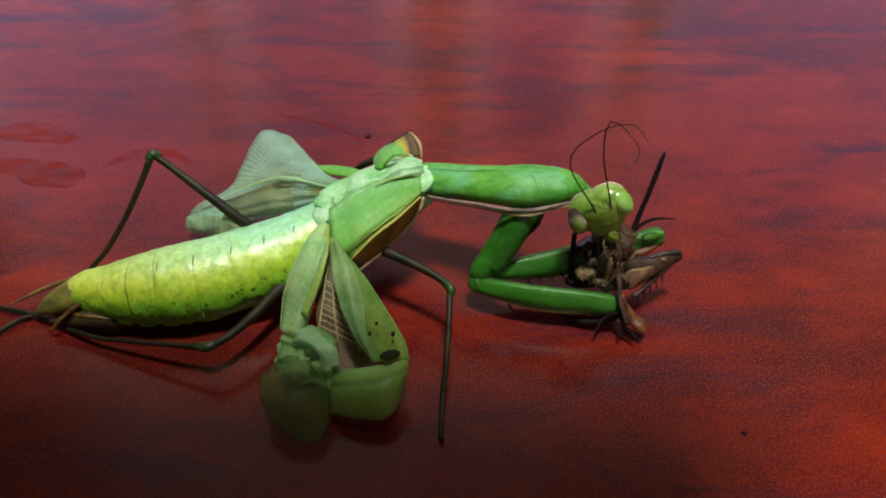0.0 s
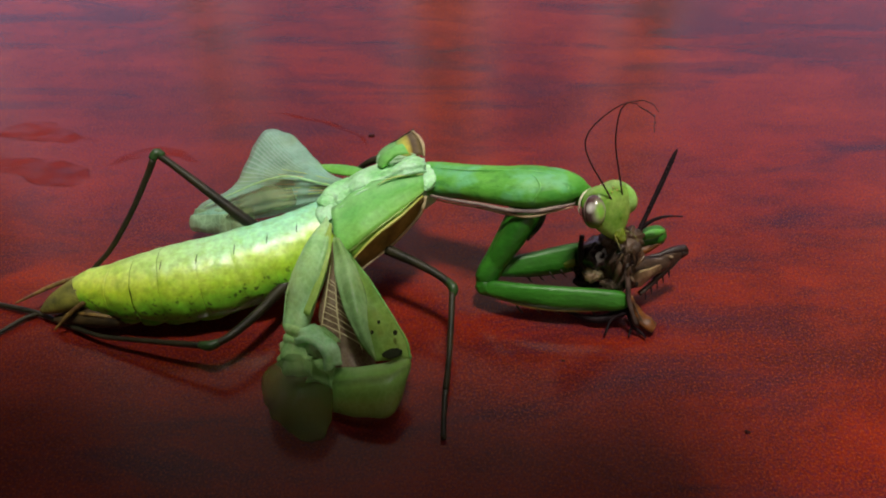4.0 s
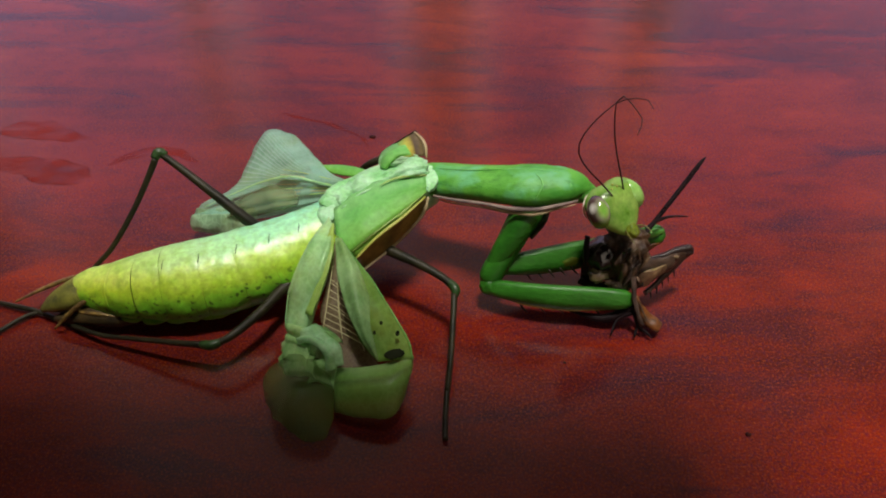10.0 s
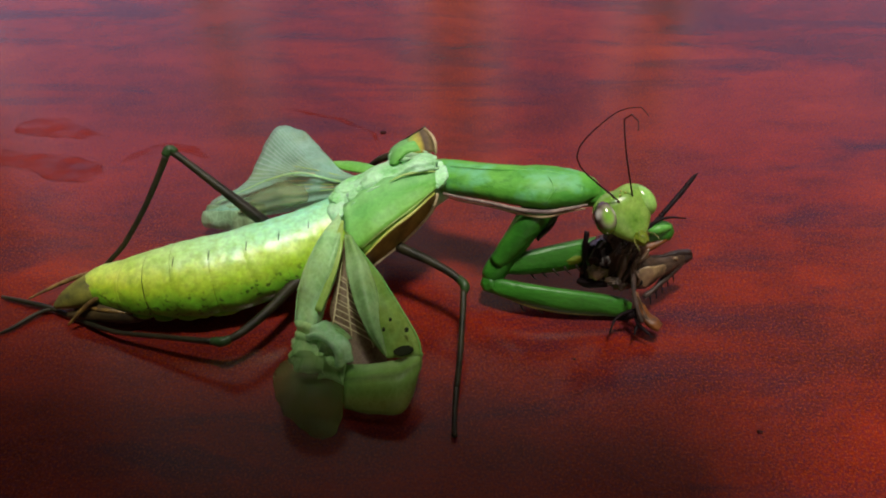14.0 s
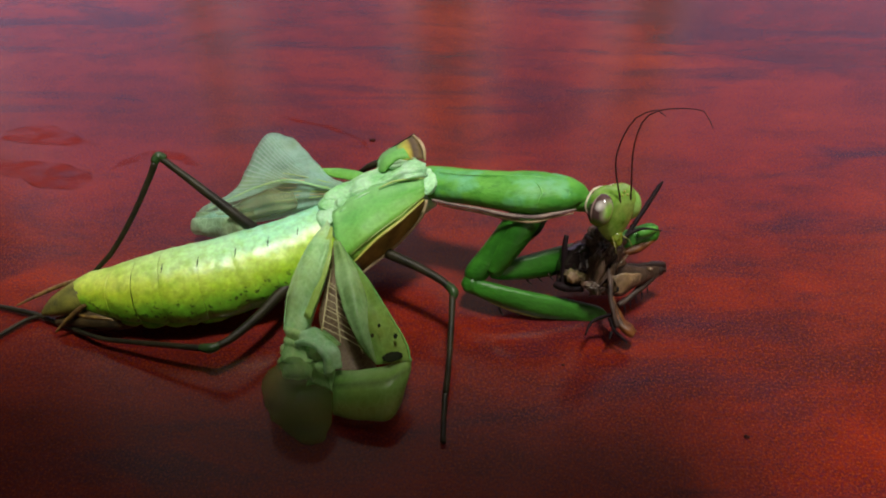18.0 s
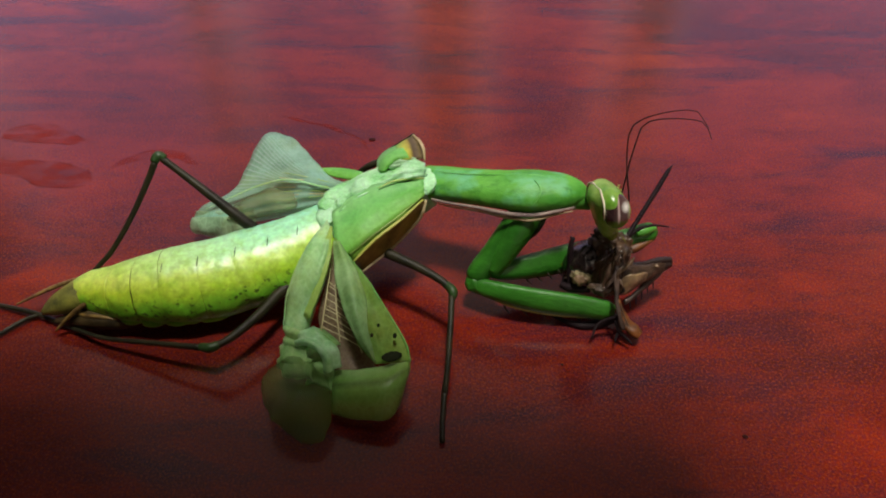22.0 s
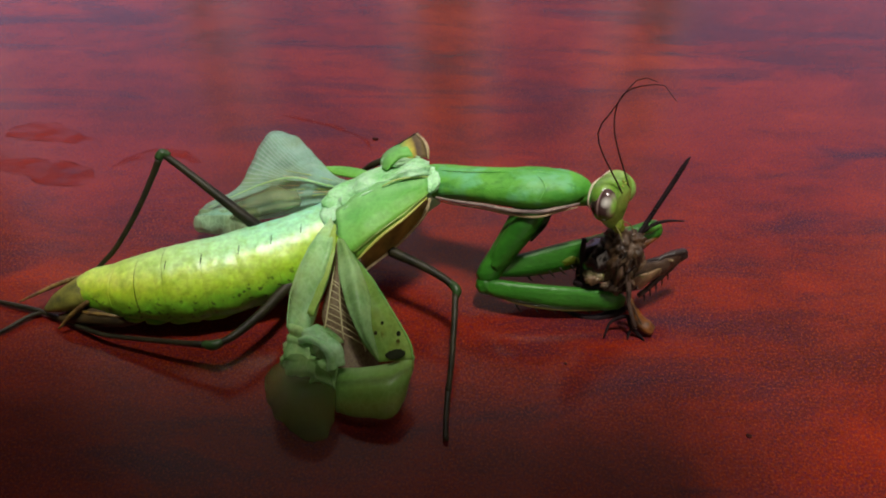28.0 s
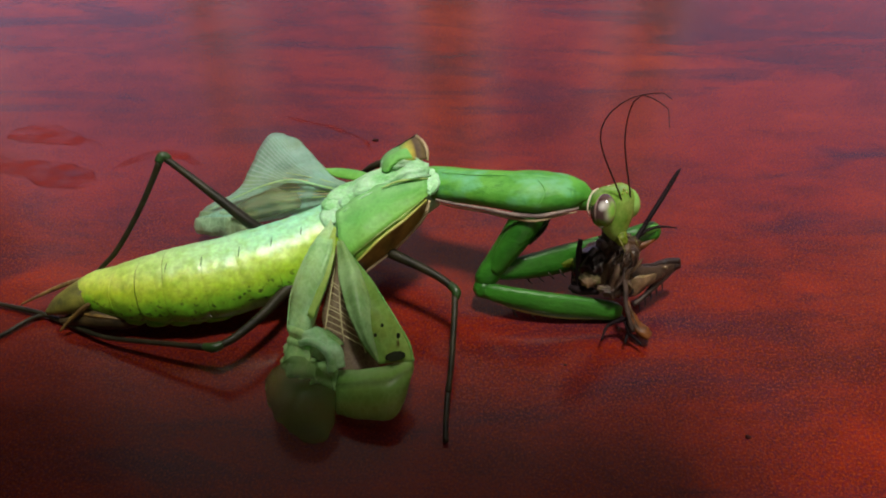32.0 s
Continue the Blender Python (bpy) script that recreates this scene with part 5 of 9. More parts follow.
for k, (x, w, mat) in enumerate(((18.4, 0.8, PREY_TAN), (19.3, 0.7, PREY))):
    rows = [[(x + w * a + 0.25 * math.sin(2 * z + k), -9.9 - 0.5 * math.cos(1.6 * a) - 0.10 * (8 - z) + 0.2 * k, z) for z in (3.6, 5.0, 6.4, 7.6 + 0.4 * (k % 2))] for a in (-1.0, -0.3, 0.4, 1.0)]
    part("skin_plate", sheet(rows, 0.14, 4, 0.45, 1.5, k * 1.7), mat, prey, "torn tan skin plate")
rng = random.Random(11)
for i in range(44):
    c = Vector((18.5, -9.1, 6.4)) + Vector((rng.uniform(-1.2, 2.0), rng.uniform(-2.0, -0.6), rng.uniform(-2.4, 2.6)))
    d = Vector((rng.uniform(-0.5, 0.7), rng.uniform(-0.3, 0.3), rng.uniform(0.5, 1.3))) * rng.uniform(0.6, 1.3)
    w = rng.uniform(0.10, 0.30)
    part("shred", tube([c - d, c + Vector((rng.uniform(-0.2, 0.2), -0.15, 0)), c + d], [(w * 0.4, w * 0.3), (w, w * 0.5), (w * 0.3, w * 0.2)], 7, 3, lumps=0.12), (PREY, PREY_TAN, PREY_SHANK, PREY, PREY_TAN, PREY, PREY_DARK)[i % 7], prey)
part("hind_thigh", tube([(19.8, -9.8, 4.6), (20.8, -9.6, 4.9), (22.4, -8.9, 5.2), (24.3, -8.2, 5.6), (25.7, -7.4, 5.9), (26.3, -7.1, 6.0)], [(0.7, 1.5), (0.8, 1.9), (0.75, 1.45), (0.6, 0.95), (0.5, 0.7), (0.2, 0.3)], 16, 6, lumps=0.28), PREY_THIGH, prey, "tan and brown broad thigh")
part("pale_patch", tube([(20.1, -10.5, 4.8), (21.2, -10.3, 5.0), (22.6, -9.6, 5.3), (23.9, -8.9, 5.6)], [(0.10, 0.9), (0.16, 1.25), (0.14, 0.8), (0.05, 0.15)], 14, 6, lumps=0.12), PREY_SKIN, prey, "pale tan skin of the thigh")
part("dark_tip", lump((25.9, -7.5, 6.0), (0.7, 0.45, 0.7), 0.25, 0.7, 4.0, (0, -20, 25), 3), PREY_EDGE, prey, "dark knee of the thigh")
part("pale_spot", lump((24.4, -8.5, 6.3), (0.3, 0.16, 0.2), 0.3, 0.6, 1.0, level=2), PREY_SKIN, prey, "small pale spot")
part("pale_patch", lump((18.9, -10.6, 4.1), (0.6, 0.35, 0.45), 0.4, 0.5, 2.0, level=3), PREY_SKIN, prey, "pale torn skin")
part("pale_patch", lump((16.0, -10.0, 4.9), (0.75, 0.4, 0.55), 0.5, 0.4, 5.0, level=3), PREY_SKIN, prey, "pale torn skin")
part("hind_shin", tube([(26.1, -7.3, 6.1), (24.7, -8.2, 5.0), (23.0, -9.1, 3.4), (21.4, -10.0, 2.4)], [0.40, 0.38, 0.34, 0.28], 8, 6, lumps=0.15), PREY_SHANK, prey, "dark spined shin")
part("dark_edge", tube([(20.0, -9.4, 6.3), (22.2, -8.6, 6.4), (24.5, -7.8, 6.5), (26.1, -7.3, 6.5)], [0.12, 0.30, 0.40, 0.42], 10, 5, lumps=0.18), PREY_EDGE, prey, "dark upper edge of the thigh")
for i in range(5):
    a = Vector((24.4, -8.4, 4.6)).lerp(Vector((22.0, -9.7, 2.6)), i / 4)
    part("spine", tube([a, a + Vector((0.15, -0.3, -0.5)), a + Vector((0.2, -0.5, -1.0))], [0.13, 0.09, 0.03], 6, 2), PREY_LEG, prey)
part("middle_leg", tube([(18.9, -8.2, 8.6), (19.3, -10.3, 7.0), (19.4, -11.8, 5.2), (19.8, -13.1, 3.2), (20.5, -13.6, 1.6)], [(0.28, 0.2), (0.30, 0.24), (0.25, 0.20), (0.26, 0.22), (0.26, 0.26)], 10, 5, lumps=0.16), PREY_SHANK, prey, "dark brown hanging leg")
part("orange_leg", tube([(19.9, -11.9, 4.0), (20.4, -12.3, 2.9), (21.0, -12.8, 1.9), (21.9, -13.3, 1.2), (22.5, -13.6, 0.95)], [(0.2, 0.2), (0.35, 0.3), (0.62, 0.42), (0.82, 0.55), (0.7, 0.45)], 14, 5, lumps=0.16), PREY_ORANGE, prey, "orange brown flared leg end")
part("tan_streak", tube([(20.0, -12.3, 3.9), (20.5, -12.75, 2.9), (21.0, -13.3, 2.1), (21.6, -13.85, 1.4)], [0.04, 0.07, 0.07, 0.03], 6, 4), PREY_TAN, prey, "thin tan streak along the leg end")
part("foot", tube([(20.1, -12.9, 2.6), (19.0, -12.7, 2.0), (18.0, -12.9, 1.3), (17.3, -14.2, 0.5)], [0.2, 0.2, 0.16, 0.08], 8, 4), PREY_LEG, prey, "thin black foot")
part("foot", tube([(19.8, -12.9, 2.2), (20.3, -13.6, 1.2), (21.0, -13.9, 0.7), (21.6, -14.6, 0.4)], [0.24, 0.22, 0.17, 0.07], 8, 4), PREY_LEG, prey, "thin black foot")
part("foot", tube([(20.3, -13.4, 1.2), (20.0, -13.8, 0.7), (19.8, -14.4, 0.4)], [0.18, 0.15, 0.06], 8, 3), PREY_LEG, prey, "thin black foot")
part("feeler", tube([(21.2, -6.6, 8.6), (22.2, -6.3, 9.4), (23.5, -6.3, 10.0), (25.4, -6.3, 10.0)], [0.22, 0.2, 0.15, 0.06], 8, 5), PREY_LEG, prey, "thin curved black feeler")
SPIKE_AT = (20.9, -6.8, 8.4)
spike = part("straight_leg", tube([(20.7, -7.1, 8.2), (21.2, -6.7, 8.7), (22.8, -5.3, 10.4), (24.8, -3.6, 12.6), (26.1, -2.5, 14.2), (26.6, -2.2, 14.8)], [0.4, 0.3, 0.26, 0.28, 0.22, 0.05], 8, 5), PREY_LEG, prey, "long straight black leg", SPIKE_AT)
rng = random.Random(4)
for i in range(10):
    k = rng.uniform(0.15, 0.95)
    a = Vector((21.2, -6.7, 8.7)).lerp(Vector((26.1, -2.5, 14.2)), k)
    part("bristle", tube([a, a + Vector((rng.uniform(-0.5, 0.5), -0.4, rng.uniform(0.2, 0.6)))], [0.07, 0.02], 5, 2), PREY_LEG, spike)

def motions():
    walk(pronotum, [
        (0, pose(0.00515, 0.00238, 0.01060, -0.21, -0.88, -0.67)),
        (1, pose(0.00515, 0.00238, 0.01060, -0.27, -0.97, -0.64)),
        (2, pose(0.00515, 0.00238, 0.01060, 0.14, -0.54, -1.23)),
        (3, pose(0.00515, 0.00238, 0.01060, 0.25, -0.09, -0.89)),
        (6, pose(0.00515, 0.00238, 0.01060, 0.46, 0.23, -1.04)),
        (7, pose(0.00515, 0.00238, 0.01060, -0.19, -0.70, -0.48)),
        (8, pose(0.00515, 0.00238, 0.01060, 0.79, 0.56, -1.57)),
        (9, pose(0.00515, 0.00238, 0.01060, 0.00, -0.00, 0.00)),
        (10, pose(0.00515, 0.00238, 0.01060, -0.50, -1.17, -0.25)),
        (11, pose(0.00515, 0.00238, 0.01060, -0.70, -1.19, 0.29)),
        (12, pose(0.00515, 0.00238, 0.01060, 0.39, 1.06, 0.44)),
        (13, pose(0.00515, 0.00238, 0.01060, -0.20, -0.59, -0.28)),
        (14, pose(0.00515, 0.00238, 0.01060, 1.10, 2.15, -0.03)),
        (17, pose(0.00515, 0.00238, 0.01060, 0.94, 2.02, 0.26)),
        (18, pose(0.00515, 0.00238, 0.01060, 0.73, 1.42, -0.03)),
        (19, pose(0.00515, 0.00238, 0.01060, 0.85, 1.60, -0.12)),
        (20, pose(0.00515, 0.00238, 0.01060, 0.96, 2.01, 0.17)),
        (21, pose(0.00515, 0.00238, 0.01060, 0.63, 1.41, 0.27)),
        (22, pose(0.00515, 0.00238, 0.01060, 0.30, 0.63, 0.04)),
        (23, pose(0.00515, 0.00238, 0.01060, 0.47, 0.94, 0.01)),
        (24, pose(0.00515, 0.00238, 0.01060, 0.55, 1.61, 0.84)),
        (25, pose(0.00515, 0.00238, 0.01060, 0.29, 0.56, -0.02)),
        (28, pose(0.00515, 0.00238, 0.01060, -0.17, 0.17, 0.76)),
        (29, pose(0.00515, 0.00238, 0.01060, -0.08, 0.64, 1.23)),
        (30, pose(0.00515, 0.00238, 0.01060, 0.20, 0.84, 0.67)),
        (31, pose(0.00515, 0.00238, 0.01060, 0.19, 0.97, 0.93)),
        (32, pose(0.00515, 0.00238, 0.01060, 0.46, 1.50, 0.95)),
    ])
    walk(head, [
        (0, pose(0.02250, -0.00546, 0.01349, 39.77, -6.85, -35.30)),
        (1, pose(0.02291, -0.00517, 0.01349, 3.71, -12.59, -18.86)),
        (2, pose(0.02310, -0.00501, 0.01349, -3.17, -0.85, -8.64)),
        (3, pose(0.02316, -0.00493, 0.01351, -7.59, 1.33, -3.89)),
        (6, pose(0.02319, -0.00503, 0.01338, 17.36, 1.29, -12.11)),
        (7, pose(0.02297, -0.00526, 0.01412, 5.99, -8.17, -8.36)),
        (8, pose(0.02322, -0.00507, 0.01371, -15.67, 5.08, 1.52)),
        (9, pose(0.02334, -0.00514, 0.01411, -5.03, 3.66, 0.63)),
        (10, pose(0.02322, -0.00522, 0.01413, -5.99, -14.71, -4.50)),
        (11, pose(0.02305, -0.00553, 0.01418, -6.32, -28.21, -14.58)),
        (12, pose(0.02332, -0.00557, 0.01366, -1.90, -15.08, -10.87)),
        (13, pose(0.02319, -0.00586, 0.01406, 0.81, -16.82, -10.29)),
        (14, pose(0.02333, -0.00570, 0.01320, -5.18, -19.92, -14.48)),
        (17, pose(0.02373, -0.00519, 0.01378, 2.16, 12.48, -6.63)),
        (18, pose(0.02372, -0.00518, 0.01409, 0.61, 17.73, -7.51)),
        (19, pose(0.02354, -0.00526, 0.01407, 4.58, 24.36, -4.71)),
        (20, pose(0.02301, -0.00537, 0.01382, 10.58, 21.80, 43.59)),
        (21, pose(0.02272, -0.00520, 0.01384, 9.78, 26.83, 49.57)),
        (22, pose(0.02296, -0.00522, 0.01439, 12.84, 32.31, 56.56)),
        (23, pose(0.02301, -0.00518, 0.01425, 11.20, 28.55, 52.80)),
        (24, pose(0.02268, -0.00557, 0.01422, 12.63, 32.09, 56.39)),
        (25, pose(0.02287, -0.00524, 0.01433, 12.29, 30.06, 55.02)),
        (28, pose(0.02320, -0.00447, 0.01471, 10.52, 16.14, 11.87)),
        (29, pose(0.02338, -0.00475, 0.01452, 6.80, 19.88, 10.77)),
        (30, pose(0.02349, -0.00480, 0.01415, 5.09, 20.88, 7.99)),
        (31, pose(0.02342, -0.00457, 0.01426, -0.61, 13.44, 0.74)),
        (32, pose(0.02353, -0.00491, 0.01393, -4.40, 14.35, -0.69)),
    ])
    walk(near_coxa, [
        (0, pose(0.01563, -0.00245, 0.01108, 1.28, 3.20, -2.30)),
        (1, pose(0.01563, -0.00244, 0.01110, 1.80, 1.51, -1.72)),
        (2, pose(0.01558, -0.00255, 0.01099, 1.96, 1.14, -1.63)),
        (3, pose(0.01561, -0.00249, 0.01090, 0.63, 0.44, -0.57)),
        (6, pose(0.01560, -0.00252, 0.01082, 0.45, 0.85, -0.68)),
        (7, pose(0.01564, -0.00241, 0.01104, 0.91, 0.06, -0.52)),
        (8, pose(0.01556, -0.00262, 0.01073, 1.53, 1.24, -1.44)),
        (9, pose(0.01569, -0.00232, 0.01090, 0.00, -0.00, 0.00)),
        (10, pose(0.01566, -0.00237, 0.01116, 0.77, -0.92, 0.03)),
        (11, pose(0.01570, -0.00227, 0.01118, 0.05, -0.22, 0.09)),
        (12, pose(0.01573, -0.00225, 0.01067, -1.03, 1.25, -0.08)),
        (13, pose(0.01566, -0.00237, 0.01102, 0.30, 0.19, -0.26)),
        (14, pose(0.01569, -0.00234, 0.01041, -0.68, 4.68, -2.07)),
        (17, pose(0.01571, -0.00228, 0.01045, -0.24, 8.65, -4.44)),
        (18, pose(0.01569, -0.00233, 0.01058, 0.39, 9.37, -5.14)),
        (19, pose(0.01568, -0.00235, 0.01054, 0.37, 9.04, -4.95)),
        (20, pose(0.01571, -0.00230, 0.01045, 0.10, 11.68, -6.31)),
        (21, pose(0.01572, -0.00228, 0.01059, 0.19, 8.86, -4.77)),
        (22, pose(0.01570, -0.00232, 0.01076, 0.66, 7.29, -4.13)),
        (23, pose(0.01569, -0.00233, 0.01069, 1.03, 6.23, -3.75)),
        (24, pose(0.01576, -0.00217, 0.01056, -0.92, 4.89, -2.06)),
        (25, pose(0.01569, -0.00233, 0.01077, 0.87, 2.99, -1.98)),
        (28, pose(0.01575, -0.00218, 0.01088, 0.38, 2.95, -1.71)),
        (29, pose(0.01579, -0.00210, 0.01079, -0.44, 3.92, -1.79)),
        (30, pose(0.01575, -0.00220, 0.01073, -0.18, 3.85, -1.89)),
        (31, pose(0.01577, -0.00216, 0.01071, -0.45, 3.79, -1.72)),
        (32, pose(0.01577, -0.00215, 0.01059, -0.85, 4.22, -1.74)),
    ])
    walk(near_femur, [
        (0, pose(0.01109, -0.00609, 0.00328, -0.09, 1.66, -2.42)),
        (1, pose(0.01135, -0.00605, 0.00313, 0.30, 3.60, 0.05)),
        (2, pose(0.01146, -0.00608, 0.00313, 0.19, 2.13, 0.32)),
        (3, pose(0.01160, -0.00633, 0.00298, -0.03, -0.21, -0.26)),
        (6, pose(0.01153, -0.00637, 0.00295, -0.05, -0.40, -0.36)),
        (7, pose(0.01166, -0.00623, 0.00304, 0.02, -0.03, 0.28)),
        (8, pose(0.01154, -0.00613, 0.00310, 0.12, 0.98, 0.73)),
        (9, pose(0.01177, -0.00629, 0.00300, 0.00, -0.00, 0.00)),
        (10, pose(0.01185, -0.00625, 0.00311, -0.07, -1.08, -0.08)),
        (11, pose(0.01177, -0.00628, 0.00316, -0.14, -0.87, -1.41)),
        (12, pose(0.01174, -0.00625, 0.00310, -0.09, 0.21, -1.29)),
        (13, pose(0.01173, -0.00626, 0.00317, -0.17, -0.01, -1.99)),
        (14, pose(0.01096, -0.00623, 0.00284, 0.90, 7.13, 2.13)),
        (17, pose(0.01030, -0.00586, 0.00317, 2.21, 14.00, 2.68)),
        (18, pose(0.01008, -0.00579, 0.00324, 2.62, 14.27, 4.44)),
        (19, pose(0.01019, -0.00577, 0.00324, 4.00, 16.78, 8.65)),
        (20, pose(0.00983, -0.00559, 0.00345, 3.27, 16.37, 5.25)),
        (21, pose(0.01026, -0.00579, 0.00330, 1.21, 9.85, 1.27)),
        (22, pose(0.01053, -0.00583, 0.00335, 0.32, 5.47, -1.19)),
        (23, pose(0.01085, -0.00569, 0.00338, 1.61, 8.64, 5.86)),
        (24, pose(0.01111, -0.00605, 0.00315, 0.21, 1.78, 1.01)),
        (25, pose(0.01138, -0.00590, 0.00323, 0.52, 2.77, 3.94)),
        (28, pose(0.01129, -0.00595, 0.00311, 1.16, 6.08, 6.02)),
        (29, pose(0.01112, -0.00603, 0.00304, 0.96, 5.95, 4.05)),
        (30, pose(0.01110, -0.00607, 0.00299, 1.04, 6.24, 4.45)),
        (31, pose(0.01114, -0.00607, 0.00298, 1.08, 6.93, 3.71)),
        (32, pose(0.01108, -0.00613, 0.00292, 1.19, 7.65, 3.60)),
    ])
    walk(far_coxa, [
        (0, pose(0.01612, -0.00289, 0.01159, 0.02, -4.79, 1.85)),
        (1, pose(0.01613, -0.00288, 0.01161, -0.02, -4.36, 1.72)),
        (2, pose(0.01608, -0.00300, 0.01149, 0.67, -3.42, 0.90)),
        (3, pose(0.01612, -0.00294, 0.01140, 0.18, -2.40, 0.83)),
        (6, pose(0.01611, -0.00297, 0.01131, 0.15, -1.84, 0.63)),
        (7, pose(0.01614, -0.00285, 0.01155, 0.23, -1.66, 0.51)),
        (8, pose(0.01606, -0.00307, 0.01122, 1.08, -0.44, -0.52)),
        (9, pose(0.01620, -0.00276, 0.01140, 0.00, -0.00, 0.00)),
        (10, pose(0.01616, -0.00280, 0.01167, 1.04, -0.79, -0.35)),
        (11, pose(0.01620, -0.00270, 0.01169, 0.07, -0.62, 0.20)),
        (12, pose(0.01625, -0.00268, 0.01116, -1.10, 2.67, -0.40)),
        (13, pose(0.01616, -0.00281, 0.01153, 0.64, 4.93, -2.41)),
        (14, pose(0.01622, -0.00278, 0.01089, -2.42, 6.07, -1.05)),
        (17, pose(0.01624, -0.00273, 0.01093, -2.07, -0.23, 1.43)),
        (18, pose(0.01621, -0.00278, 0.01106, -1.01, -0.17, 0.72)),
        (19, pose(0.01620, -0.00280, 0.01102, -1.27, 1.20, 0.32)),
        (20, pose(0.01623, -0.00274, 0.01093, -1.90, 1.80, 0.47)),
        (21, pose(0.01624, -0.00272, 0.01107, -1.57, 1.01, 0.59)),
        (22, pose(0.01621, -0.00276, 0.01125, -0.60, -1.31, 0.91)),
        (23, pose(0.01621, -0.00277, 0.01118, -0.39, 0.91, -0.12)),
        (24, pose(0.01629, -0.00261, 0.01104, -1.75, 1.04, 0.70)),
        (25, pose(0.01621, -0.00277, 0.01127, -0.22, 0.71, -0.15)),
        (28, pose(0.01627, -0.00261, 0.01138, -1.02, 0.95, 0.27)),
        (29, pose(0.01632, -0.00252, 0.01129, -1.87, 1.20, 0.70)),
        (30, pose(0.01627, -0.00264, 0.01122, -1.24, 1.62, 0.13)),
        (31, pose(0.01629, -0.00259, 0.01120, -1.42, 1.87, 0.14)),
        (32, pose(0.01630, -0.00259, 0.01107, -2.09, 1.70, 0.64)),
    ])
    walk(far_femur, [
        (0, pose(0.01261, -0.00503, 0.00428, 0.14, -1.02, -0.07)),
        (1, pose(0.01250, -0.00506, 0.00424, 0.11, -0.94, 0.08)),
        (2, pose(0.01243, -0.00496, 0.00436, 0.25, -1.15, -0.67)),
        (3, pose(0.01236, -0.00494, 0.00438, 0.23, -1.06, -0.63)),
        (6, pose(0.01230, -0.00495, 0.00439, 0.28, -1.47, -0.58)),
        (7, pose(0.01220, -0.00489, 0.00444, 0.21, -0.82, -0.69)),
        (8, pose(0.01216, -0.00480, 0.00453, 0.16, -0.50, -0.65)),
        (9, pose(0.01214, -0.00472, 0.00460, 0.00, -0.00, 0.00)),
        (10, pose(0.01214, -0.00464, 0.00470, 0.10, -0.51, -0.26)),
        (11, pose(0.01199, -0.00480, 0.00449, -0.15, 0.44, 0.69)),
        (12, pose(0.01189, -0.00473, 0.00461, 0.13, 0.05, -1.00)),
        (13, pose(0.01136, -0.00458, 0.00488, 0.55, -0.47, -4.31)),
        (14, pose(0.01137, -0.00501, 0.00450, 1.07, -4.13, -3.12)),
        (17, pose(0.01225, -0.00501, 0.00421, -0.59, -0.90, 4.19)),
        (18, pose(0.01222, -0.00486, 0.00438, -0.58, -0.52, 3.88)),
        (19, pose(0.01200, -0.00493, 0.00434, -0.22, -1.40, 2.56)),
        (20, pose(0.01201, -0.00493, 0.00437, 0.02, -2.52, 2.03)),
        (21, pose(0.01199, -0.00494, 0.00430, -0.46, -0.77, 3.49)),
        (22, pose(0.01229, -0.00485, 0.00437, -0.82, 0.02, 4.89)),
        (23, pose(0.01206, -0.00473, 0.00453, -0.58, -1.29, 4.34)),
        (24, pose(0.01226, -0.00473, 0.00457, -0.17, -2.33, 2.72)),
        (25, pose(0.01210, -0.00471, 0.00460, -0.12, -2.37, 2.54)),
        (28, pose(0.01199, -0.00478, 0.00452, -0.13, -2.15, 2.48)),
        (29, pose(0.01203, -0.00482, 0.00448, -0.06, -2.53, 2.38)),
        (30, pose(0.01203, -0.00474, 0.00459, 0.08, -2.45, 1.53)),
        (31, pose(0.01201, -0.00472, 0.00458, -0.20, -1.70, 2.57)),
        (32, pose(0.01201, -0.00486, 0.00441, -0.34, -1.81, 3.39)),
    ])
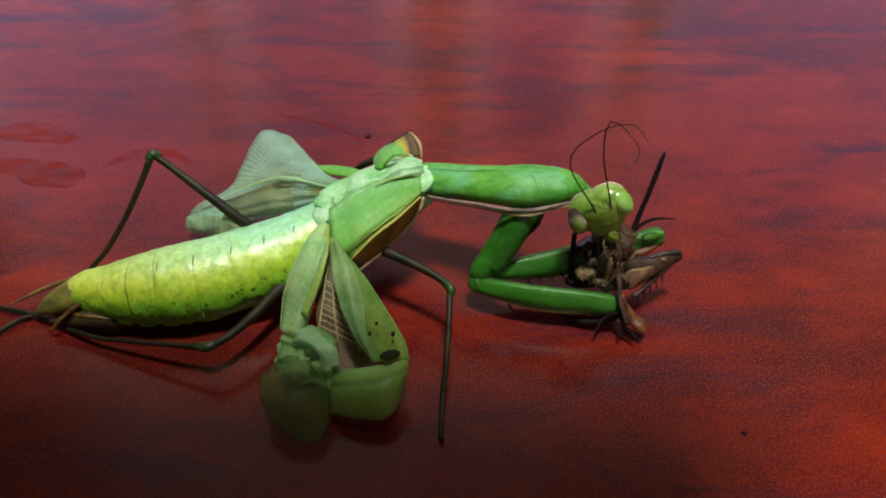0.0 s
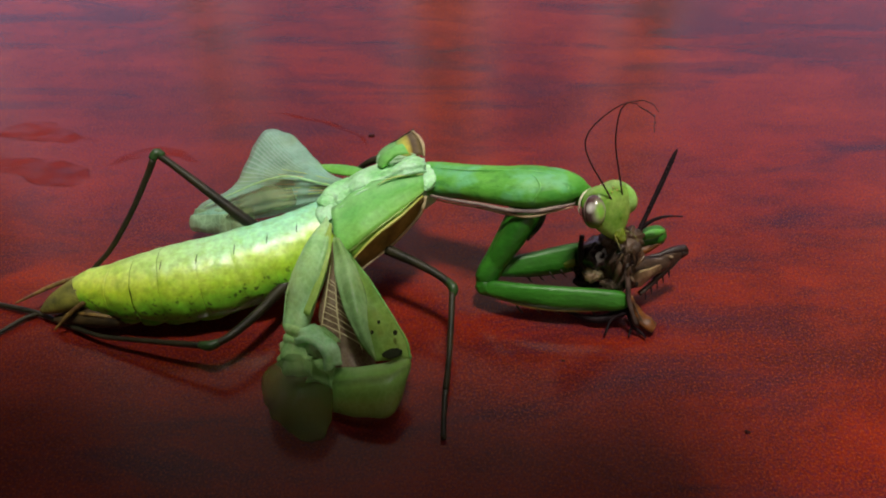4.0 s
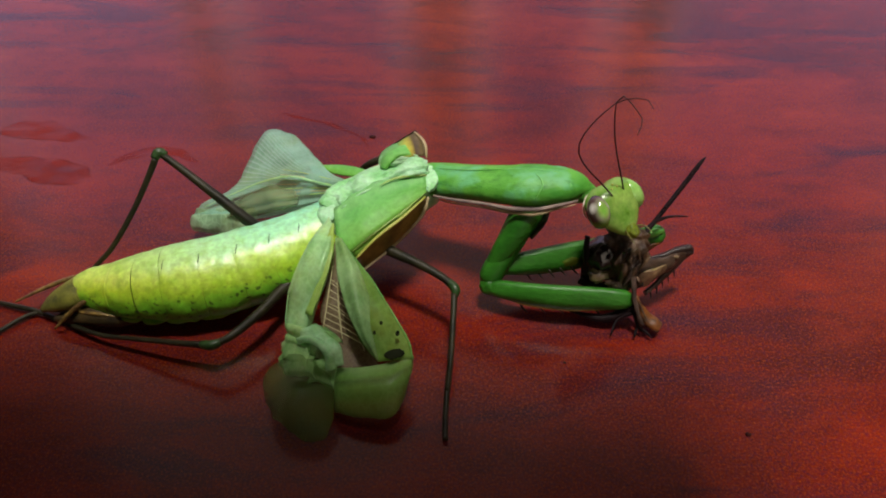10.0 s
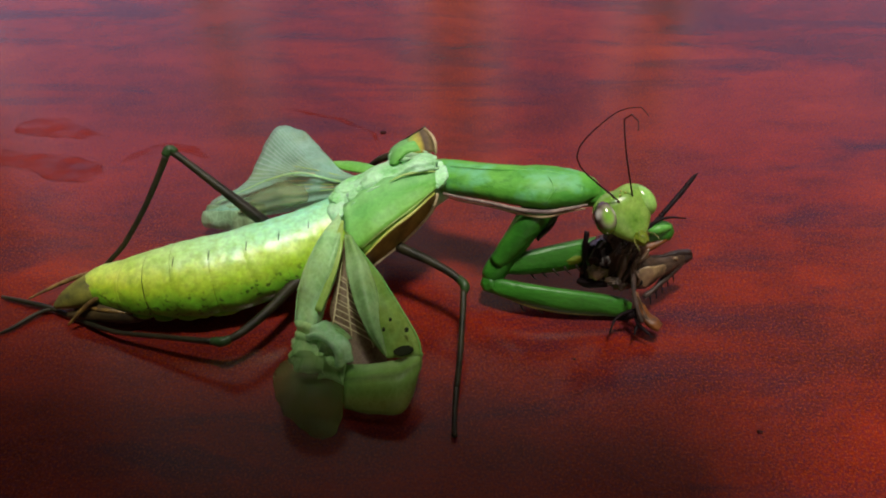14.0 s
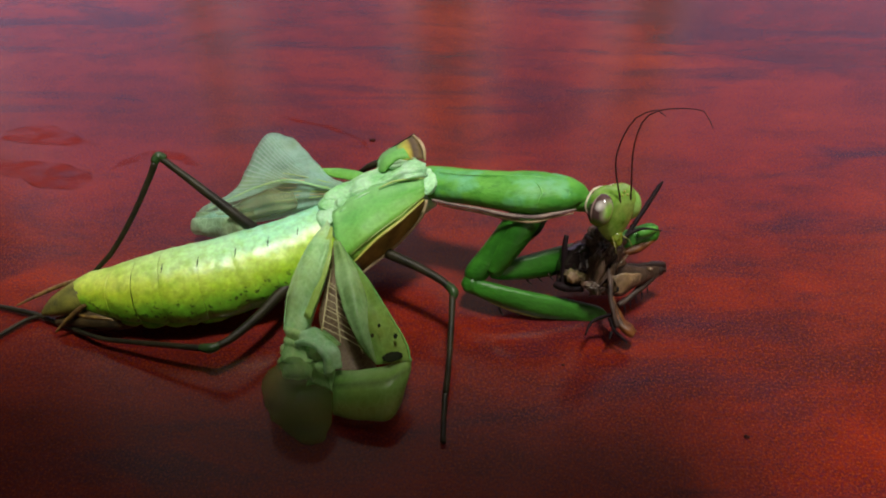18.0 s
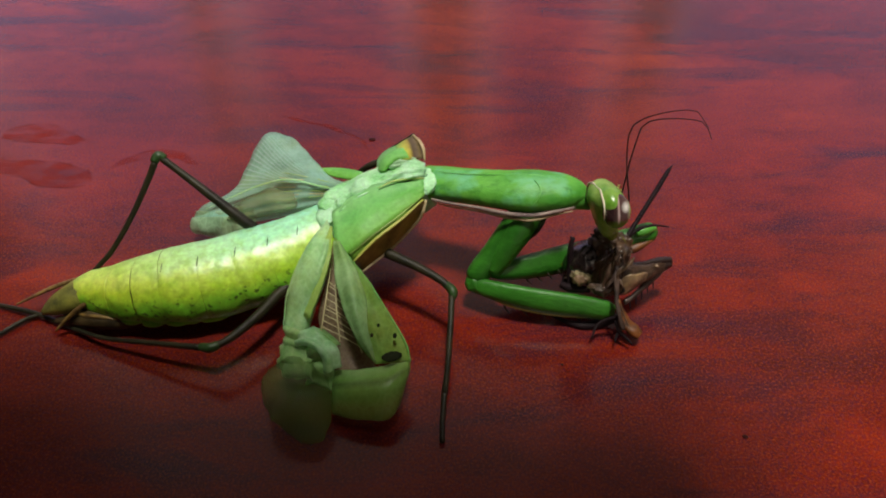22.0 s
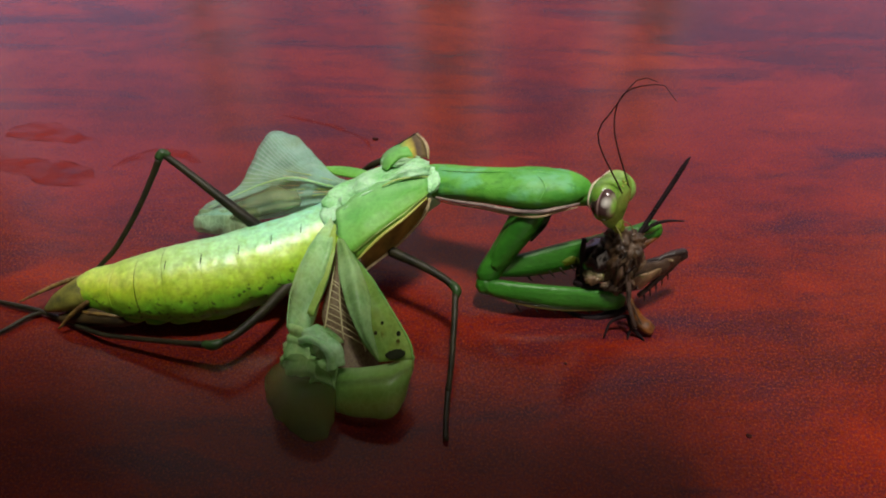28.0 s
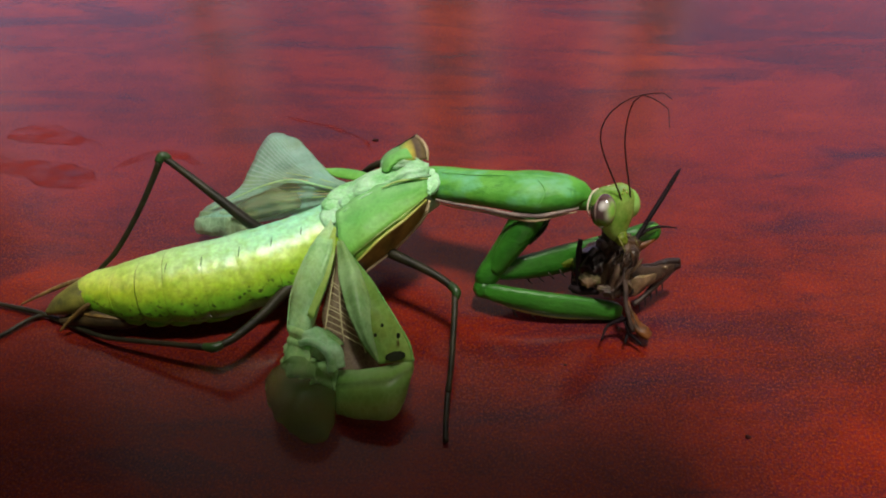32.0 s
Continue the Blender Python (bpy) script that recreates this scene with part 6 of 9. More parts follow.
    walk(prey, [
        (0, pose(0.01763, -0.00810, 0.00497, -8.32, 0.16, -3.69)),
        (1, pose(0.01787, -0.00821, 0.00491, -6.09, 3.35, 0.14)),
        (2, pose(0.01790, -0.00818, 0.00510, -3.97, 0.55, -0.51)),
        (3, pose(0.01811, -0.00817, 0.00499, 2.37, -0.67, 0.36)),
        (6, pose(0.01802, -0.00807, 0.00507, -4.88, 1.37, 0.17)),
        (7, pose(0.01828, -0.00816, 0.00503, 3.86, 0.81, 0.83)),
        (8, pose(0.01786, -0.00796, 0.00521, -5.84, 0.18, -1.19)),
        (9, pose(0.01839, -0.00816, 0.00500, 0.00, -0.00, 0.00)),
        (10, pose(0.01848, -0.00804, 0.00524, 1.65, -0.70, 0.97)),
        (11, pose(0.01836, -0.00805, 0.00514, -0.83, -0.24, -1.33)),
        (12, pose(0.01818, -0.00804, 0.00507, -8.53, -1.12, -2.42)),
        (13, pose(0.01816, -0.00811, 0.00500, -9.05, -0.91, -3.67)),
        (14, pose(0.01730, -0.00829, 0.00474, -13.93, 2.72, -0.58)),
        (17, pose(0.01654, -0.00849, 0.00458, -19.11, 9.03, -0.46)),
        (18, pose(0.01606, -0.00836, 0.00474, -19.85, 8.82, -0.62)),
        (19, pose(0.01593, -0.00804, 0.00513, -27.67, 8.46, 1.45)),
        (20, pose(0.01591, -0.00837, 0.00484, -14.09, 8.93, 1.20)),
        (21, pose(0.01655, -0.00837, 0.00493, -7.48, 6.84, 0.55)),
        (22, pose(0.01679, -0.00830, 0.00488, -9.29, 7.13, 2.02)),
        (23, pose(0.01729, -0.00808, 0.00510, -0.53, 5.77, 4.94)),
        (24, pose(0.01763, -0.00801, 0.00526, 0.49, -0.17, 0.48)),
        (25, pose(0.01761, -0.00782, 0.00541, -0.63, -6.30, -5.86)),
        (28, pose(0.01782, -0.00810, 0.00517, 4.16, 1.84, 2.03)),
        (29, pose(0.01763, -0.00826, 0.00492, -2.41, 3.17, 1.75)),
        (30, pose(0.01762, -0.00830, 0.00488, -2.49, 2.99, 1.71)),
        (31, pose(0.01762, -0.00834, 0.00491, -4.33, 5.39, 2.86)),
        (32, pose(0.01739, -0.00840, 0.00473, -10.26, 6.22, 2.15)),
    ])
    walk(spike, [
        (0, pose(0.00228, 0.00106, 0.00290, 9.72, -19.27, 0.50)),
        (1, pose(0.00215, 0.00112, 0.00298, 6.74, -15.34, 5.64)),
        (2, pose(0.00235, 0.00100, 0.00290, 16.66, -18.81, -1.18)),
        (3, pose(0.00234, 0.00127, 0.00328, -6.53, -4.83, 7.14)),
        (6, pose(0.00243, 0.00117, 0.00312, 10.39, -18.74, 3.48)),
        (7, pose(0.00239, 0.00141, 0.00341, -4.86, -7.92, 9.73)),
        (7.7, pose(0.00239, 0.00141, 0.00341, -4.86, -7.92, 9.73)),
        (8, pose(0.00280, 0.00100, 0.00287, 2.90, 5.89, -5.02)),
        (9, pose(0.00256, 0.00139, 0.00340, 0.00, -0.00, 0.00)),
        (10, pose(0.00280, 0.00144, 0.00347, -0.42, 2.50, -1.13)),
        (11, pose(0.00277, 0.00127, 0.00326, 2.83, 2.23, -3.28)),
        (12, pose(0.00287, 0.00107, 0.00291, 4.24, 10.13, -9.35)),
        (13, pose(0.00257, 0.00109, 0.00294, 3.70, 6.15, -6.56)),
        (14, pose(0.00276, 0.00132, 0.00327, -8.14, 7.87, 1.80)),
        (17, pose(0.00258, 0.00113, 0.00275, 0.63, -2.25, 2.36)),
        (18, pose(0.00247, 0.00120, 0.00288, -2.83, -2.28, 5.01)),
        (19, pose(0.00241, 0.00128, 0.00286, 1.25, -6.29, 3.77)),
        (20, pose(0.00257, 0.00144, 0.00350, -7.21, 0.31, 6.28)),
        (21, pose(0.00210, 0.00115, 0.00298, 11.19, -12.44, -2.29)),
        (22, pose(0.00243, 0.00143, 0.00342, -2.25, -3.23, 4.03)),
        (23, pose(0.00214, 0.00135, 0.00326, 2.71, -6.40, 1.25)),
        (24, pose(0.00248, 0.00126, 0.00325, 2.99, -6.26, 0.94)),
        (25, pose(0.00259, 0.00107, 0.00301, -2.66, -0.18, 5.18)),
        (28, pose(0.00229, 0.00142, 0.00340, -2.46, -1.92, 3.00)),
        (29, pose(0.00237, 0.00114, 0.00309, 14.80, -14.00, -3.65)),
        (30, pose(0.00205, 0.00112, 0.00302, -2.99, -3.18, 3.03)),
        (31, pose(0.00231, 0.00113, 0.00300, 0.70, -5.18, 3.15)),
        (32, pose(0.00234, 0.00122, 0.00306, 3.22, -6.05, 1.38)),
    ])
    walk(antennae[0][0], [
        (0, pose(0.00063, -0.00112, 0.00099, 23.08, -60.51, 131.39)),
        (1, pose(0.00021, -0.00137, 0.00114, -65.93, -65.20, -156.19)),
        (2, pose(0.00021, -0.00137, 0.00114, -70.82, -61.30, -169.01)),
        (3, pose(0.00021, -0.00137, 0.00114, -78.12, -58.06, -166.85)),
        (6, pose(0.00021, -0.00137, 0.00114, -28.77, -57.99, 157.31)),
        (7, pose(0.00021, -0.00137, 0.00114, -54.58, -58.33, -173.44)),
        (8, pose(0.00021, -0.00137, 0.00114, -94.06, -56.82, -161.35)),
        (9, pose(0.00021, -0.00137, 0.00114, -74.06, -58.71, -176.54)),
        (10, pose(0.00021, -0.00137, 0.00114, -81.28, -63.79, -155.66)),
        (11, pose(0.00021, -0.00137, 0.00114, -100.00, -62.75, -123.52)),
        (12, pose(0.00021, -0.00137, 0.00114, -74.46, -65.42, -155.11)),
        (13, pose(0.00021, -0.00137, 0.00114, -69.83, -63.37, -156.17)),
        (14, pose(0.00021, -0.00137, 0.00114, -86.86, -61.67, -136.85)),
        (17, pose(0.00021, -0.00137, 0.00114, -61.16, -57.23, 173.93)),
        (18, pose(0.00021, -0.00137, 0.00114, -65.33, -57.00, 174.11)),
        (19, pose(0.00021, -0.00137, 0.00114, -62.38, -52.53, 167.41)),
        (20, pose(0.00086, -0.00185, 0.00115, -89.75, -62.09, 141.07)),
        (21, pose(0.00089, -0.00191, 0.00101, -100.71, -57.94, 146.87)),
        (22, pose(0.00085, -0.00191, 0.00105, -102.74, -48.17, 145.26)),
        (23, pose(0.00088, -0.00191, 0.00102, -95.32, -48.04, 143.78)),
        (24, pose(0.00084, -0.00191, 0.00105, -98.27, -44.00, 143.32)),
        (25, pose(0.00086, -0.00192, 0.00104, -93.39, -42.01, 142.48)),
        (28, pose(0.00021, -0.00137, 0.00114, -56.37, -43.10, 159.85)),
        (29, pose(0.00021, -0.00137, 0.00114, -64.67, -46.94, 162.38)),
        (30, pose(0.00021, -0.00137, 0.00114, -66.75, -49.28, 164.25)),
        (31, pose(0.00021, -0.00137, 0.00114, -68.88, -54.62, 174.72)),
        (32, pose(0.00021, -0.00137, 0.00114, -73.66, -51.70, -178.70)),
    ])
    walk(antennae[0][1], [
        (0, pose(0.00028, -0.00072, 0.00193, 21.20, -61.50, 135.12)),
        (1, pose(-0.00020, -0.00155, 0.00212, -66.71, -63.34, -153.77)),
        (2, pose(-0.00029, -0.00146, 0.00208, -70.96, -59.74, -167.52)),
        (3, pose(-0.00034, -0.00149, 0.00205, -77.86, -56.58, -165.90)),
        (6, pose(-0.00031, -0.00115, 0.00205, -30.42, -57.10, 160.99)),
        (7, pose(-0.00035, -0.00143, 0.00206, -55.29, -56.76, -171.03)),
        (8, pose(-0.00034, -0.00155, 0.00204, -93.22, -55.36, -161.15)),
        (9, pose(-0.00034, -0.00140, 0.00206, -73.87, -56.80, -175.11)),
        (10, pose(-0.00022, -0.00156, 0.00211, -80.69, -61.31, -154.43)),
        (11, pose(-0.00006, -0.00178, 0.00210, -98.46, -60.79, -123.83)),
        (12, pose(-0.00019, -0.00155, 0.00212, -74.58, -63.58, -153.54)),
        (13, pose(-0.00023, -0.00156, 0.00210, -70.13, -61.61, -154.41)),
        (14, pose(-0.00016, -0.00171, 0.00209, -85.83, -59.08, -136.09)),
        (17, pose(-0.00036, -0.00130, 0.00205, -61.60, -55.85, 175.89)),
        (18, pose(-0.00037, -0.00130, 0.00204, -65.61, -55.83, 175.66)),
        (19, pose(-0.00042, -0.00122, 0.00199, -62.64, -51.76, 168.70)),
        (20, pose(0.00047, -0.00153, 0.00211, -89.53, -60.85, 141.85)),
        (21, pose(0.00042, -0.00159, 0.00193, -100.32, -56.98, 147.22)),
        (22, pose(0.00027, -0.00149, 0.00186, -102.31, -47.29, 145.50)),
        (23, pose(0.00029, -0.00148, 0.00182, -94.88, -46.97, 144.18)),
        (24, pose(0.00023, -0.00144, 0.00181, -97.90, -43.15, 143.63)),
        (25, pose(0.00022, -0.00142, 0.00176, -92.89, -40.90, 142.86)),
        (28, pose(-0.00052, -0.00109, 0.00188, -56.37, -42.22, 161.09)),
        (29, pose(-0.00049, -0.00114, 0.00193, -64.66, -46.00, 163.50)),
        (30, pose(-0.00046, -0.00117, 0.00196, -66.65, -48.04, 165.50)),
        (31, pose(-0.00041, -0.00131, 0.00202, -69.00, -53.41, 176.09)),
        (32, pose(-0.00045, -0.00138, 0.00199, -73.44, -50.20, -177.51)),
    ])
    walk(antennae[0][2], [
        (0, pose(-0.00008, -0.00036, 0.00287, 20.70, -62.09, 136.23)),
        (1, pose(-0.00063, -0.00176, 0.00308, -67.42, -62.82, -152.44)),
        (2, pose(-0.00082, -0.00158, 0.00301, -71.40, -58.79, -166.09)),
        (3, pose(-0.00091, -0.00164, 0.00295, -78.05, -55.66, -164.82)),
        (6, pose(-0.00086, -0.00096, 0.00296, -31.17, -57.03, 162.50)),
        (7, pose(-0.00093, -0.00152, 0.00296, -55.97, -55.91, -169.20)),
        (8, pose(-0.00092, -0.00175, 0.00293, -93.04, -54.35, -160.53)),
        (9, pose(-0.00093, -0.00145, 0.00296, -74.20, -56.20, -174.11)),
        (10, pose(-0.00068, -0.00178, 0.00305, -80.97, -60.54, -153.48)),
        (11, pose(-0.00035, -0.00221, 0.00304, -97.97, -59.52, -123.47)),
        (12, pose(-0.00062, -0.00177, 0.00308, -75.07, -62.46, -152.06)),
        (13, pose(-0.00069, -0.00178, 0.00305, -70.68, -60.58, -152.87)),
        (14, pose(-0.00056, -0.00210, 0.00301, -85.95, -58.29, -135.33)),
        (17, pose(-0.00097, -0.00126, 0.00294, -62.09, -55.80, 176.72)),
        (18, pose(-0.00097, -0.00126, 0.00293, -66.46, -56.77, 176.02)),
        (19, pose(-0.00108, -0.00109, 0.00284, -63.17, -51.89, 169.47)),
        (20, pose(0.00006, -0.00121, 0.00304, -90.83, -61.22, 143.02)),
        (21, pose(-0.00007, -0.00128, 0.00283, -101.16, -56.88, 148.22)),
        (22, pose(-0.00034, -0.00108, 0.00264, -102.72, -47.09, 146.15)),
        (23, pose(-0.00029, -0.00105, 0.00261, -95.23, -46.76, 144.82)),
        (24, pose(-0.00040, -0.00097, 0.00253, -98.00, -42.74, 144.15)),
        (25, pose(-0.00042, -0.00093, 0.00246, -92.92, -40.45, 143.39)),
        (28, pose(-0.00128, -0.00084, 0.00260, -56.57, -42.04, 161.89)),
        (29, pose(-0.00120, -0.00093, 0.00270, -64.91, -45.74, 164.31)),
        (30, pose(-0.00116, -0.00099, 0.00276, -66.90, -47.68, 166.37)),
        (31, pose(-0.00105, -0.00126, 0.00288, -69.39, -53.05, 177.05)),
        (32, pose(-0.00114, -0.00141, 0.00281, -73.66, -49.70, -176.65)),
    ])
    walk(antennae[0][3], [
        (0, pose(-0.00044, -0.00001, 0.00382, 21.81, -62.28, 134.41)),
        (1, pose(-0.00107, -0.00199, 0.00403, -68.24, -63.71, -152.10)),
        (2, pose(-0.00136, -0.00171, 0.00393, -72.28, -59.42, -165.47)),
        (3, pose(-0.00150, -0.00180, 0.00384, -78.95, -56.21, -164.13)),
        (6, pose(-0.00142, -0.00078, 0.00386, -31.04, -57.91, 161.65)),
        (7, pose(-0.00152, -0.00163, 0.00385, -56.44, -56.72, -169.16)),
        (8, pose(-0.00151, -0.00196, 0.00380, -94.06, -54.71, -159.62)),
        (9, pose(-0.00152, -0.00151, 0.00385, -75.19, -57.05, -173.55)),
        (10, pose(-0.00116, -0.00202, 0.00399, -82.29, -61.63, -152.77)),
        (11, pose(-0.00065, -0.00267, 0.00396, -99.26, -60.03, -122.42)),
        (12, pose(-0.00106, -0.00200, 0.00404, -76.07, -63.16, -151.39)),
        (13, pose(-0.00116, -0.00202, 0.00398, -71.51, -61.34, -152.41)),
        (14, pose(-0.00096, -0.00249, 0.00392, -86.96, -58.85, -134.55)),
        (17, pose(-0.00157, -0.00123, 0.00382, -62.97, -57.05, 176.84)),
        (18, pose(-0.00156, -0.00122, 0.00383, -68.44, -60.87, 174.81)),
        (19, pose(-0.00173, -0.00097, 0.00368, -64.07, -53.09, 169.63)),
        (20, pose(-0.00036, -0.00090, 0.00399, -94.56, -63.60, 145.11)),
        (21, pose(-0.00056, -0.00096, 0.00373, -103.18, -57.76, 149.68)),
        (22, pose(-0.00096, -0.00067, 0.00344, -104.12, -47.71, 147.27)),
        (23, pose(-0.00091, -0.00062, 0.00339, -96.37, -47.34, 145.74)),
        (24, pose(-0.00104, -0.00051, 0.00327, -98.77, -42.94, 144.97)),
        (25, pose(-0.00108, -0.00044, 0.00316, -93.41, -40.53, 144.04)),
        (28, pose(-0.00203, -0.00059, 0.00332, -57.01, -42.62, 162.16)),
        (29, pose(-0.00192, -0.00073, 0.00347, -65.47, -46.25, 164.76)),
        (30, pose(-0.00186, -0.00082, 0.00355, -67.59, -48.34, 166.80)),
        (31, pose(-0.00169, -0.00123, 0.00374, -70.06, -53.39, 177.71)),
        (32, pose(-0.00183, -0.00145, 0.00363, -74.15, -49.92, -176.10)),
    ])
    walk(antennae[0][4], [
        (0, pose(-0.00079, 0.00035, 0.00477, 24.85, -61.89, 128.97)),
        (1, pose(-0.00149, -0.00221, 0.00500, -69.31, -66.39, -152.94)),
        (2, pose(-0.00189, -0.00185, 0.00486, -73.77, -61.51, -165.40)),
        (3, pose(-0.00207, -0.00196, 0.00473, -80.71, -58.12, -163.58)),
        (6, pose(-0.00196, -0.00060, 0.00477, -29.28, -60.30, 156.81)),
        (7, pose(-0.00210, -0.00175, 0.00474, -56.81, -59.11, -170.72)),
        (8, pose(-0.00209, -0.00218, 0.00468, -96.41, -56.29, -158.22)),
        (9, pose(-0.00211, -0.00158, 0.00476, -77.56, -60.22, -173.35)),
        (10, pose(-0.00161, -0.00225, 0.00493, -85.95, -65.74, -151.82)),
        (11, pose(-0.00094, -0.00312, 0.00489, -102.62, -62.15, -120.35)),
        (12, pose(-0.00149, -0.00223, 0.00499, -77.88, -65.56, -151.17)),
        (13, pose(-0.00161, -0.00226, 0.00493, -73.09, -64.29, -152.83)),
        (14, pose(-0.00135, -0.00289, 0.00484, -89.23, -60.95, -133.56)),
        (17, pose(-0.00215, -0.00119, 0.00473, -64.21, -60.14, 175.64)),
        (18, pose(-0.00208, -0.00117, 0.00477, -71.88, -68.88, 171.73)),
        (19, pose(-0.00236, -0.00085, 0.00454, -65.80, -56.30, 168.81)),
        (20, pose(-0.00075, -0.00062, 0.00495, -102.97, -68.44, 149.86)),
        (21, pose(-0.00106, -0.00067, 0.00464, -108.07, -60.15, 152.85)),
        (22, pose(-0.00155, -0.00028, 0.00422, -107.63, -49.77, 149.48)),
        (23, pose(-0.00150, -0.00021, 0.00419, -98.72, -48.98, 147.12)),
        (24, pose(-0.00169, -0.00006, 0.00400, -100.07, -43.72, 145.90)),
        (25, pose(-0.00174, 0.00004, 0.00386, -94.45, -41.18, 144.83)),
        (28, pose(-0.00279, -0.00035, 0.00405, -57.93, -44.43, 161.70)),
        (29, pose(-0.00264, -0.00053, 0.00425, -66.45, -47.67, 164.81)),
        (30, pose(-0.00256, -0.00066, 0.00435, -69.09, -50.61, 166.70)),
        (31, pose(-0.00233, -0.00121, 0.00460, -71.09, -54.53, 178.09)),
        (32, pose(-0.00252, -0.00150, 0.00445, -75.33, -51.10, -175.56)),
    ])
    walk(antennae[0][5], [
        (0, pose(-0.00111, 0.00074, 0.00572, 32.37, -59.29, 113.82)),
        (1, pose(-0.00187, -0.00241, 0.00598, -70.80, -74.64, -157.71)),
        (2, pose(-0.00239, -0.00198, 0.00580, -76.98, -66.68, -165.99)),
        (3, pose(-0.00262, -0.00212, 0.00565, -84.89, -62.91, -162.75)),
        (6, pose(-0.00245, -0.00039, 0.00570, -23.46, -64.52, 144.39)),
        (7, pose(-0.00264, -0.00183, 0.00567, -56.38, -65.08, -176.36)),
        (8, pose(-0.00265, -0.00240, 0.00557, -102.27, -60.27, -155.02)),
        (9, pose(-0.00264, -0.00164, 0.00569, -82.54, -66.64, -173.09)),
        (10, pose(-0.00200, -0.00246, 0.00591, -99.55, -75.95, -145.40)),
        (11, pose(-0.00119, -0.00355, 0.00584, -112.98, -67.69, -113.66)),
        (12, pose(-0.00187, -0.00245, 0.00597, -82.26, -71.66, -151.07)),
        (13, pose(-0.00203, -0.00247, 0.00590, -76.00, -70.68, -154.51)),
        (14, pose(-0.00171, -0.00327, 0.00578, -95.55, -66.49, -130.84)),
        (17, pose(-0.00269, -0.00115, 0.00566, -66.42, -68.57, 170.76)),
        (18, pose(-0.00246, -0.00112, 0.00577, -75.76, -77.61, 168.32)),
        (19, pose(-0.00295, -0.00074, 0.00544, -69.20, -63.59, 165.96)),
        (20, pose(-0.00108, -0.00043, 0.00595, -112.81, -71.98, 156.68)),
        (21, pose(-0.00154, -0.00043, 0.00557, -114.54, -62.81, 157.22)),
        (22, pose(-0.00215, 0.00008, 0.00506, -113.88, -53.15, 153.37)),
        (23, pose(-0.00209, 0.00017, 0.00500, -105.02, -53.34, 150.49)),
        (24, pose(-0.00233, 0.00038, 0.00474, -103.50, -46.09, 147.92)),
        (25, pose(-0.00241, 0.00050, 0.00456, -96.36, -42.66, 145.94)),
        (28, pose(-0.00352, -0.00011, 0.00480, -59.46, -48.05, 160.03)),
        (29, pose(-0.00334, -0.00034, 0.00504, -68.78, -51.67, 164.02)),
        (30, pose(-0.00322, -0.00050, 0.00518, -71.80, -55.15, 165.84)),
        (31, pose(-0.00295, -0.00118, 0.00548, -72.76, -56.82, 178.14)),
        (32, pose(-0.00320, -0.00155, 0.00529, -77.29, -53.56, -175.29)),
    ])
    walk(antennae[0][6], [
        (0, pose(-0.00133, 0.00125, 0.00665, 41.41, -49.43, 83.49)),
        (1, pose(-0.00213, -0.00251, 0.00702, 84.35, -83.15, 29.53)),
        (2, pose(-0.00280, -0.00208, 0.00679, -84.99, -76.81, -165.75)),
        (3, pose(-0.00309, -0.00227, 0.00660, -99.46, -74.08, -156.53)),
        (6, pose(-0.00283, -0.00012, 0.00667, 5.97, -70.38, 96.98)),
        (7, pose(-0.00310, -0.00186, 0.00664, -41.18, -78.92, 155.22)),
        (8, pose(-0.00313, -0.00262, 0.00650, -120.82, -68.63, -142.95)),
        (9, pose(-0.00306, -0.00169, 0.00668, -106.22, -80.98, -160.68)),
        (10, pose(-0.00222, -0.00261, 0.00695, 124.67, -79.17, -25.63)),
        (11, pose(-0.00136, -0.00393, 0.00684, -171.19, -76.53, -65.76)),
        (12, pose(-0.00217, -0.00261, 0.00699, -116.08, -85.74, -127.96)),
        (13, pose(-0.00235, -0.00263, 0.00691, -98.20, -87.41, -144.85)),
        (14, pose(-0.00199, -0.00359, 0.00677, -132.83, -79.17, -103.34)),
        (17, pose(-0.00307, -0.00109, 0.00666, -62.81, -81.72, 155.57)),
        (18, pose(-0.00269, -0.00107, 0.00682, -80.66, -84.09, 167.70)),
        (19, pose(-0.00341, -0.00062, 0.00640, -74.23, -74.92, 160.98)),
        (20, pose(-0.00139, -0.00029, 0.00698, -140.07, -77.14, 178.13)),
        (21, pose(-0.00199, -0.00024, 0.00653, -116.79, -63.02, 159.21)),
        (22, pose(-0.00273, 0.00036, 0.00591, -117.46, -54.44, 155.95)),
        (23, pose(-0.00265, 0.00048, 0.00586, -112.34, -57.29, 154.89)),
        (24, pose(-0.00296, 0.00077, 0.00552, -109.00, -49.64, 151.04)),
        (25, pose(-0.00307, 0.00094, 0.00529, -101.41, -46.66, 148.43)),
        (28, pose(-0.00419, 0.00014, 0.00560, -63.19, -58.27, 154.36)),
        (29, pose(-0.00398, -0.00016, 0.00588, -73.51, -59.84, 161.99)),
        (30, pose(-0.00382, -0.00035, 0.00607, -79.55, -66.78, 164.05)),
        (31, pose(-0.00354, -0.00117, 0.00638, -77.00, -62.95, 177.63)),
        (32, pose(-0.00383, -0.00160, 0.00616, -81.77, -59.15, -174.96)),
    ])
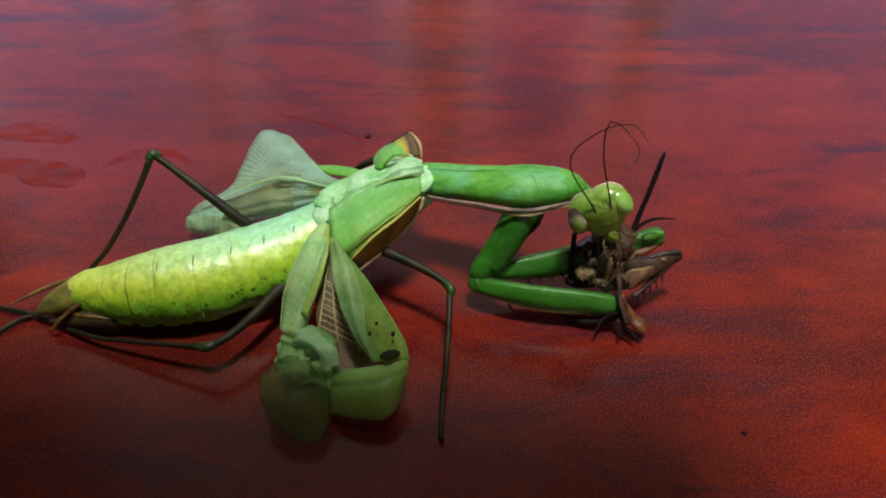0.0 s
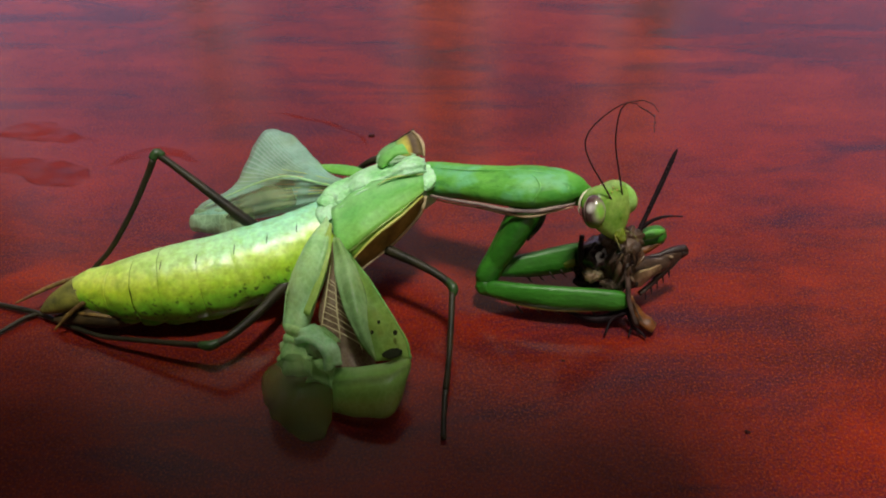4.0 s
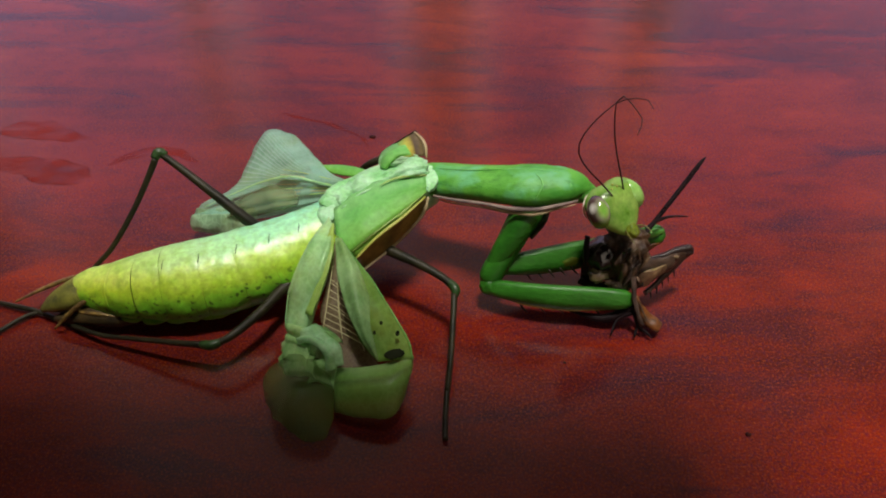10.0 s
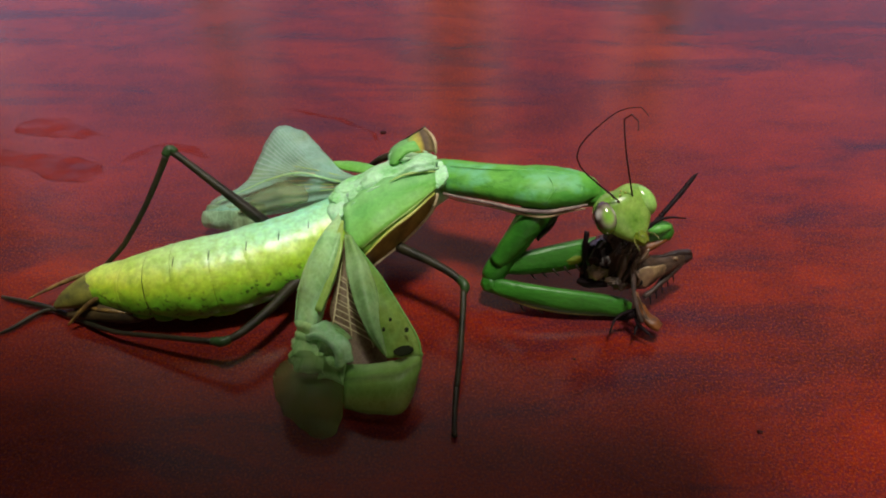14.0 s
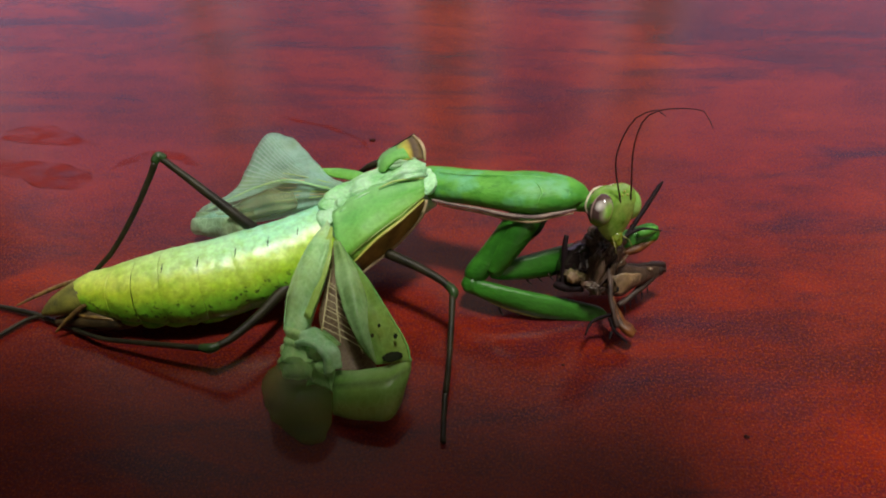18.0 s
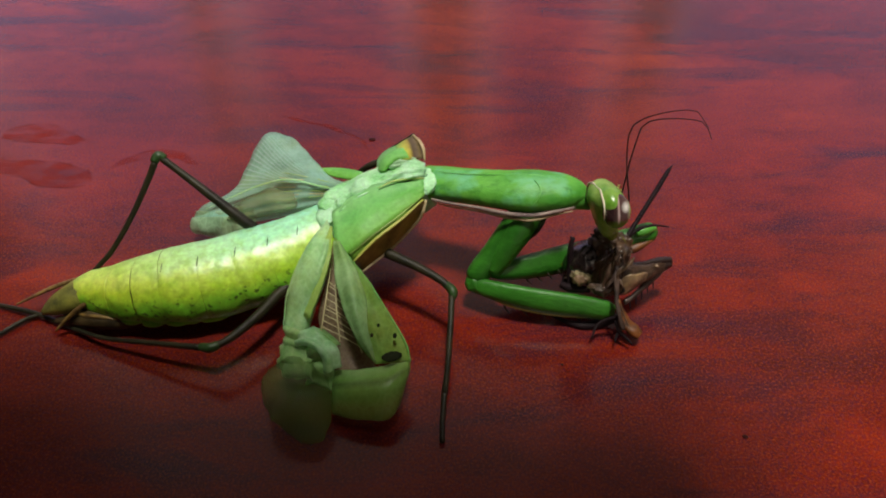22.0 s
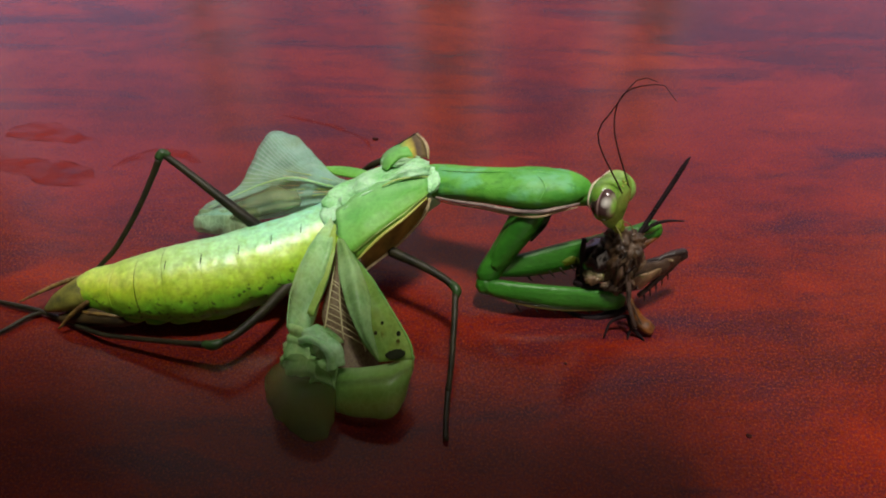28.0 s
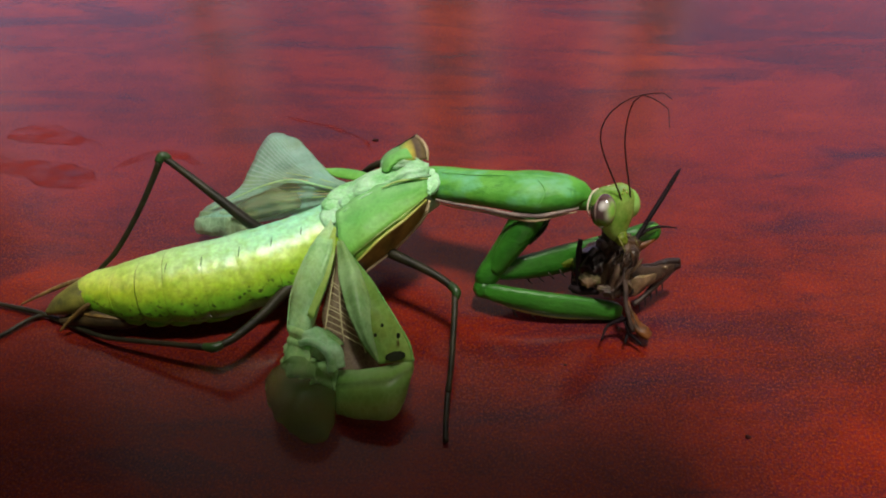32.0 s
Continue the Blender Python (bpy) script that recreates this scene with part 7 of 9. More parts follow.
    walk(antennae[0][7], [
        (0, pose(-0.00125, 0.00194, 0.00746, 38.41, -35.14, 56.74)),
        (1, pose(-0.00202, -0.00245, 0.00809, 76.96, -55.26, 11.22)),
        (2, pose(-0.00304, -0.00214, 0.00784, 103.59, -80.58, -12.48)),
        (3, pose(-0.00336, -0.00238, 0.00764, 131.30, -79.95, -44.44)),
        (6, pose(-0.00287, 0.00024, 0.00769, 34.72, -65.71, 49.77)),
        (7, pose(-0.00328, -0.00178, 0.00770, 65.13, -72.38, 25.61)),
        (8, pose(-0.00344, -0.00286, 0.00751, 175.86, -74.61, -91.50)),
        (9, pose(-0.00322, -0.00174, 0.00774, 113.44, -78.80, -35.29)),
        (10, pose(-0.00203, -0.00270, 0.00801, 92.24, -57.96, -11.48)),
        (11, pose(-0.00125, -0.00416, 0.00788, 103.62, -52.56, -4.68)),
        (12, pose(-0.00222, -0.00267, 0.00807, 95.27, -69.37, 1.40)),
        (13, pose(-0.00239, -0.00265, 0.00798, 87.67, -65.88, 7.03)),
        (14, pose(-0.00203, -0.00379, 0.00783, 108.13, -65.08, -5.65)),
        (17, pose(-0.00322, -0.00103, 0.00772, 76.16, -81.94, 2.19)),
        (18, pose(-0.00280, -0.00105, 0.00789, -168.28, -89.47, -109.83)),
        (19, pose(-0.00368, -0.00053, 0.00744, -70.99, -88.46, 145.30)),
        (20, pose(-0.00163, -0.00029, 0.00802, 136.88, -73.83, -112.69)),
        (21, pose(-0.00244, -0.00007, 0.00749, -135.48, -67.97, 172.70)),
        (22, pose(-0.00331, 0.00061, 0.00679, -157.40, -64.02, -175.48)),
        (23, pose(-0.00318, 0.00072, 0.00676, -139.58, -65.93, 173.76)),
        (24, pose(-0.00358, 0.00111, 0.00633, -117.03, -53.70, 156.03)),
        (25, pose(-0.00369, 0.00134, 0.00607, -109.73, -52.18, 152.86)),
        (28, pose(-0.00470, 0.00038, 0.00651, -62.67, -80.34, 133.05)),
        (29, pose(-0.00449, 0.00001, 0.00681, -89.37, -78.49, 161.89)),
        (30, pose(-0.00422, -0.00024, 0.00705, -99.08, -81.31, 171.10)),
        (31, pose(-0.00403, -0.00115, 0.00734, -88.26, -74.84, 179.19)),
        (32, pose(-0.00438, -0.00165, 0.00708, -97.39, -72.36, -169.76)),
    ])
    walk(antennae[0][8], [
        (0, pose(-0.00077, 0.00267, 0.00808, 31.97, -26.48, 41.51)),
        (1, pose(-0.00142, -0.00233, 0.00897, 70.81, -43.98, 5.08)),
        (2, pose(-0.00287, -0.00218, 0.00890, 89.94, -66.24, -11.81)),
        (3, pose(-0.00322, -0.00252, 0.00869, 97.90, -63.56, -26.02)),
        (6, pose(-0.00259, 0.00058, 0.00867, 42.73, -59.33, 29.13)),
        (7, pose(-0.00299, -0.00164, 0.00872, 67.83, -59.19, 8.26)),
        (8, pose(-0.00345, -0.00314, 0.00854, 121.03, -63.13, -50.91)),
        (9, pose(-0.00305, -0.00187, 0.00879, 96.18, -66.79, -28.97)),
        (10, pose(-0.00147, -0.00281, 0.00892, 85.47, -48.89, -13.35)),
        (11, pose(-0.00060, -0.00421, 0.00874, 90.28, -38.57, -3.63)),
        (12, pose(-0.00184, -0.00266, 0.00907, 84.47, -54.85, -1.22)),
        (13, pose(-0.00195, -0.00260, 0.00897, 78.62, -50.75, 1.36)),
        (14, pose(-0.00158, -0.00383, 0.00880, 87.88, -45.47, -2.63)),
        (17, pose(-0.00307, -0.00102, 0.00879, 80.68, -72.33, -12.02)),
        (18, pose(-0.00280, -0.00105, 0.00897, 98.82, -81.06, -25.22)),
        (19, pose(-0.00370, -0.00052, 0.00851, 86.26, -73.66, -29.48)),
        (20, pose(-0.00175, -0.00056, 0.00905, 104.25, -59.39, -94.75)),
        (21, pose(-0.00285, -0.00001, 0.00848, 152.86, -68.22, -131.37)),
        (22, pose(-0.00377, 0.00058, 0.00775, 128.77, -54.50, -122.59)),
        (23, pose(-0.00361, 0.00077, 0.00774, 150.43, -65.55, -132.40)),
        (24, pose(-0.00415, 0.00137, 0.00720, -146.87, -62.37, 176.72)),
        (25, pose(-0.00427, 0.00162, 0.00692, -130.34, -60.79, 166.04)),
        (28, pose(-0.00483, 0.00052, 0.00757, 68.79, -81.68, -14.94)),
        (29, pose(-0.00470, 0.00007, 0.00787, 108.93, -82.88, -52.62)),
        (30, pose(-0.00438, -0.00021, 0.00812, 112.68, -81.84, -54.69)),
        (31, pose(-0.00431, -0.00114, 0.00837, 151.10, -85.96, -74.68)),
        (32, pose(-0.00470, -0.00171, 0.00810, -172.59, -83.31, -107.49)),
    ])
    walk(antennae[0][9], [
        (0, pose(-0.00005, 0.00331, 0.00856, 29.23, -24.19, 35.82)),
        (1, pose(-0.00065, -0.00226, 0.00972, 68.06, -39.22, 1.79)),
        (2, pose(-0.00244, -0.00227, 0.00988, 84.41, -58.01, -14.40)),
        (3, pose(-0.00279, -0.00273, 0.00966, 89.82, -54.69, -26.38)),
        (6, pose(-0.00211, 0.00084, 0.00959, 44.84, -55.43, 19.39)),
        (7, pose(-0.00245, -0.00156, 0.00964, 66.88, -53.71, 2.42)),
        (8, pose(-0.00315, -0.00352, 0.00950, 106.38, -53.60, -45.00)),
        (9, pose(-0.00268, -0.00207, 0.00978, 90.38, -59.58, -30.18)),
        (10, pose(-0.00079, -0.00297, 0.00973, 81.82, -43.55, -15.40)),
        (11, pose(0.00024, -0.00426, 0.00941, 84.10, -31.13, -4.86)),
        (12, pose(-0.00122, -0.00268, 0.00995, 79.29, -46.86, -4.38)),
        (13, pose(-0.00127, -0.00258, 0.00980, 75.13, -44.66, -2.07)),
        (14, pose(-0.00083, -0.00387, 0.00957, 82.65, -38.49, -4.54)),
        (17, pose(-0.00275, -0.00109, 0.00981, 78.25, -63.36, -19.20)),
        (18, pose(-0.00265, -0.00113, 0.01003, 82.62, -61.98, -28.31)),
        (19, pose(-0.00344, -0.00066, 0.00955, 72.15, -52.71, -37.69)),
        (20, pose(-0.00179, -0.00111, 0.00998, 93.54, -50.47, -92.93)),
        (21, pose(-0.00311, -0.00031, 0.00948, 105.66, -49.47, -104.40)),
        (22, pose(-0.00411, 0.00005, 0.00863, 109.64, -43.62, -113.71)),
        (23, pose(-0.00391, 0.00045, 0.00872, 120.44, -55.12, -113.87)),
        (24, pose(-0.00465, 0.00140, 0.00815, 160.90, -62.54, -144.10)),
        (25, pose(-0.00478, 0.00176, 0.00786, 178.44, -66.07, -155.50)),
        (28, pose(-0.00467, 0.00048, 0.00864, 67.72, -84.36, -11.30)),
        (29, pose(-0.00462, -0.00003, 0.00893, 103.52, -79.22, -50.67)),
        (30, pose(-0.00430, -0.00034, 0.00918, 98.77, -73.76, -48.58)),
        (31, pose(-0.00429, -0.00121, 0.00945, 97.26, -71.90, -35.05)),
        (32, pose(-0.00474, -0.00183, 0.00917, 113.47, -73.77, -46.21)),
    ])
    walk(antennae[0][10], [
        (0, pose(0.00074, 0.00389, 0.00900, 27.63, -23.29, 32.49)),
        (1, pose(0.00018, -0.00224, 0.01040, 67.81, -38.36, 0.35)),
        (2, pose(-0.00189, -0.00241, 0.01079, 80.72, -52.07, -17.10)),
        (3, pose(-0.00224, -0.00300, 0.01053, 85.76, -49.27, -27.96)),
        (6, pose(-0.00153, 0.00105, 0.01047, 45.60, -52.93, 13.39)),
        (7, pose(-0.00181, -0.00153, 0.01051, 65.86, -49.99, -1.60)),
        (8, pose(-0.00269, -0.00397, 0.01037, 101.81, -49.28, -44.54)),
        (9, pose(-0.00221, -0.00234, 0.01071, 86.94, -54.59, -32.00)),
        (10, pose(-0.00004, -0.00318, 0.01047, 79.43, -39.92, -17.35)),
        (11, pose(0.00115, -0.00434, 0.00996, 81.17, -27.43, -6.22)),
        (12, pose(-0.00049, -0.00273, 0.01073, 76.51, -42.32, -7.04)),
        (13, pose(-0.00051, -0.00261, 0.01055, 72.48, -40.24, -5.05)),
        (14, pose(0.00001, -0.00394, 0.01024, 79.67, -34.36, -6.40)),
        (17, pose(-0.00229, -0.00125, 0.01077, 72.46, -52.72, -25.55)),
        (18, pose(-0.00220, -0.00137, 0.01098, 72.42, -47.92, -33.81)),
        (19, pose(-0.00292, -0.00106, 0.01040, 63.88, -40.55, -43.64)),
        (20, pose(-0.00183, -0.00179, 0.01082, 88.71, -45.30, -93.66)),
        (21, pose(-0.00329, -0.00099, 0.01030, 93.51, -39.49, -101.95)),
        (22, pose(-0.00442, -0.00066, 0.00937, 103.88, -38.87, -112.39)),
        (23, pose(-0.00417, -0.00011, 0.00961, 110.56, -48.87, -109.98)),
        (24, pose(-0.00505, 0.00111, 0.00911, 129.43, -53.93, -123.57)),
        (25, pose(-0.00518, 0.00158, 0.00884, 137.45, -59.03, -126.37)),
        (28, pose(-0.00457, 0.00046, 0.00971, 70.90, -86.04, -13.00)),
        (29, pose(-0.00449, -0.00019, 0.00999, 102.44, -76.50, -52.19)),
        (30, pose(-0.00410, -0.00056, 0.01021, 91.02, -65.52, -49.14)),
        (31, pose(-0.00402, -0.00141, 0.01047, 92.54, -66.13, -36.07)),
        (32, pose(-0.00453, -0.00205, 0.01020, 97.89, -63.38, -40.67)),
    ])
    walk(antennae[0][11], [
        (0, pose(0.00158, 0.00442, 0.00943, 23.26, -20.70, 24.95)),
        (1, pose(0.00102, -0.00223, 0.01106, 66.88, -36.65, -1.59)),
        (2, pose(-0.00126, -0.00261, 0.01164, 79.13, -49.05, -19.18)),
        (3, pose(-0.00162, -0.00333, 0.01135, 81.61, -43.80, -29.92)),
        (6, pose(-0.00090, 0.00120, 0.01133, 44.98, -47.21, 2.64)),
        (7, pose(-0.00112, -0.00155, 0.01133, 64.78, -46.93, -5.03)),
        (8, pose(-0.00219, -0.00446, 0.01118, 98.67, -45.76, -44.99)),
        (9, pose(-0.00168, -0.00267, 0.01158, 81.46, -47.45, -34.49)),
        (10, pose(0.00075, -0.00343, 0.01116, 76.88, -36.35, -19.34)),
        (11, pose(0.00210, -0.00444, 0.01046, 79.58, -25.37, -7.47)),
        (12, pose(0.00030, -0.00283, 0.01146, 75.08, -39.90, -8.89)),
        (13, pose(0.00031, -0.00268, 0.01125, 70.11, -36.66, -7.68)),
        (14, pose(0.00089, -0.00403, 0.01084, 78.84, -32.99, -7.59)),
        (17, pose(-0.00170, -0.00153, 0.01163, 67.70, -45.19, -30.20)),
        (18, pose(-0.00161, -0.00177, 0.01178, 41.11, -9.60, -56.08)),
        (19, pose(-0.00233, -0.00163, 0.01110, 35.86, -5.97, -67.92)),
        (20, pose(-0.00187, -0.00255, 0.01157, 84.84, -41.06, -94.63)),
        (21, pose(-0.00346, -0.00179, 0.01098, 88.97, -34.93, -102.20)),
        (22, pose(-0.00474, -0.00143, 0.01005, 99.92, -35.10, -112.16)),
        (23, pose(-0.00440, -0.00078, 0.01041, 105.02, -44.35, -108.87)),
        (24, pose(-0.00540, 0.00059, 0.00998, 119.47, -48.59, -118.84)),
        (25, pose(-0.00551, 0.00114, 0.00977, 113.80, -47.97, -114.02)),
        (28, pose(-0.00450, 0.00044, 0.01078, 84.93, -84.23, -29.13)),
        (29, pose(-0.00434, -0.00039, 0.01104, 97.38, -71.49, -52.20)),
        (30, pose(-0.00380, -0.00090, 0.01119, 82.99, -56.14, -51.06)),
        (31, pose(-0.00367, -0.00166, 0.01145, 86.39, -58.56, -37.88)),
        (32, pose(-0.00417, -0.00236, 0.01116, 89.02, -54.22, -41.14)),
    ])
    walk(antennae[0][12], [
        (0, pose(0.00249, 0.00484, 0.00981, 15.86, -16.95, 13.82)),
        (1, pose(0.00189, -0.00226, 0.01171, 61.14, -29.25, -6.72)),
        (2, pose(-0.00059, -0.00284, 0.01245, 71.47, -38.97, -23.74)),
        (3, pose(-0.00094, -0.00372, 0.01209, 72.49, -33.08, -33.39)),
        (6, pose(-0.00017, 0.00123, 0.01212, 39.08, -36.00, -13.43)),
        (7, pose(-0.00039, -0.00161, 0.01212, 59.77, -38.57, -12.29)),
        (8, pose(-0.00166, -0.00499, 0.01195, 90.53, -38.03, -44.94)),
        (9, pose(-0.00108, -0.00309, 0.01237, 69.92, -33.95, -39.03)),
        (10, pose(0.00157, -0.00371, 0.01180, 65.27, -23.09, -25.22)),
        (11, pose(0.00307, -0.00457, 0.01092, 73.93, -19.09, -10.04)),
        (12, pose(0.00111, -0.00296, 0.01215, 70.01, -33.34, -12.61)),
        (13, pose(0.00116, -0.00280, 0.01189, 57.56, -22.00, -16.59)),
        (14, pose(0.00178, -0.00415, 0.01143, 73.23, -26.36, -10.59)),
        (17, pose(-0.00105, -0.00191, 0.01239, 61.42, -36.47, -35.88)),
        (18, pose(-0.00101, -0.00265, 0.01196, -41.11, 9.60, 123.92)),
        (19, pose(-0.00193, -0.00262, 0.01121, -35.86, 5.97, 112.08)),
        (20, pose(-0.00194, -0.00335, 0.01228, 68.15, -23.68, -99.05)),
        (21, pose(-0.00365, -0.00266, 0.01160, 85.08, -30.86, -102.93)),
        (22, pose(-0.00507, -0.00224, 0.01066, 96.08, -31.46, -112.09)),
        (23, pose(-0.00466, -0.00151, 0.01117, 98.85, -39.08, -108.03)),
        (24, pose(-0.00574, -0.00004, 0.01079, 113.12, -44.19, -116.77)),
        (25, pose(-0.00579, 0.00048, 0.01057, 106.05, -42.31, -111.74)),
        (28, pose(-0.00440, 0.00039, 0.01185, 89.26, -79.67, -38.37)),
        (29, pose(-0.00413, -0.00065, 0.01206, 85.22, -58.37, -54.25)),
        (30, pose(-0.00343, -0.00136, 0.01208, 78.24, -50.01, -53.31)),
        (31, pose(-0.00322, -0.00201, 0.01237, 81.61, -52.37, -40.05)),
        (32, pose(-0.00369, -0.00277, 0.01204, 79.02, -43.23, -43.03)),
    ])
    walk(antennae[0][13], [
        (0, pose(0.00349, 0.00509, 0.01012, 9.06, -14.64, 4.06)),
        (1, pose(0.00282, -0.00237, 0.01223, 54.58, -21.96, -12.16)),
        (2, pose(0.00017, -0.00318, 0.01313, 62.79, -28.65, -28.83)),
        (3, pose(-0.00019, -0.00421, 0.01268, 66.21, -25.92, -36.62)),
        (6, pose(0.00067, 0.00103, 0.01275, 34.00, -29.53, -22.84)),
        (7, pose(0.00043, -0.00179, 0.01279, 46.03, -21.97, -25.51)),
        (8, pose(-0.00106, -0.00559, 0.01261, 83.83, -31.28, -45.84)),
        (9, pose(-0.00039, -0.00365, 0.01297, 62.92, -26.01, -42.86)),
        (10, pose(0.00246, -0.00413, 0.01222, 52.82, -10.60, -32.29)),
        (11, pose(0.00407, -0.00475, 0.01127, 56.01, -1.70, -17.92)),
        (12, pose(0.00199, -0.00315, 0.01274, 56.85, -18.97, -20.45)),
        (13, pose(0.00212, -0.00308, 0.01229, 45.14, -10.11, -25.51)),
        (14, pose(0.00273, -0.00433, 0.01191, 60.83, -13.46, -16.51)),
        (17, pose(-0.00035, -0.00242, 0.01303, 29.17, -2.14, -62.81)),
        (18, pose(-0.00161, -0.00177, 0.01178, 41.11, -9.60, -56.08)),
        (19, pose(-0.00233, -0.00163, 0.01110, 35.86, -5.97, -67.92)),
        (20, pose(-0.00210, -0.00433, 0.01271, 36.25, 8.35, -115.20)),
        (21, pose(-0.00386, -0.00356, 0.01215, 80.18, -25.85, -103.82)),
        (22, pose(-0.00542, -0.00311, 0.01123, 82.44, -18.64, -111.89)),
        (23, pose(-0.00491, -0.00230, 0.01185, 66.74, -8.39, -110.30)),
        (24, pose(-0.00609, -0.00073, 0.01154, 104.59, -37.88, -114.52)),
        (25, pose(-0.00609, -0.00027, 0.01128, 99.70, -37.03, -110.64)),
        (28, pose(-0.00425, 0.00027, 0.01291, 70.05, -49.55, -55.48)),
        (29, pose(-0.00380, -0.00111, 0.01297, 48.10, -15.24, -70.22)),
        (30, pose(-0.00302, -0.00192, 0.01291, 69.79, -39.57, -57.57)),
        (31, pose(-0.00272, -0.00243, 0.01322, 76.41, -45.87, -42.62)),
        (32, pose(-0.00312, -0.00331, 0.01277, 72.68, -35.81, -45.50)),
    ])
    walk(antennae[0][14], [
        (0, pose(0.00452, 0.00516, 0.01039, -16.37, -14.32, -33.39)),
        (1, pose(0.00379, -0.00258, 0.01263, 16.58, 5.93, -44.23)),
        (2, pose(0.00100, -0.00363, 0.01364, 56.23, -21.47, -33.23)),
        (3, pose(0.00058, -0.00479, 0.01315, 49.39, -9.31, -47.20)),
        (6, pose(0.00153, 0.00066, 0.01328, 16.38, -15.81, -50.28)),
        (7, pose(0.00133, -0.00222, 0.01319, 37.40, -13.74, -33.88)),
        (8, pose(-0.00042, -0.00625, 0.01317, 67.73, -15.32, -50.21)),
        (9, pose(0.00032, -0.00430, 0.01345, 50.49, -13.38, -51.00)),
        (10, pose(0.00336, -0.00470, 0.01242, 40.32, -0.51, -41.08)),
        (11, pose(0.00509, -0.00508, 0.01130, 37.22, 11.89, -29.57)),
        (12, pose(0.00294, -0.00351, 0.01309, 47.36, -10.07, -26.91)),
        (13, pose(0.00307, -0.00354, 0.01248, 34.07, -1.89, -34.47)),
        (14, pose(0.00373, -0.00463, 0.01216, 48.45, -2.63, -23.97)),
        (17, pose(0.00014, -0.00337, 0.01307, 29.87, -2.50, -62.00)),
        (18, pose(-0.00101, -0.00265, 0.01196, -41.11, 9.60, 123.92)),
        (19, pose(-0.00193, -0.00262, 0.01121, -35.86, 5.97, 112.08)),
        (20, pose(-0.00254, -0.00529, 0.01255, 38.37, 6.70, -113.56)),
        (21, pose(-0.00408, -0.00451, 0.01263, 52.40, 2.02, -112.50)),
        (22, pose(-0.00579, -0.00404, 0.01156, 48.65, 15.32, -121.01)),
        (23, pose(-0.00528, -0.00329, 0.01200, 46.70, 12.38, -117.54)),
        (24, pose(-0.00644, -0.00150, 0.01220, 66.78, -2.74, -114.03)),
        (25, pose(-0.00640, -0.00106, 0.01193, 73.82, -12.63, -111.12)),
        (28, pose(-0.00386, -0.00031, 0.01372, 47.07, -21.90, -66.93)),
        (29, pose(-0.00345, -0.00209, 0.01325, -48.10, 15.24, 109.78)),
        (30, pose(-0.00257, -0.00262, 0.01359, 37.53, -3.64, -77.93)),
        (31, pose(-0.00217, -0.00294, 0.01399, 46.30, -12.70, -59.71)),
        (32, pose(-0.00251, -0.00393, 0.01340, 67.59, -29.91, -48.09)),
    ])
    walk(antennae[0][15], [
        (0, pose(0.00539, 0.00459, 0.01066, -21.16, -14.38, -42.54)),
        (1, pose(0.00456, -0.00332, 0.01252, 14.71, 7.58, -45.78)),
        (2, pose(0.00183, -0.00418, 0.01404, 26.58, 2.93, -56.39)),
        (3, pose(0.00130, -0.00557, 0.01332, 17.70, 14.56, -70.69)),
        (6, pose(0.00220, -0.00013, 0.01358, 3.73, -7.36, -68.25)),
        (7, pose(0.00220, -0.00280, 0.01345, 12.67, 0.33, -59.46)),
        (8, pose(0.00024, -0.00705, 0.01346, 30.00, 17.76, -69.46)),
        (9, pose(0.00098, -0.00512, 0.01369, 16.67, 12.72, -77.26)),
        (10, pose(0.00417, -0.00541, 0.01243, 0.90, 18.25, -73.72)),
        (11, pose(0.00600, -0.00560, 0.01108, -7.37, 26.53, -64.46)),
        (12, pose(0.00389, -0.00399, 0.01328, 17.66, 7.79, -51.02)),
        (13, pose(0.00396, -0.00415, 0.01252, -4.14, 13.52, -69.19)),
        (14, pose(0.00471, -0.00506, 0.01221, 3.97, 20.57, -57.73)),
        (17, pose(0.00065, -0.00432, 0.01312, -29.87, 2.50, 118.00)),
        (18, pose(-0.00161, -0.00177, 0.01178, 41.11, -9.60, -56.08)),
        (19, pose(-0.00233, -0.00163, 0.01110, 35.86, -5.97, -67.92)),
        (20, pose(-0.00297, -0.00626, 0.01243, -38.37, -6.70, 66.44)),
        (21, pose(-0.00450, -0.00550, 0.01257, 33.04, 18.97, -124.02)),
        (22, pose(-0.00633, -0.00493, 0.01127, 42.74, 20.65, -124.24)),
        (23, pose(-0.00576, -0.00423, 0.01176, -46.70, -12.38, 62.46)),
        (24, pose(-0.00688, -0.00248, 0.01225, 52.40, 12.79, -118.26)),
        (25, pose(-0.00677, -0.00204, 0.01217, 47.18, 15.15, -119.20)),
        (28, pose(-0.00347, -0.00123, 0.01412, -47.07, 21.90, 113.07)),
        (29, pose(-0.00380, -0.00111, 0.01297, 48.10, -15.24, -70.22)),
        (30, pose(-0.00235, -0.00367, 0.01366, 36.57, -2.27, -78.37)),
        (31, pose(-0.00164, -0.00384, 0.01423, 33.44, 0.59, -68.50)),
        (32, pose(-0.00189, -0.00462, 0.01394, 39.67, -1.89, -65.27)),
    ])
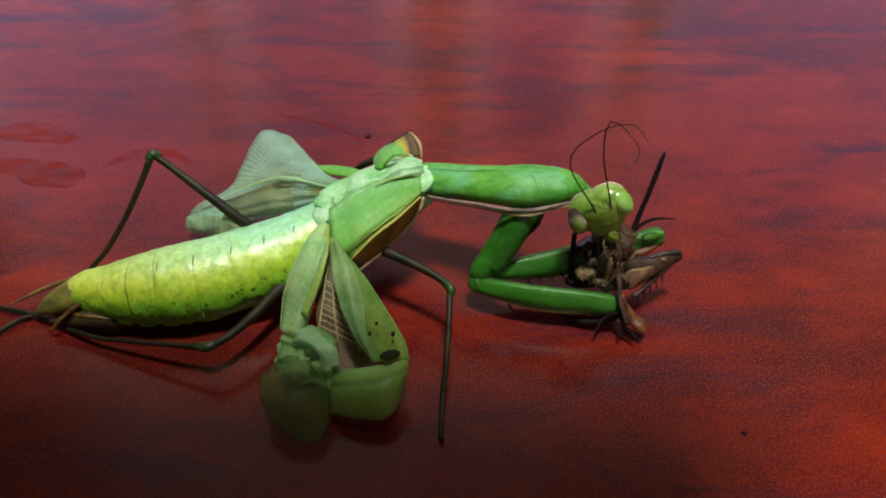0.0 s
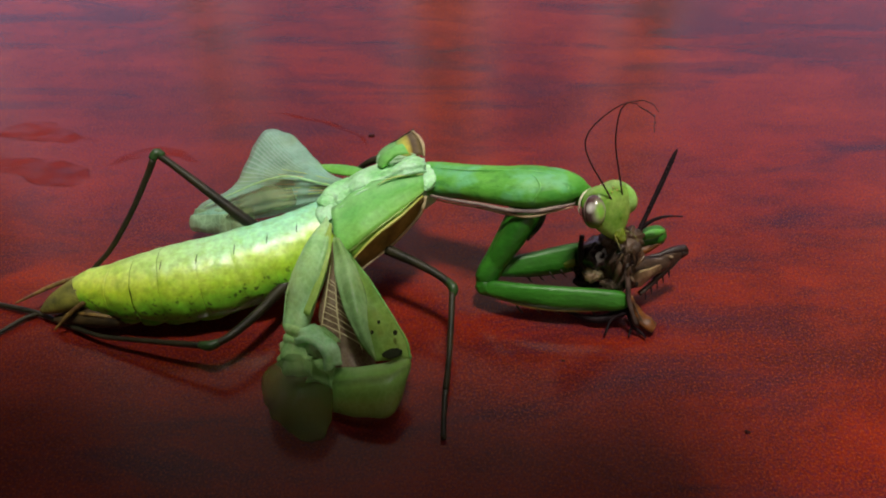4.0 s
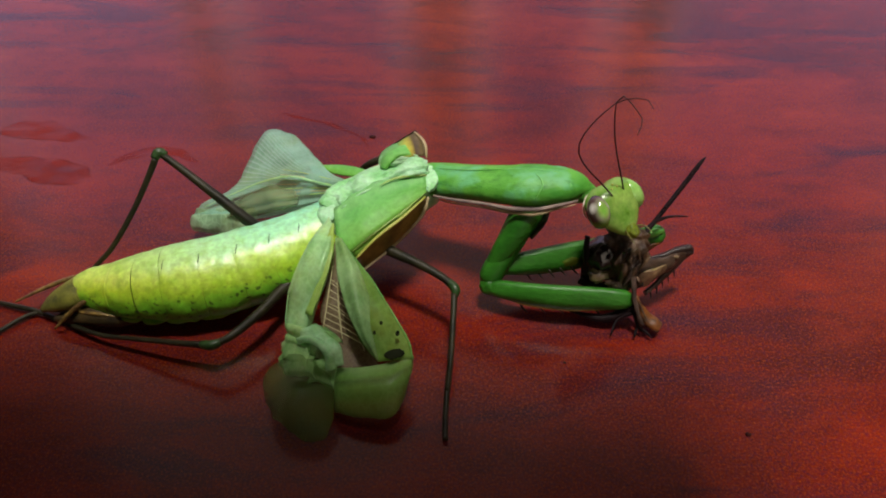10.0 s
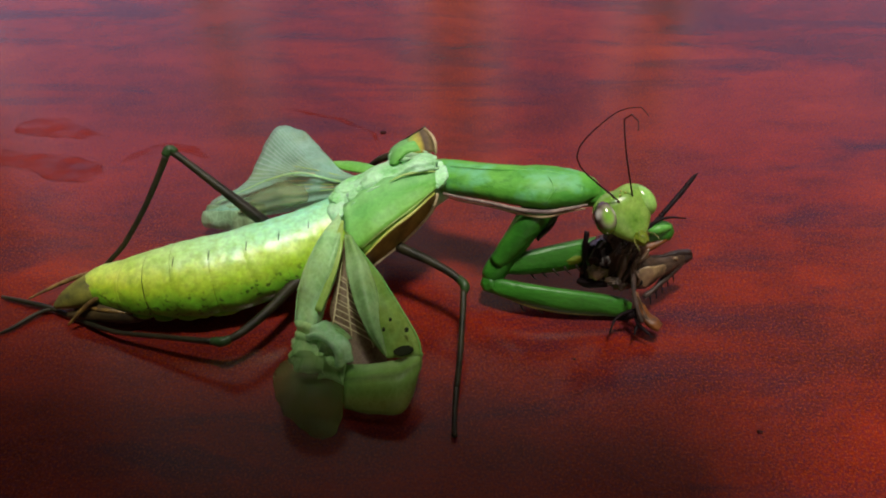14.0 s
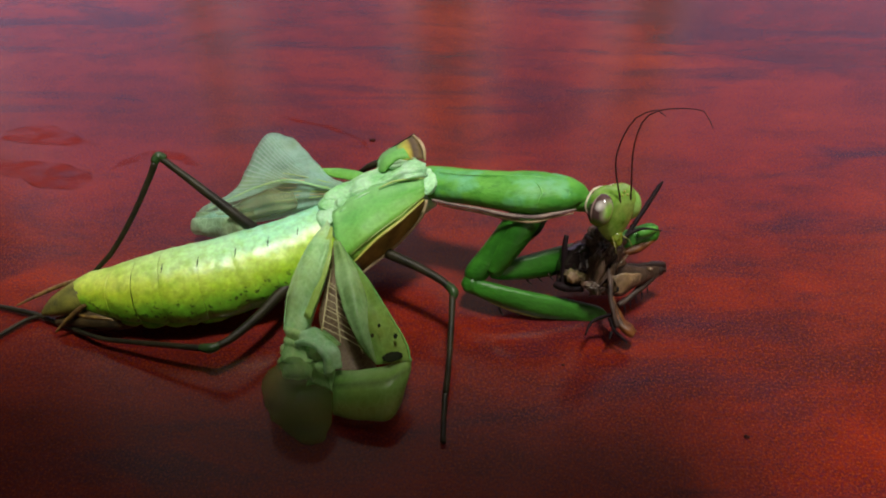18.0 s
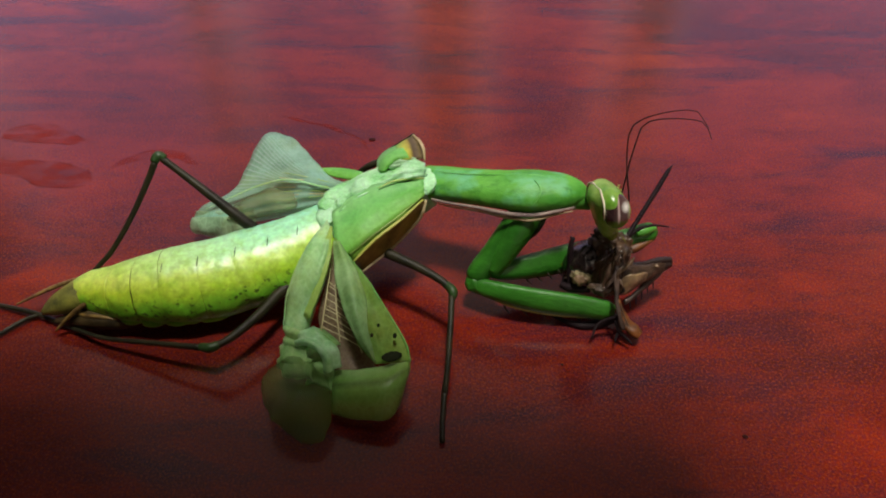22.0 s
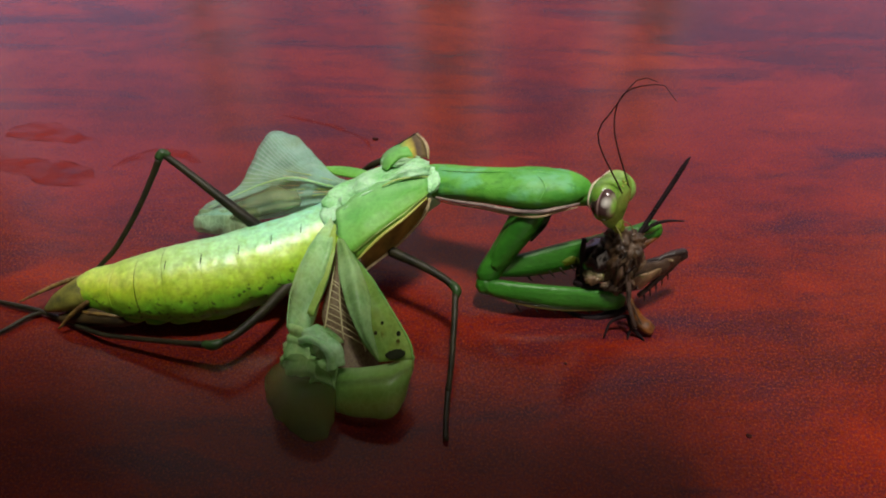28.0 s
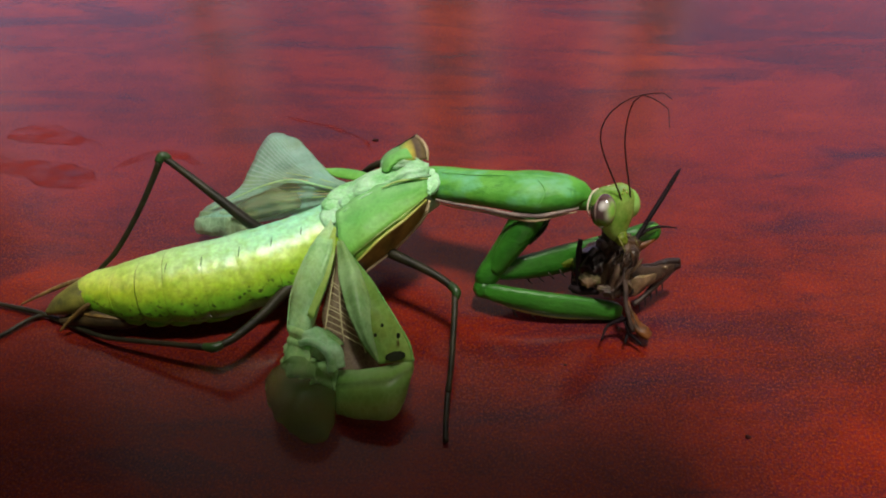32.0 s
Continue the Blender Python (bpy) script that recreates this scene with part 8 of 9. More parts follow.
    walk(antennae[1][0], [
        (0, pose(0.00178, -0.00015, 0.00094, 34.94, -53.72, 104.19)),
        (1, pose(0.00136, -0.00040, 0.00109, -29.92, -84.47, 151.73)),
        (2, pose(0.00136, -0.00040, 0.00109, -72.63, -73.65, -176.53)),
        (3, pose(0.00136, -0.00040, 0.00109, -87.99, -73.65, -167.96)),
        (6, pose(0.00136, -0.00040, 0.00109, -13.85, -65.05, 128.42)),
        (7, pose(0.00136, -0.00040, 0.00109, -31.70, -76.84, 145.16)),
        (8, pose(0.00136, -0.00040, 0.00109, -108.14, -67.67, -154.43)),
        (9, pose(0.00136, -0.00040, 0.00109, -79.88, -72.36, 179.29)),
        (10, pose(0.00136, -0.00040, 0.00109, -125.31, -86.35, -127.24)),
        (11, pose(0.00136, -0.00040, 0.00109, 150.36, -77.66, -31.84)),
        (12, pose(0.00136, -0.00040, 0.00109, -61.19, -88.10, 175.48)),
        (13, pose(0.00136, -0.00040, 0.00109, -40.82, -86.22, 157.62)),
        (14, pose(0.00136, -0.00040, 0.00109, 159.78, -84.09, -42.31)),
        (17, pose(0.00136, -0.00040, 0.00109, -60.51, -68.14, 163.78)),
        (18, pose(0.00136, -0.00040, 0.00109, -66.69, -65.22, 168.59)),
        (19, pose(0.00136, -0.00040, 0.00109, -63.78, -58.96, 163.08)),
        (20, pose(0.00190, -0.00076, 0.00108, -95.25, -66.81, 143.22)),
        (21, pose(0.00186, -0.00075, 0.00102, -129.23, -71.22, 165.42)),
        (22, pose(0.00178, -0.00072, 0.00108, -125.40, -61.53, 158.81)),
        (23, pose(0.00183, -0.00075, 0.00105, -111.63, -60.63, 151.77)),
        (24, pose(0.00177, -0.00072, 0.00108, -109.26, -53.15, 148.57)),
        (25, pose(0.00179, -0.00074, 0.00107, -106.91, -54.37, 148.17)),
        (28, pose(0.00136, -0.00040, 0.00109, -57.96, -49.70, 155.04)),
        (29, pose(0.00136, -0.00040, 0.00109, -66.82, -53.12, 159.27)),
        (30, pose(0.00136, -0.00040, 0.00109, -69.36, -56.56, 160.84)),
        (31, pose(0.00136, -0.00040, 0.00109, -71.46, -62.45, 171.11)),
        (32, pose(0.00136, -0.00040, 0.00109, -78.93, -62.33, 178.65)),
    ])
    walk(antennae[1][1], [
        (0, pose(0.00163, 0.00047, 0.00181, 34.83, -54.59, 105.18)),
        (1, pose(0.00127, -0.00035, 0.00216, -39.92, -84.19, 162.52)),
        (2, pose(0.00106, -0.00042, 0.00213, -73.95, -72.32, -174.04)),
        (3, pose(0.00107, -0.00046, 0.00213, -88.50, -72.55, -166.59)),
        (6, pose(0.00108, -0.00004, 0.00207, -15.47, -65.15, 131.02)),
        (7, pose(0.00116, -0.00026, 0.00214, -34.28, -76.82, 148.26)),
        (8, pose(0.00099, -0.00058, 0.00209, -107.06, -66.34, -154.59)),
        (9, pose(0.00104, -0.00040, 0.00212, -80.43, -71.00, -179.05)),
        (10, pose(0.00132, -0.00045, 0.00217, -122.11, -85.38, -129.80)),
        (11, pose(0.00156, -0.00052, 0.00214, 153.11, -77.50, -34.37)),
        (12, pose(0.00133, -0.00040, 0.00217, -77.44, -87.62, -167.79)),
        (13, pose(0.00130, -0.00037, 0.00217, -49.81, -86.02, 167.05)),
        (14, pose(0.00144, -0.00047, 0.00216, 165.01, -83.85, -47.27)),
        (17, pose(0.00098, -0.00029, 0.00209, -61.85, -67.08, 166.34)),
        (18, pose(0.00092, -0.00031, 0.00207, -67.54, -64.32, 170.46)),
        (19, pose(0.00083, -0.00024, 0.00202, -64.34, -58.19, 164.65)),
        (20, pose(0.00156, -0.00051, 0.00208, -95.13, -65.77, 143.93)),
        (21, pose(0.00153, -0.00066, 0.00204, -128.92, -70.48, 165.55)),
        (22, pose(0.00131, -0.00054, 0.00203, -125.02, -60.81, 158.88)),
        (23, pose(0.00137, -0.00050, 0.00199, -111.39, -59.94, 152.00)),
        (24, pose(0.00123, -0.00039, 0.00195, -108.80, -52.36, 148.69)),
        (25, pose(0.00127, -0.00041, 0.00195, -106.67, -53.62, 148.47)),
        (28, pose(0.00073, -0.00011, 0.00191, -58.16, -48.97, 156.28)),
        (29, pose(0.00076, -0.00017, 0.00195, -67.01, -52.35, 160.39)),
        (30, pose(0.00080, -0.00021, 0.00199, -69.75, -55.91, 162.04)),
        (31, pose(0.00087, -0.00032, 0.00205, -72.00, -61.87, 172.32)),
        (32, pose(0.00086, -0.00039, 0.00205, -79.20, -61.48, 179.71)),
    ])
    walk(antennae[1][2], [
        (0, pose(0.00146, 0.00107, 0.00269, 35.14, -55.07, 104.95)),
        (1, pose(0.00117, -0.00032, 0.00323, -44.22, -84.42, 166.97)),
        (2, pose(0.00073, -0.00045, 0.00315, -75.36, -72.28, -172.44)),
        (3, pose(0.00075, -0.00054, 0.00315, -89.86, -72.38, -165.03)),
        (6, pose(0.00078, 0.00030, 0.00304, -15.95, -65.56, 131.67)),
        (7, pose(0.00095, -0.00013, 0.00319, -36.23, -77.01, 150.48)),
        (8, pose(0.00060, -0.00076, 0.00307, -107.79, -66.00, -153.64)),
        (9, pose(0.00069, -0.00040, 0.00314, -81.80, -71.03, -177.57)),
        (10, pose(0.00126, -0.00052, 0.00324, -125.64, -84.99, -126.14)),
        (11, pose(0.00175, -0.00065, 0.00319, 154.63, -77.13, -35.83)),
        (12, pose(0.00128, -0.00041, 0.00324, -88.93, -87.51, -156.17)),
        (13, pose(0.00122, -0.00036, 0.00324, -58.12, -86.18, 175.54)),
        (14, pose(0.00152, -0.00056, 0.00323, 167.10, -83.36, -49.30)),
        (17, pose(0.00057, -0.00019, 0.00308, -62.88, -67.67, 167.14)),
        (18, pose(0.00046, -0.00023, 0.00304, -68.50, -64.33, 171.68)),
        (19, pose(0.00028, -0.00009, 0.00293, -65.16, -58.62, 165.41)),
        (20, pose(0.00121, -0.00025, 0.00305, -96.91, -66.17, 145.47)),
        (21, pose(0.00118, -0.00057, 0.00306, -130.29, -70.16, 166.95)),
        (22, pose(0.00081, -0.00035, 0.00297, -125.58, -60.41, 159.64)),
        (23, pose(0.00089, -0.00024, 0.00292, -111.93, -59.51, 152.85)),
        (24, pose(0.00066, -0.00005, 0.00281, -109.14, -51.94, 149.36)),
        (25, pose(0.00072, -0.00008, 0.00281, -107.15, -53.37, 149.20)),
        (28, pose(0.00009, 0.00018, 0.00273, -58.52, -48.82, 157.16)),
        (29, pose(0.00014, 0.00005, 0.00281, -67.42, -52.14, 161.29)),
        (30, pose(0.00023, -0.00002, 0.00288, -70.27, -55.87, 162.84)),
        (31, pose(0.00037, -0.00026, 0.00300, -72.73, -61.68, 173.43)),
        (32, pose(0.00035, -0.00039, 0.00299, -79.81, -61.16, -179.25)),
    ])
    walk(antennae[1][3], [
        (0, pose(0.00130, 0.00166, 0.00357, 35.86, -55.16, 103.52)),
        (1, pose(0.00106, -0.00029, 0.00430, -43.76, -85.28, 166.02)),
        (2, pose(0.00041, -0.00050, 0.00417, -77.28, -73.56, -171.33)),
        (3, pose(0.00044, -0.00062, 0.00418, -92.30, -73.09, -163.03)),
        (6, pose(0.00049, 0.00063, 0.00402, -15.28, -66.30, 130.35)),
        (7, pose(0.00074, -0.00001, 0.00424, -37.38, -77.45, 151.62)),
        (8, pose(0.00021, -0.00096, 0.00406, -110.40, -66.64, -151.50)),
        (9, pose(0.00034, -0.00042, 0.00415, -85.00, -73.08, -175.75)),
        (10, pose(0.00121, -0.00060, 0.00431, -135.48, -85.07, -116.71)),
        (11, pose(0.00194, -0.00079, 0.00424, 154.58, -76.56, -35.95)),
        (12, pose(0.00124, -0.00043, 0.00432, -103.25, -87.79, -142.08)),
        (13, pose(0.00115, -0.00035, 0.00431, -61.61, -86.88, 178.65)),
        (14, pose(0.00160, -0.00065, 0.00430, 165.45, -82.82, -47.86)),
        (17, pose(0.00017, -0.00010, 0.00408, -63.80, -70.06, 166.27)),
        (18, pose(-0.00000, -0.00017, 0.00401, -69.72, -65.23, 172.40)),
        (19, pose(-0.00026, 0.00005, 0.00385, -66.40, -60.35, 165.44)),
        (20, pose(0.00084, -0.00000, 0.00405, -102.20, -68.63, 148.93)),
        (21, pose(0.00082, -0.00050, 0.00407, -133.97, -70.30, 170.15)),
        (22, pose(0.00031, -0.00015, 0.00391, -127.27, -60.42, 161.16)),
        (23, pose(0.00041, -0.00000, 0.00384, -113.82, -59.80, 154.49)),
        (24, pose(0.00010, 0.00029, 0.00365, -110.91, -52.47, 150.82)),
        (25, pose(0.00017, 0.00026, 0.00367, -108.55, -53.71, 150.41)),
        (28, pose(-0.00057, 0.00045, 0.00353, -59.15, -49.51, 157.57)),
        (29, pose(-0.00049, 0.00026, 0.00365, -68.11, -52.57, 161.91)),
        (30, pose(-0.00035, 0.00016, 0.00377, -71.21, -56.42, 163.63)),
        (31, pose(-0.00014, -0.00020, 0.00394, -73.82, -62.05, 174.48)),
        (32, pose(-0.00017, -0.00039, 0.00393, -80.86, -61.48, -178.26)),
    ])
    walk(antennae[1][4], [
        (0, pose(0.00116, 0.00226, 0.00445, 37.06, -54.74, 100.56)),
        (1, pose(0.00098, -0.00027, 0.00538, -31.30, -86.88, 152.24)),
        (2, pose(0.00011, -0.00054, 0.00521, -80.81, -76.76, -170.11)),
        (3, pose(0.00014, -0.00071, 0.00520, -96.71, -74.85, -159.90)),
        (6, pose(0.00021, 0.00096, 0.00501, -12.53, -67.58, 125.62)),
        (7, pose(0.00054, 0.00010, 0.00529, -37.55, -78.19, 151.42)),
        (8, pose(-0.00016, -0.00116, 0.00504, -115.81, -68.31, -147.43)),
        (9, pose(0.00002, -0.00044, 0.00518, -90.69, -76.69, -172.73)),
        (10, pose(0.00117, -0.00068, 0.00538, -159.49, -85.36, -93.95)),
        (11, pose(0.00215, -0.00094, 0.00529, 152.27, -75.62, -34.19)),
        (12, pose(0.00121, -0.00045, 0.00539, -134.13, -88.34, -111.91)),
        (13, pose(0.00109, -0.00035, 0.00539, -62.15, -88.29, 178.26)),
        (14, pose(0.00169, -0.00075, 0.00537, 158.78, -81.80, -41.94)),
        (17, pose(-0.00018, -0.00001, 0.00509, -64.19, -74.75, 162.81)),
        (18, pose(-0.00045, -0.00011, 0.00498, -71.43, -67.31, 172.61)),
        (19, pose(-0.00077, 0.00019, 0.00478, -68.36, -63.93, 164.52)),
        (20, pose(0.00051, 0.00020, 0.00504, -112.80, -72.63, 156.19)),
        (21, pose(0.00046, -0.00043, 0.00507, -140.09, -70.85, 175.21)),
        (22, pose(-0.00019, 0.00001, 0.00485, -131.81, -61.21, 164.74)),
        (23, pose(-0.00008, 0.00024, 0.00477, -117.46, -60.92, 157.22)),
        (24, pose(-0.00048, 0.00061, 0.00450, -114.06, -53.86, 153.00)),
        (25, pose(-0.00037, 0.00057, 0.00455, -111.73, -55.05, 152.66)),
        (28, pose(-0.00121, 0.00072, 0.00435, -60.05, -51.14, 157.28)),
        (29, pose(-0.00111, 0.00046, 0.00451, -69.33, -54.02, 162.24)),
        (30, pose(-0.00092, 0.00033, 0.00467, -72.70, -58.02, 164.09)),
        (31, pose(-0.00064, -0.00015, 0.00489, -75.00, -62.91, 175.18)),
        (32, pose(-0.00068, -0.00041, 0.00488, -82.77, -62.75, -177.11)),
    ])
    walk(antennae[1][5], [
        (0, pose(0.00105, 0.00287, 0.00533, 39.09, -53.13, 94.34)),
        (1, pose(0.00093, -0.00025, 0.00645, 53.01, -87.25, 64.78)),
        (2, pose(-0.00013, -0.00058, 0.00625, -87.16, -81.29, -167.19)),
        (3, pose(-0.00013, -0.00081, 0.00624, -107.74, -78.50, -151.77)),
        (6, pose(-0.00003, 0.00129, 0.00600, -6.30, -69.20, 115.63)),
        (7, pose(0.00034, 0.00020, 0.00634, -35.44, -79.56, 148.25)),
        (8, pose(-0.00050, -0.00137, 0.00604, -126.88, -71.16, -138.96)),
        (9, pose(-0.00022, -0.00047, 0.00623, -110.06, -82.86, -158.39)),
        (10, pose(0.00116, -0.00077, 0.00645, 162.07, -84.47, -57.83)),
        (11, pose(0.00237, -0.00109, 0.00633, 147.57, -74.20, -30.56)),
        (12, pose(0.00120, -0.00048, 0.00647, 153.98, -87.77, -41.65)),
        (13, pose(0.00106, -0.00035, 0.00646, 98.11, -88.59, 15.73)),
        (14, pose(0.00181, -0.00086, 0.00643, 151.72, -80.60, -35.86)),
        (17, pose(-0.00045, 0.00007, 0.00612, -62.75, -80.24, 156.70)),
        (18, pose(-0.00086, -0.00005, 0.00598, -74.56, -71.98, 172.02)),
        (19, pose(-0.00123, 0.00031, 0.00575, -70.23, -65.92, 164.95)),
        (20, pose(0.00022, 0.00033, 0.00606, -116.00, -72.83, 159.07)),
        (21, pose(0.00011, -0.00039, 0.00609, -129.38, -67.78, 167.51)),
        (22, pose(-0.00069, 0.00015, 0.00579, -135.23, -61.55, 167.50)),
        (23, pose(-0.00057, 0.00044, 0.00571, -123.51, -62.75, 161.60)),
        (24, pose(-0.00104, 0.00090, 0.00537, -121.93, -57.12, 158.29)),
        (25, pose(-0.00093, 0.00084, 0.00542, -117.15, -57.33, 156.33)),
        (28, pose(-0.00183, 0.00098, 0.00519, -61.43, -54.21, 156.10)),
        (29, pose(-0.00171, 0.00066, 0.00538, -71.23, -56.77, 162.07)),
        (30, pose(-0.00147, 0.00048, 0.00558, -75.14, -61.20, 164.12)),
        (31, pose(-0.00113, -0.00011, 0.00585, -77.17, -64.98, 175.91)),
        (32, pose(-0.00117, -0.00043, 0.00583, -85.80, -65.17, -175.79)),
    ])
    walk(antennae[1][6], [
        (0, pose(0.00100, 0.00351, 0.00619, 40.92, -50.68, 86.70)),
        (1, pose(0.00095, -0.00020, 0.00752, 83.37, -82.52, 30.00)),
        (2, pose(-0.00029, -0.00062, 0.00731, -109.84, -86.30, -148.68)),
        (3, pose(-0.00031, -0.00091, 0.00730, -128.34, -81.78, -134.41)),
        (6, pose(-0.00020, 0.00163, 0.00701, 0.08, -70.36, 105.85)),
        (7, pose(0.00018, 0.00031, 0.00739, -25.37, -81.84, 135.73)),
        (8, pose(-0.00076, -0.00160, 0.00706, -146.15, -73.87, -123.31)),
        (9, pose(-0.00034, -0.00052, 0.00729, -147.32, -85.50, -124.43)),
        (10, pose(0.00122, -0.00085, 0.00752, 142.40, -82.34, -40.29)),
        (11, pose(0.00262, -0.00124, 0.00736, 145.54, -73.13, -29.20)),
        (12, pose(0.00123, -0.00051, 0.00754, 137.55, -86.29, -26.39)),
        (13, pose(0.00109, -0.00034, 0.00754, 105.39, -86.46, 6.85)),
        (14, pose(0.00195, -0.00096, 0.00749, 148.18, -79.52, -33.05)),
        (17, pose(-0.00062, 0.00014, 0.00718, -60.42, -83.68, 151.44)),
        (18, pose(-0.00119, -0.00001, 0.00700, -78.83, -76.62, 172.50)),
        (19, pose(-0.00165, 0.00043, 0.00673, -72.20, -67.83, 165.48)),
        (20, pose(-0.00008, 0.00044, 0.00709, -138.42, -76.73, 176.88)),
        (21, pose(-0.00029, -0.00031, 0.00709, -154.66, -70.94, -172.59)),
        (22, pose(-0.00119, 0.00026, 0.00674, -136.45, -61.14, 168.76)),
        (23, pose(-0.00104, 0.00059, 0.00667, -126.29, -62.94, 163.99)),
        (24, pose(-0.00159, 0.00111, 0.00627, -128.41, -58.98, 162.99)),
        (25, pose(-0.00146, 0.00108, 0.00633, -120.19, -58.04, 158.70)),
        (28, pose(-0.00241, 0.00123, 0.00606, -63.71, -59.97, 153.30)),
        (29, pose(-0.00227, 0.00084, 0.00628, -75.00, -62.37, 161.33)),
        (30, pose(-0.00196, 0.00062, 0.00652, -77.87, -64.05, 164.70)),
        (31, pose(-0.00158, -0.00008, 0.00682, -81.31, -69.20, 176.82)),
        (32, pose(-0.00162, -0.00047, 0.00681, -92.25, -69.83, -172.88)),
    ])
    walk(antennae[1][7], [
        (0, pose(0.00104, 0.00419, 0.00702, 41.98, -48.30, 79.93)),
        (1, pose(0.00107, -0.00013, 0.00859, 88.00, -76.57, 20.09)),
        (2, pose(-0.00035, -0.00066, 0.00839, -165.37, -87.67, -95.47)),
        (3, pose(-0.00042, -0.00102, 0.00836, -157.53, -83.11, -108.00)),
        (6, pose(-0.00029, 0.00198, 0.00802, 7.75, -71.20, 94.45)),
        (7, pose(0.00007, 0.00041, 0.00846, -4.44, -83.69, 111.87)),
        (8, pose(-0.00092, -0.00185, 0.00809, -159.55, -74.38, -112.03)),
        (9, pose(-0.00039, -0.00059, 0.00837, 171.60, -85.10, -85.81)),
        (10, pose(0.00133, -0.00095, 0.00859, 133.25, -80.10, -33.00)),
        (11, pose(0.00289, -0.00139, 0.00839, 139.94, -71.03, -25.25)),
        (12, pose(0.00129, -0.00054, 0.00861, 131.15, -84.65, -21.17)),
        (13, pose(0.00115, -0.00033, 0.00861, 106.90, -84.23, 3.62)),
        (14, pose(0.00211, -0.00107, 0.00855, 138.76, -77.18, -25.62)),
        (17, pose(-0.00073, 0.00020, 0.00825, -12.74, -88.40, 98.91)),
        (18, pose(-0.00143, 0.00003, 0.00804, -88.43, -83.08, 176.52)),
        (19, pose(-0.00204, 0.00053, 0.00772, -81.37, -80.25, 163.55)),
        (20, pose(-0.00033, 0.00046, 0.00815, 132.03, -72.35, -109.41)),
        (21, pose(-0.00062, -0.00035, 0.00810, 116.94, -56.68, -108.71)),
        (22, pose(-0.00170, 0.00036, 0.00768, 143.73, -58.91, -132.23)),
        (23, pose(-0.00151, 0.00073, 0.00762, -154.21, -67.72, -174.97)),
        (24, pose(-0.00211, 0.00128, 0.00719, -159.93, -64.47, -173.64)),
        (25, pose(-0.00199, 0.00129, 0.00724, -147.42, -64.68, 178.30)),
        (28, pose(-0.00289, 0.00148, 0.00699, -66.17, -66.10, 150.31)),
        (29, pose(-0.00274, 0.00100, 0.00723, -80.05, -68.40, 161.42)),
        (30, pose(-0.00242, 0.00075, 0.00749, -85.26, -71.25, 166.18)),
        (31, pose(-0.00196, -0.00005, 0.00783, -86.44, -73.06, 178.90)),
        (32, pose(-0.00199, -0.00051, 0.00782, -100.86, -73.97, -167.64)),
    ])
    walk(antennae[1][8], [
        (0, pose(0.00116, 0.00490, 0.00782, 41.53, -41.33, 64.12)),
        (1, pose(0.00130, -0.00004, 0.00963, 87.65, -70.38, 14.68)),
        (2, pose(-0.00036, -0.00070, 0.00946, 142.54, -85.97, -45.89)),
        (3, pose(-0.00046, -0.00114, 0.00943, 161.39, -81.97, -70.80)),
        (6, pose(-0.00032, 0.00233, 0.00904, 24.47, -70.57, 69.21)),
        (7, pose(0.00002, 0.00052, 0.00953, 35.98, -83.65, 67.26)),
        (8, pose(-0.00103, -0.00212, 0.00913, -177.09, -74.00, -97.35)),
        (9, pose(-0.00039, -0.00068, 0.00944, 143.38, -82.71, -60.51)),
        (10, pose(0.00148, -0.00105, 0.00965, 122.67, -76.29, -25.69)),
        (11, pose(0.00321, -0.00154, 0.00941, 110.30, -46.25, -18.21)),
        (12, pose(0.00138, -0.00057, 0.00968, 119.55, -81.30, -12.38)),
        (13, pose(0.00126, -0.00033, 0.00968, 103.93, -79.80, 2.95)),
        (14, pose(0.00233, -0.00117, 0.00960, 82.37, -30.18, -28.89)),
        (17, pose(-0.00073, 0.00023, 0.00933, 86.74, -80.96, -9.68)),
        (18, pose(-0.00156, 0.00003, 0.00911, 99.55, -79.54, -27.40)),
        (19, pose(-0.00222, 0.00058, 0.00878, 88.05, -73.25, -31.82)),
        (20, pose(-0.00044, 0.00015, 0.00917, 95.35, -52.44, -92.68)),
        (21, pose(-0.00081, -0.00092, 0.00900, 94.51, -40.88, -101.38)),
        (22, pose(-0.00208, -0.00005, 0.00860, 102.72, -38.48, -111.42)),
        (23, pose(-0.00191, 0.00070, 0.00862, 135.63, -61.06, -122.73)),
        (24, pose(-0.00257, 0.00123, 0.00817, 148.77, -60.86, -135.36)),
        (25, pose(-0.00245, 0.00130, 0.00820, 136.74, -59.09, -125.76)),
        (28, pose(-0.00327, 0.00169, 0.00797, -68.95, -74.47, 145.44)),
        (29, pose(-0.00312, 0.00112, 0.00823, -91.79, -77.47, 165.31)),
        (30, pose(-0.00275, 0.00083, 0.00851, 122.36, -82.12, -63.66)),
        (31, pose(-0.00228, -0.00005, 0.00886, -114.64, -83.15, -161.95)),
        (32, pose(-0.00228, -0.00058, 0.00885, -114.65, -77.85, -157.46)),
    ])
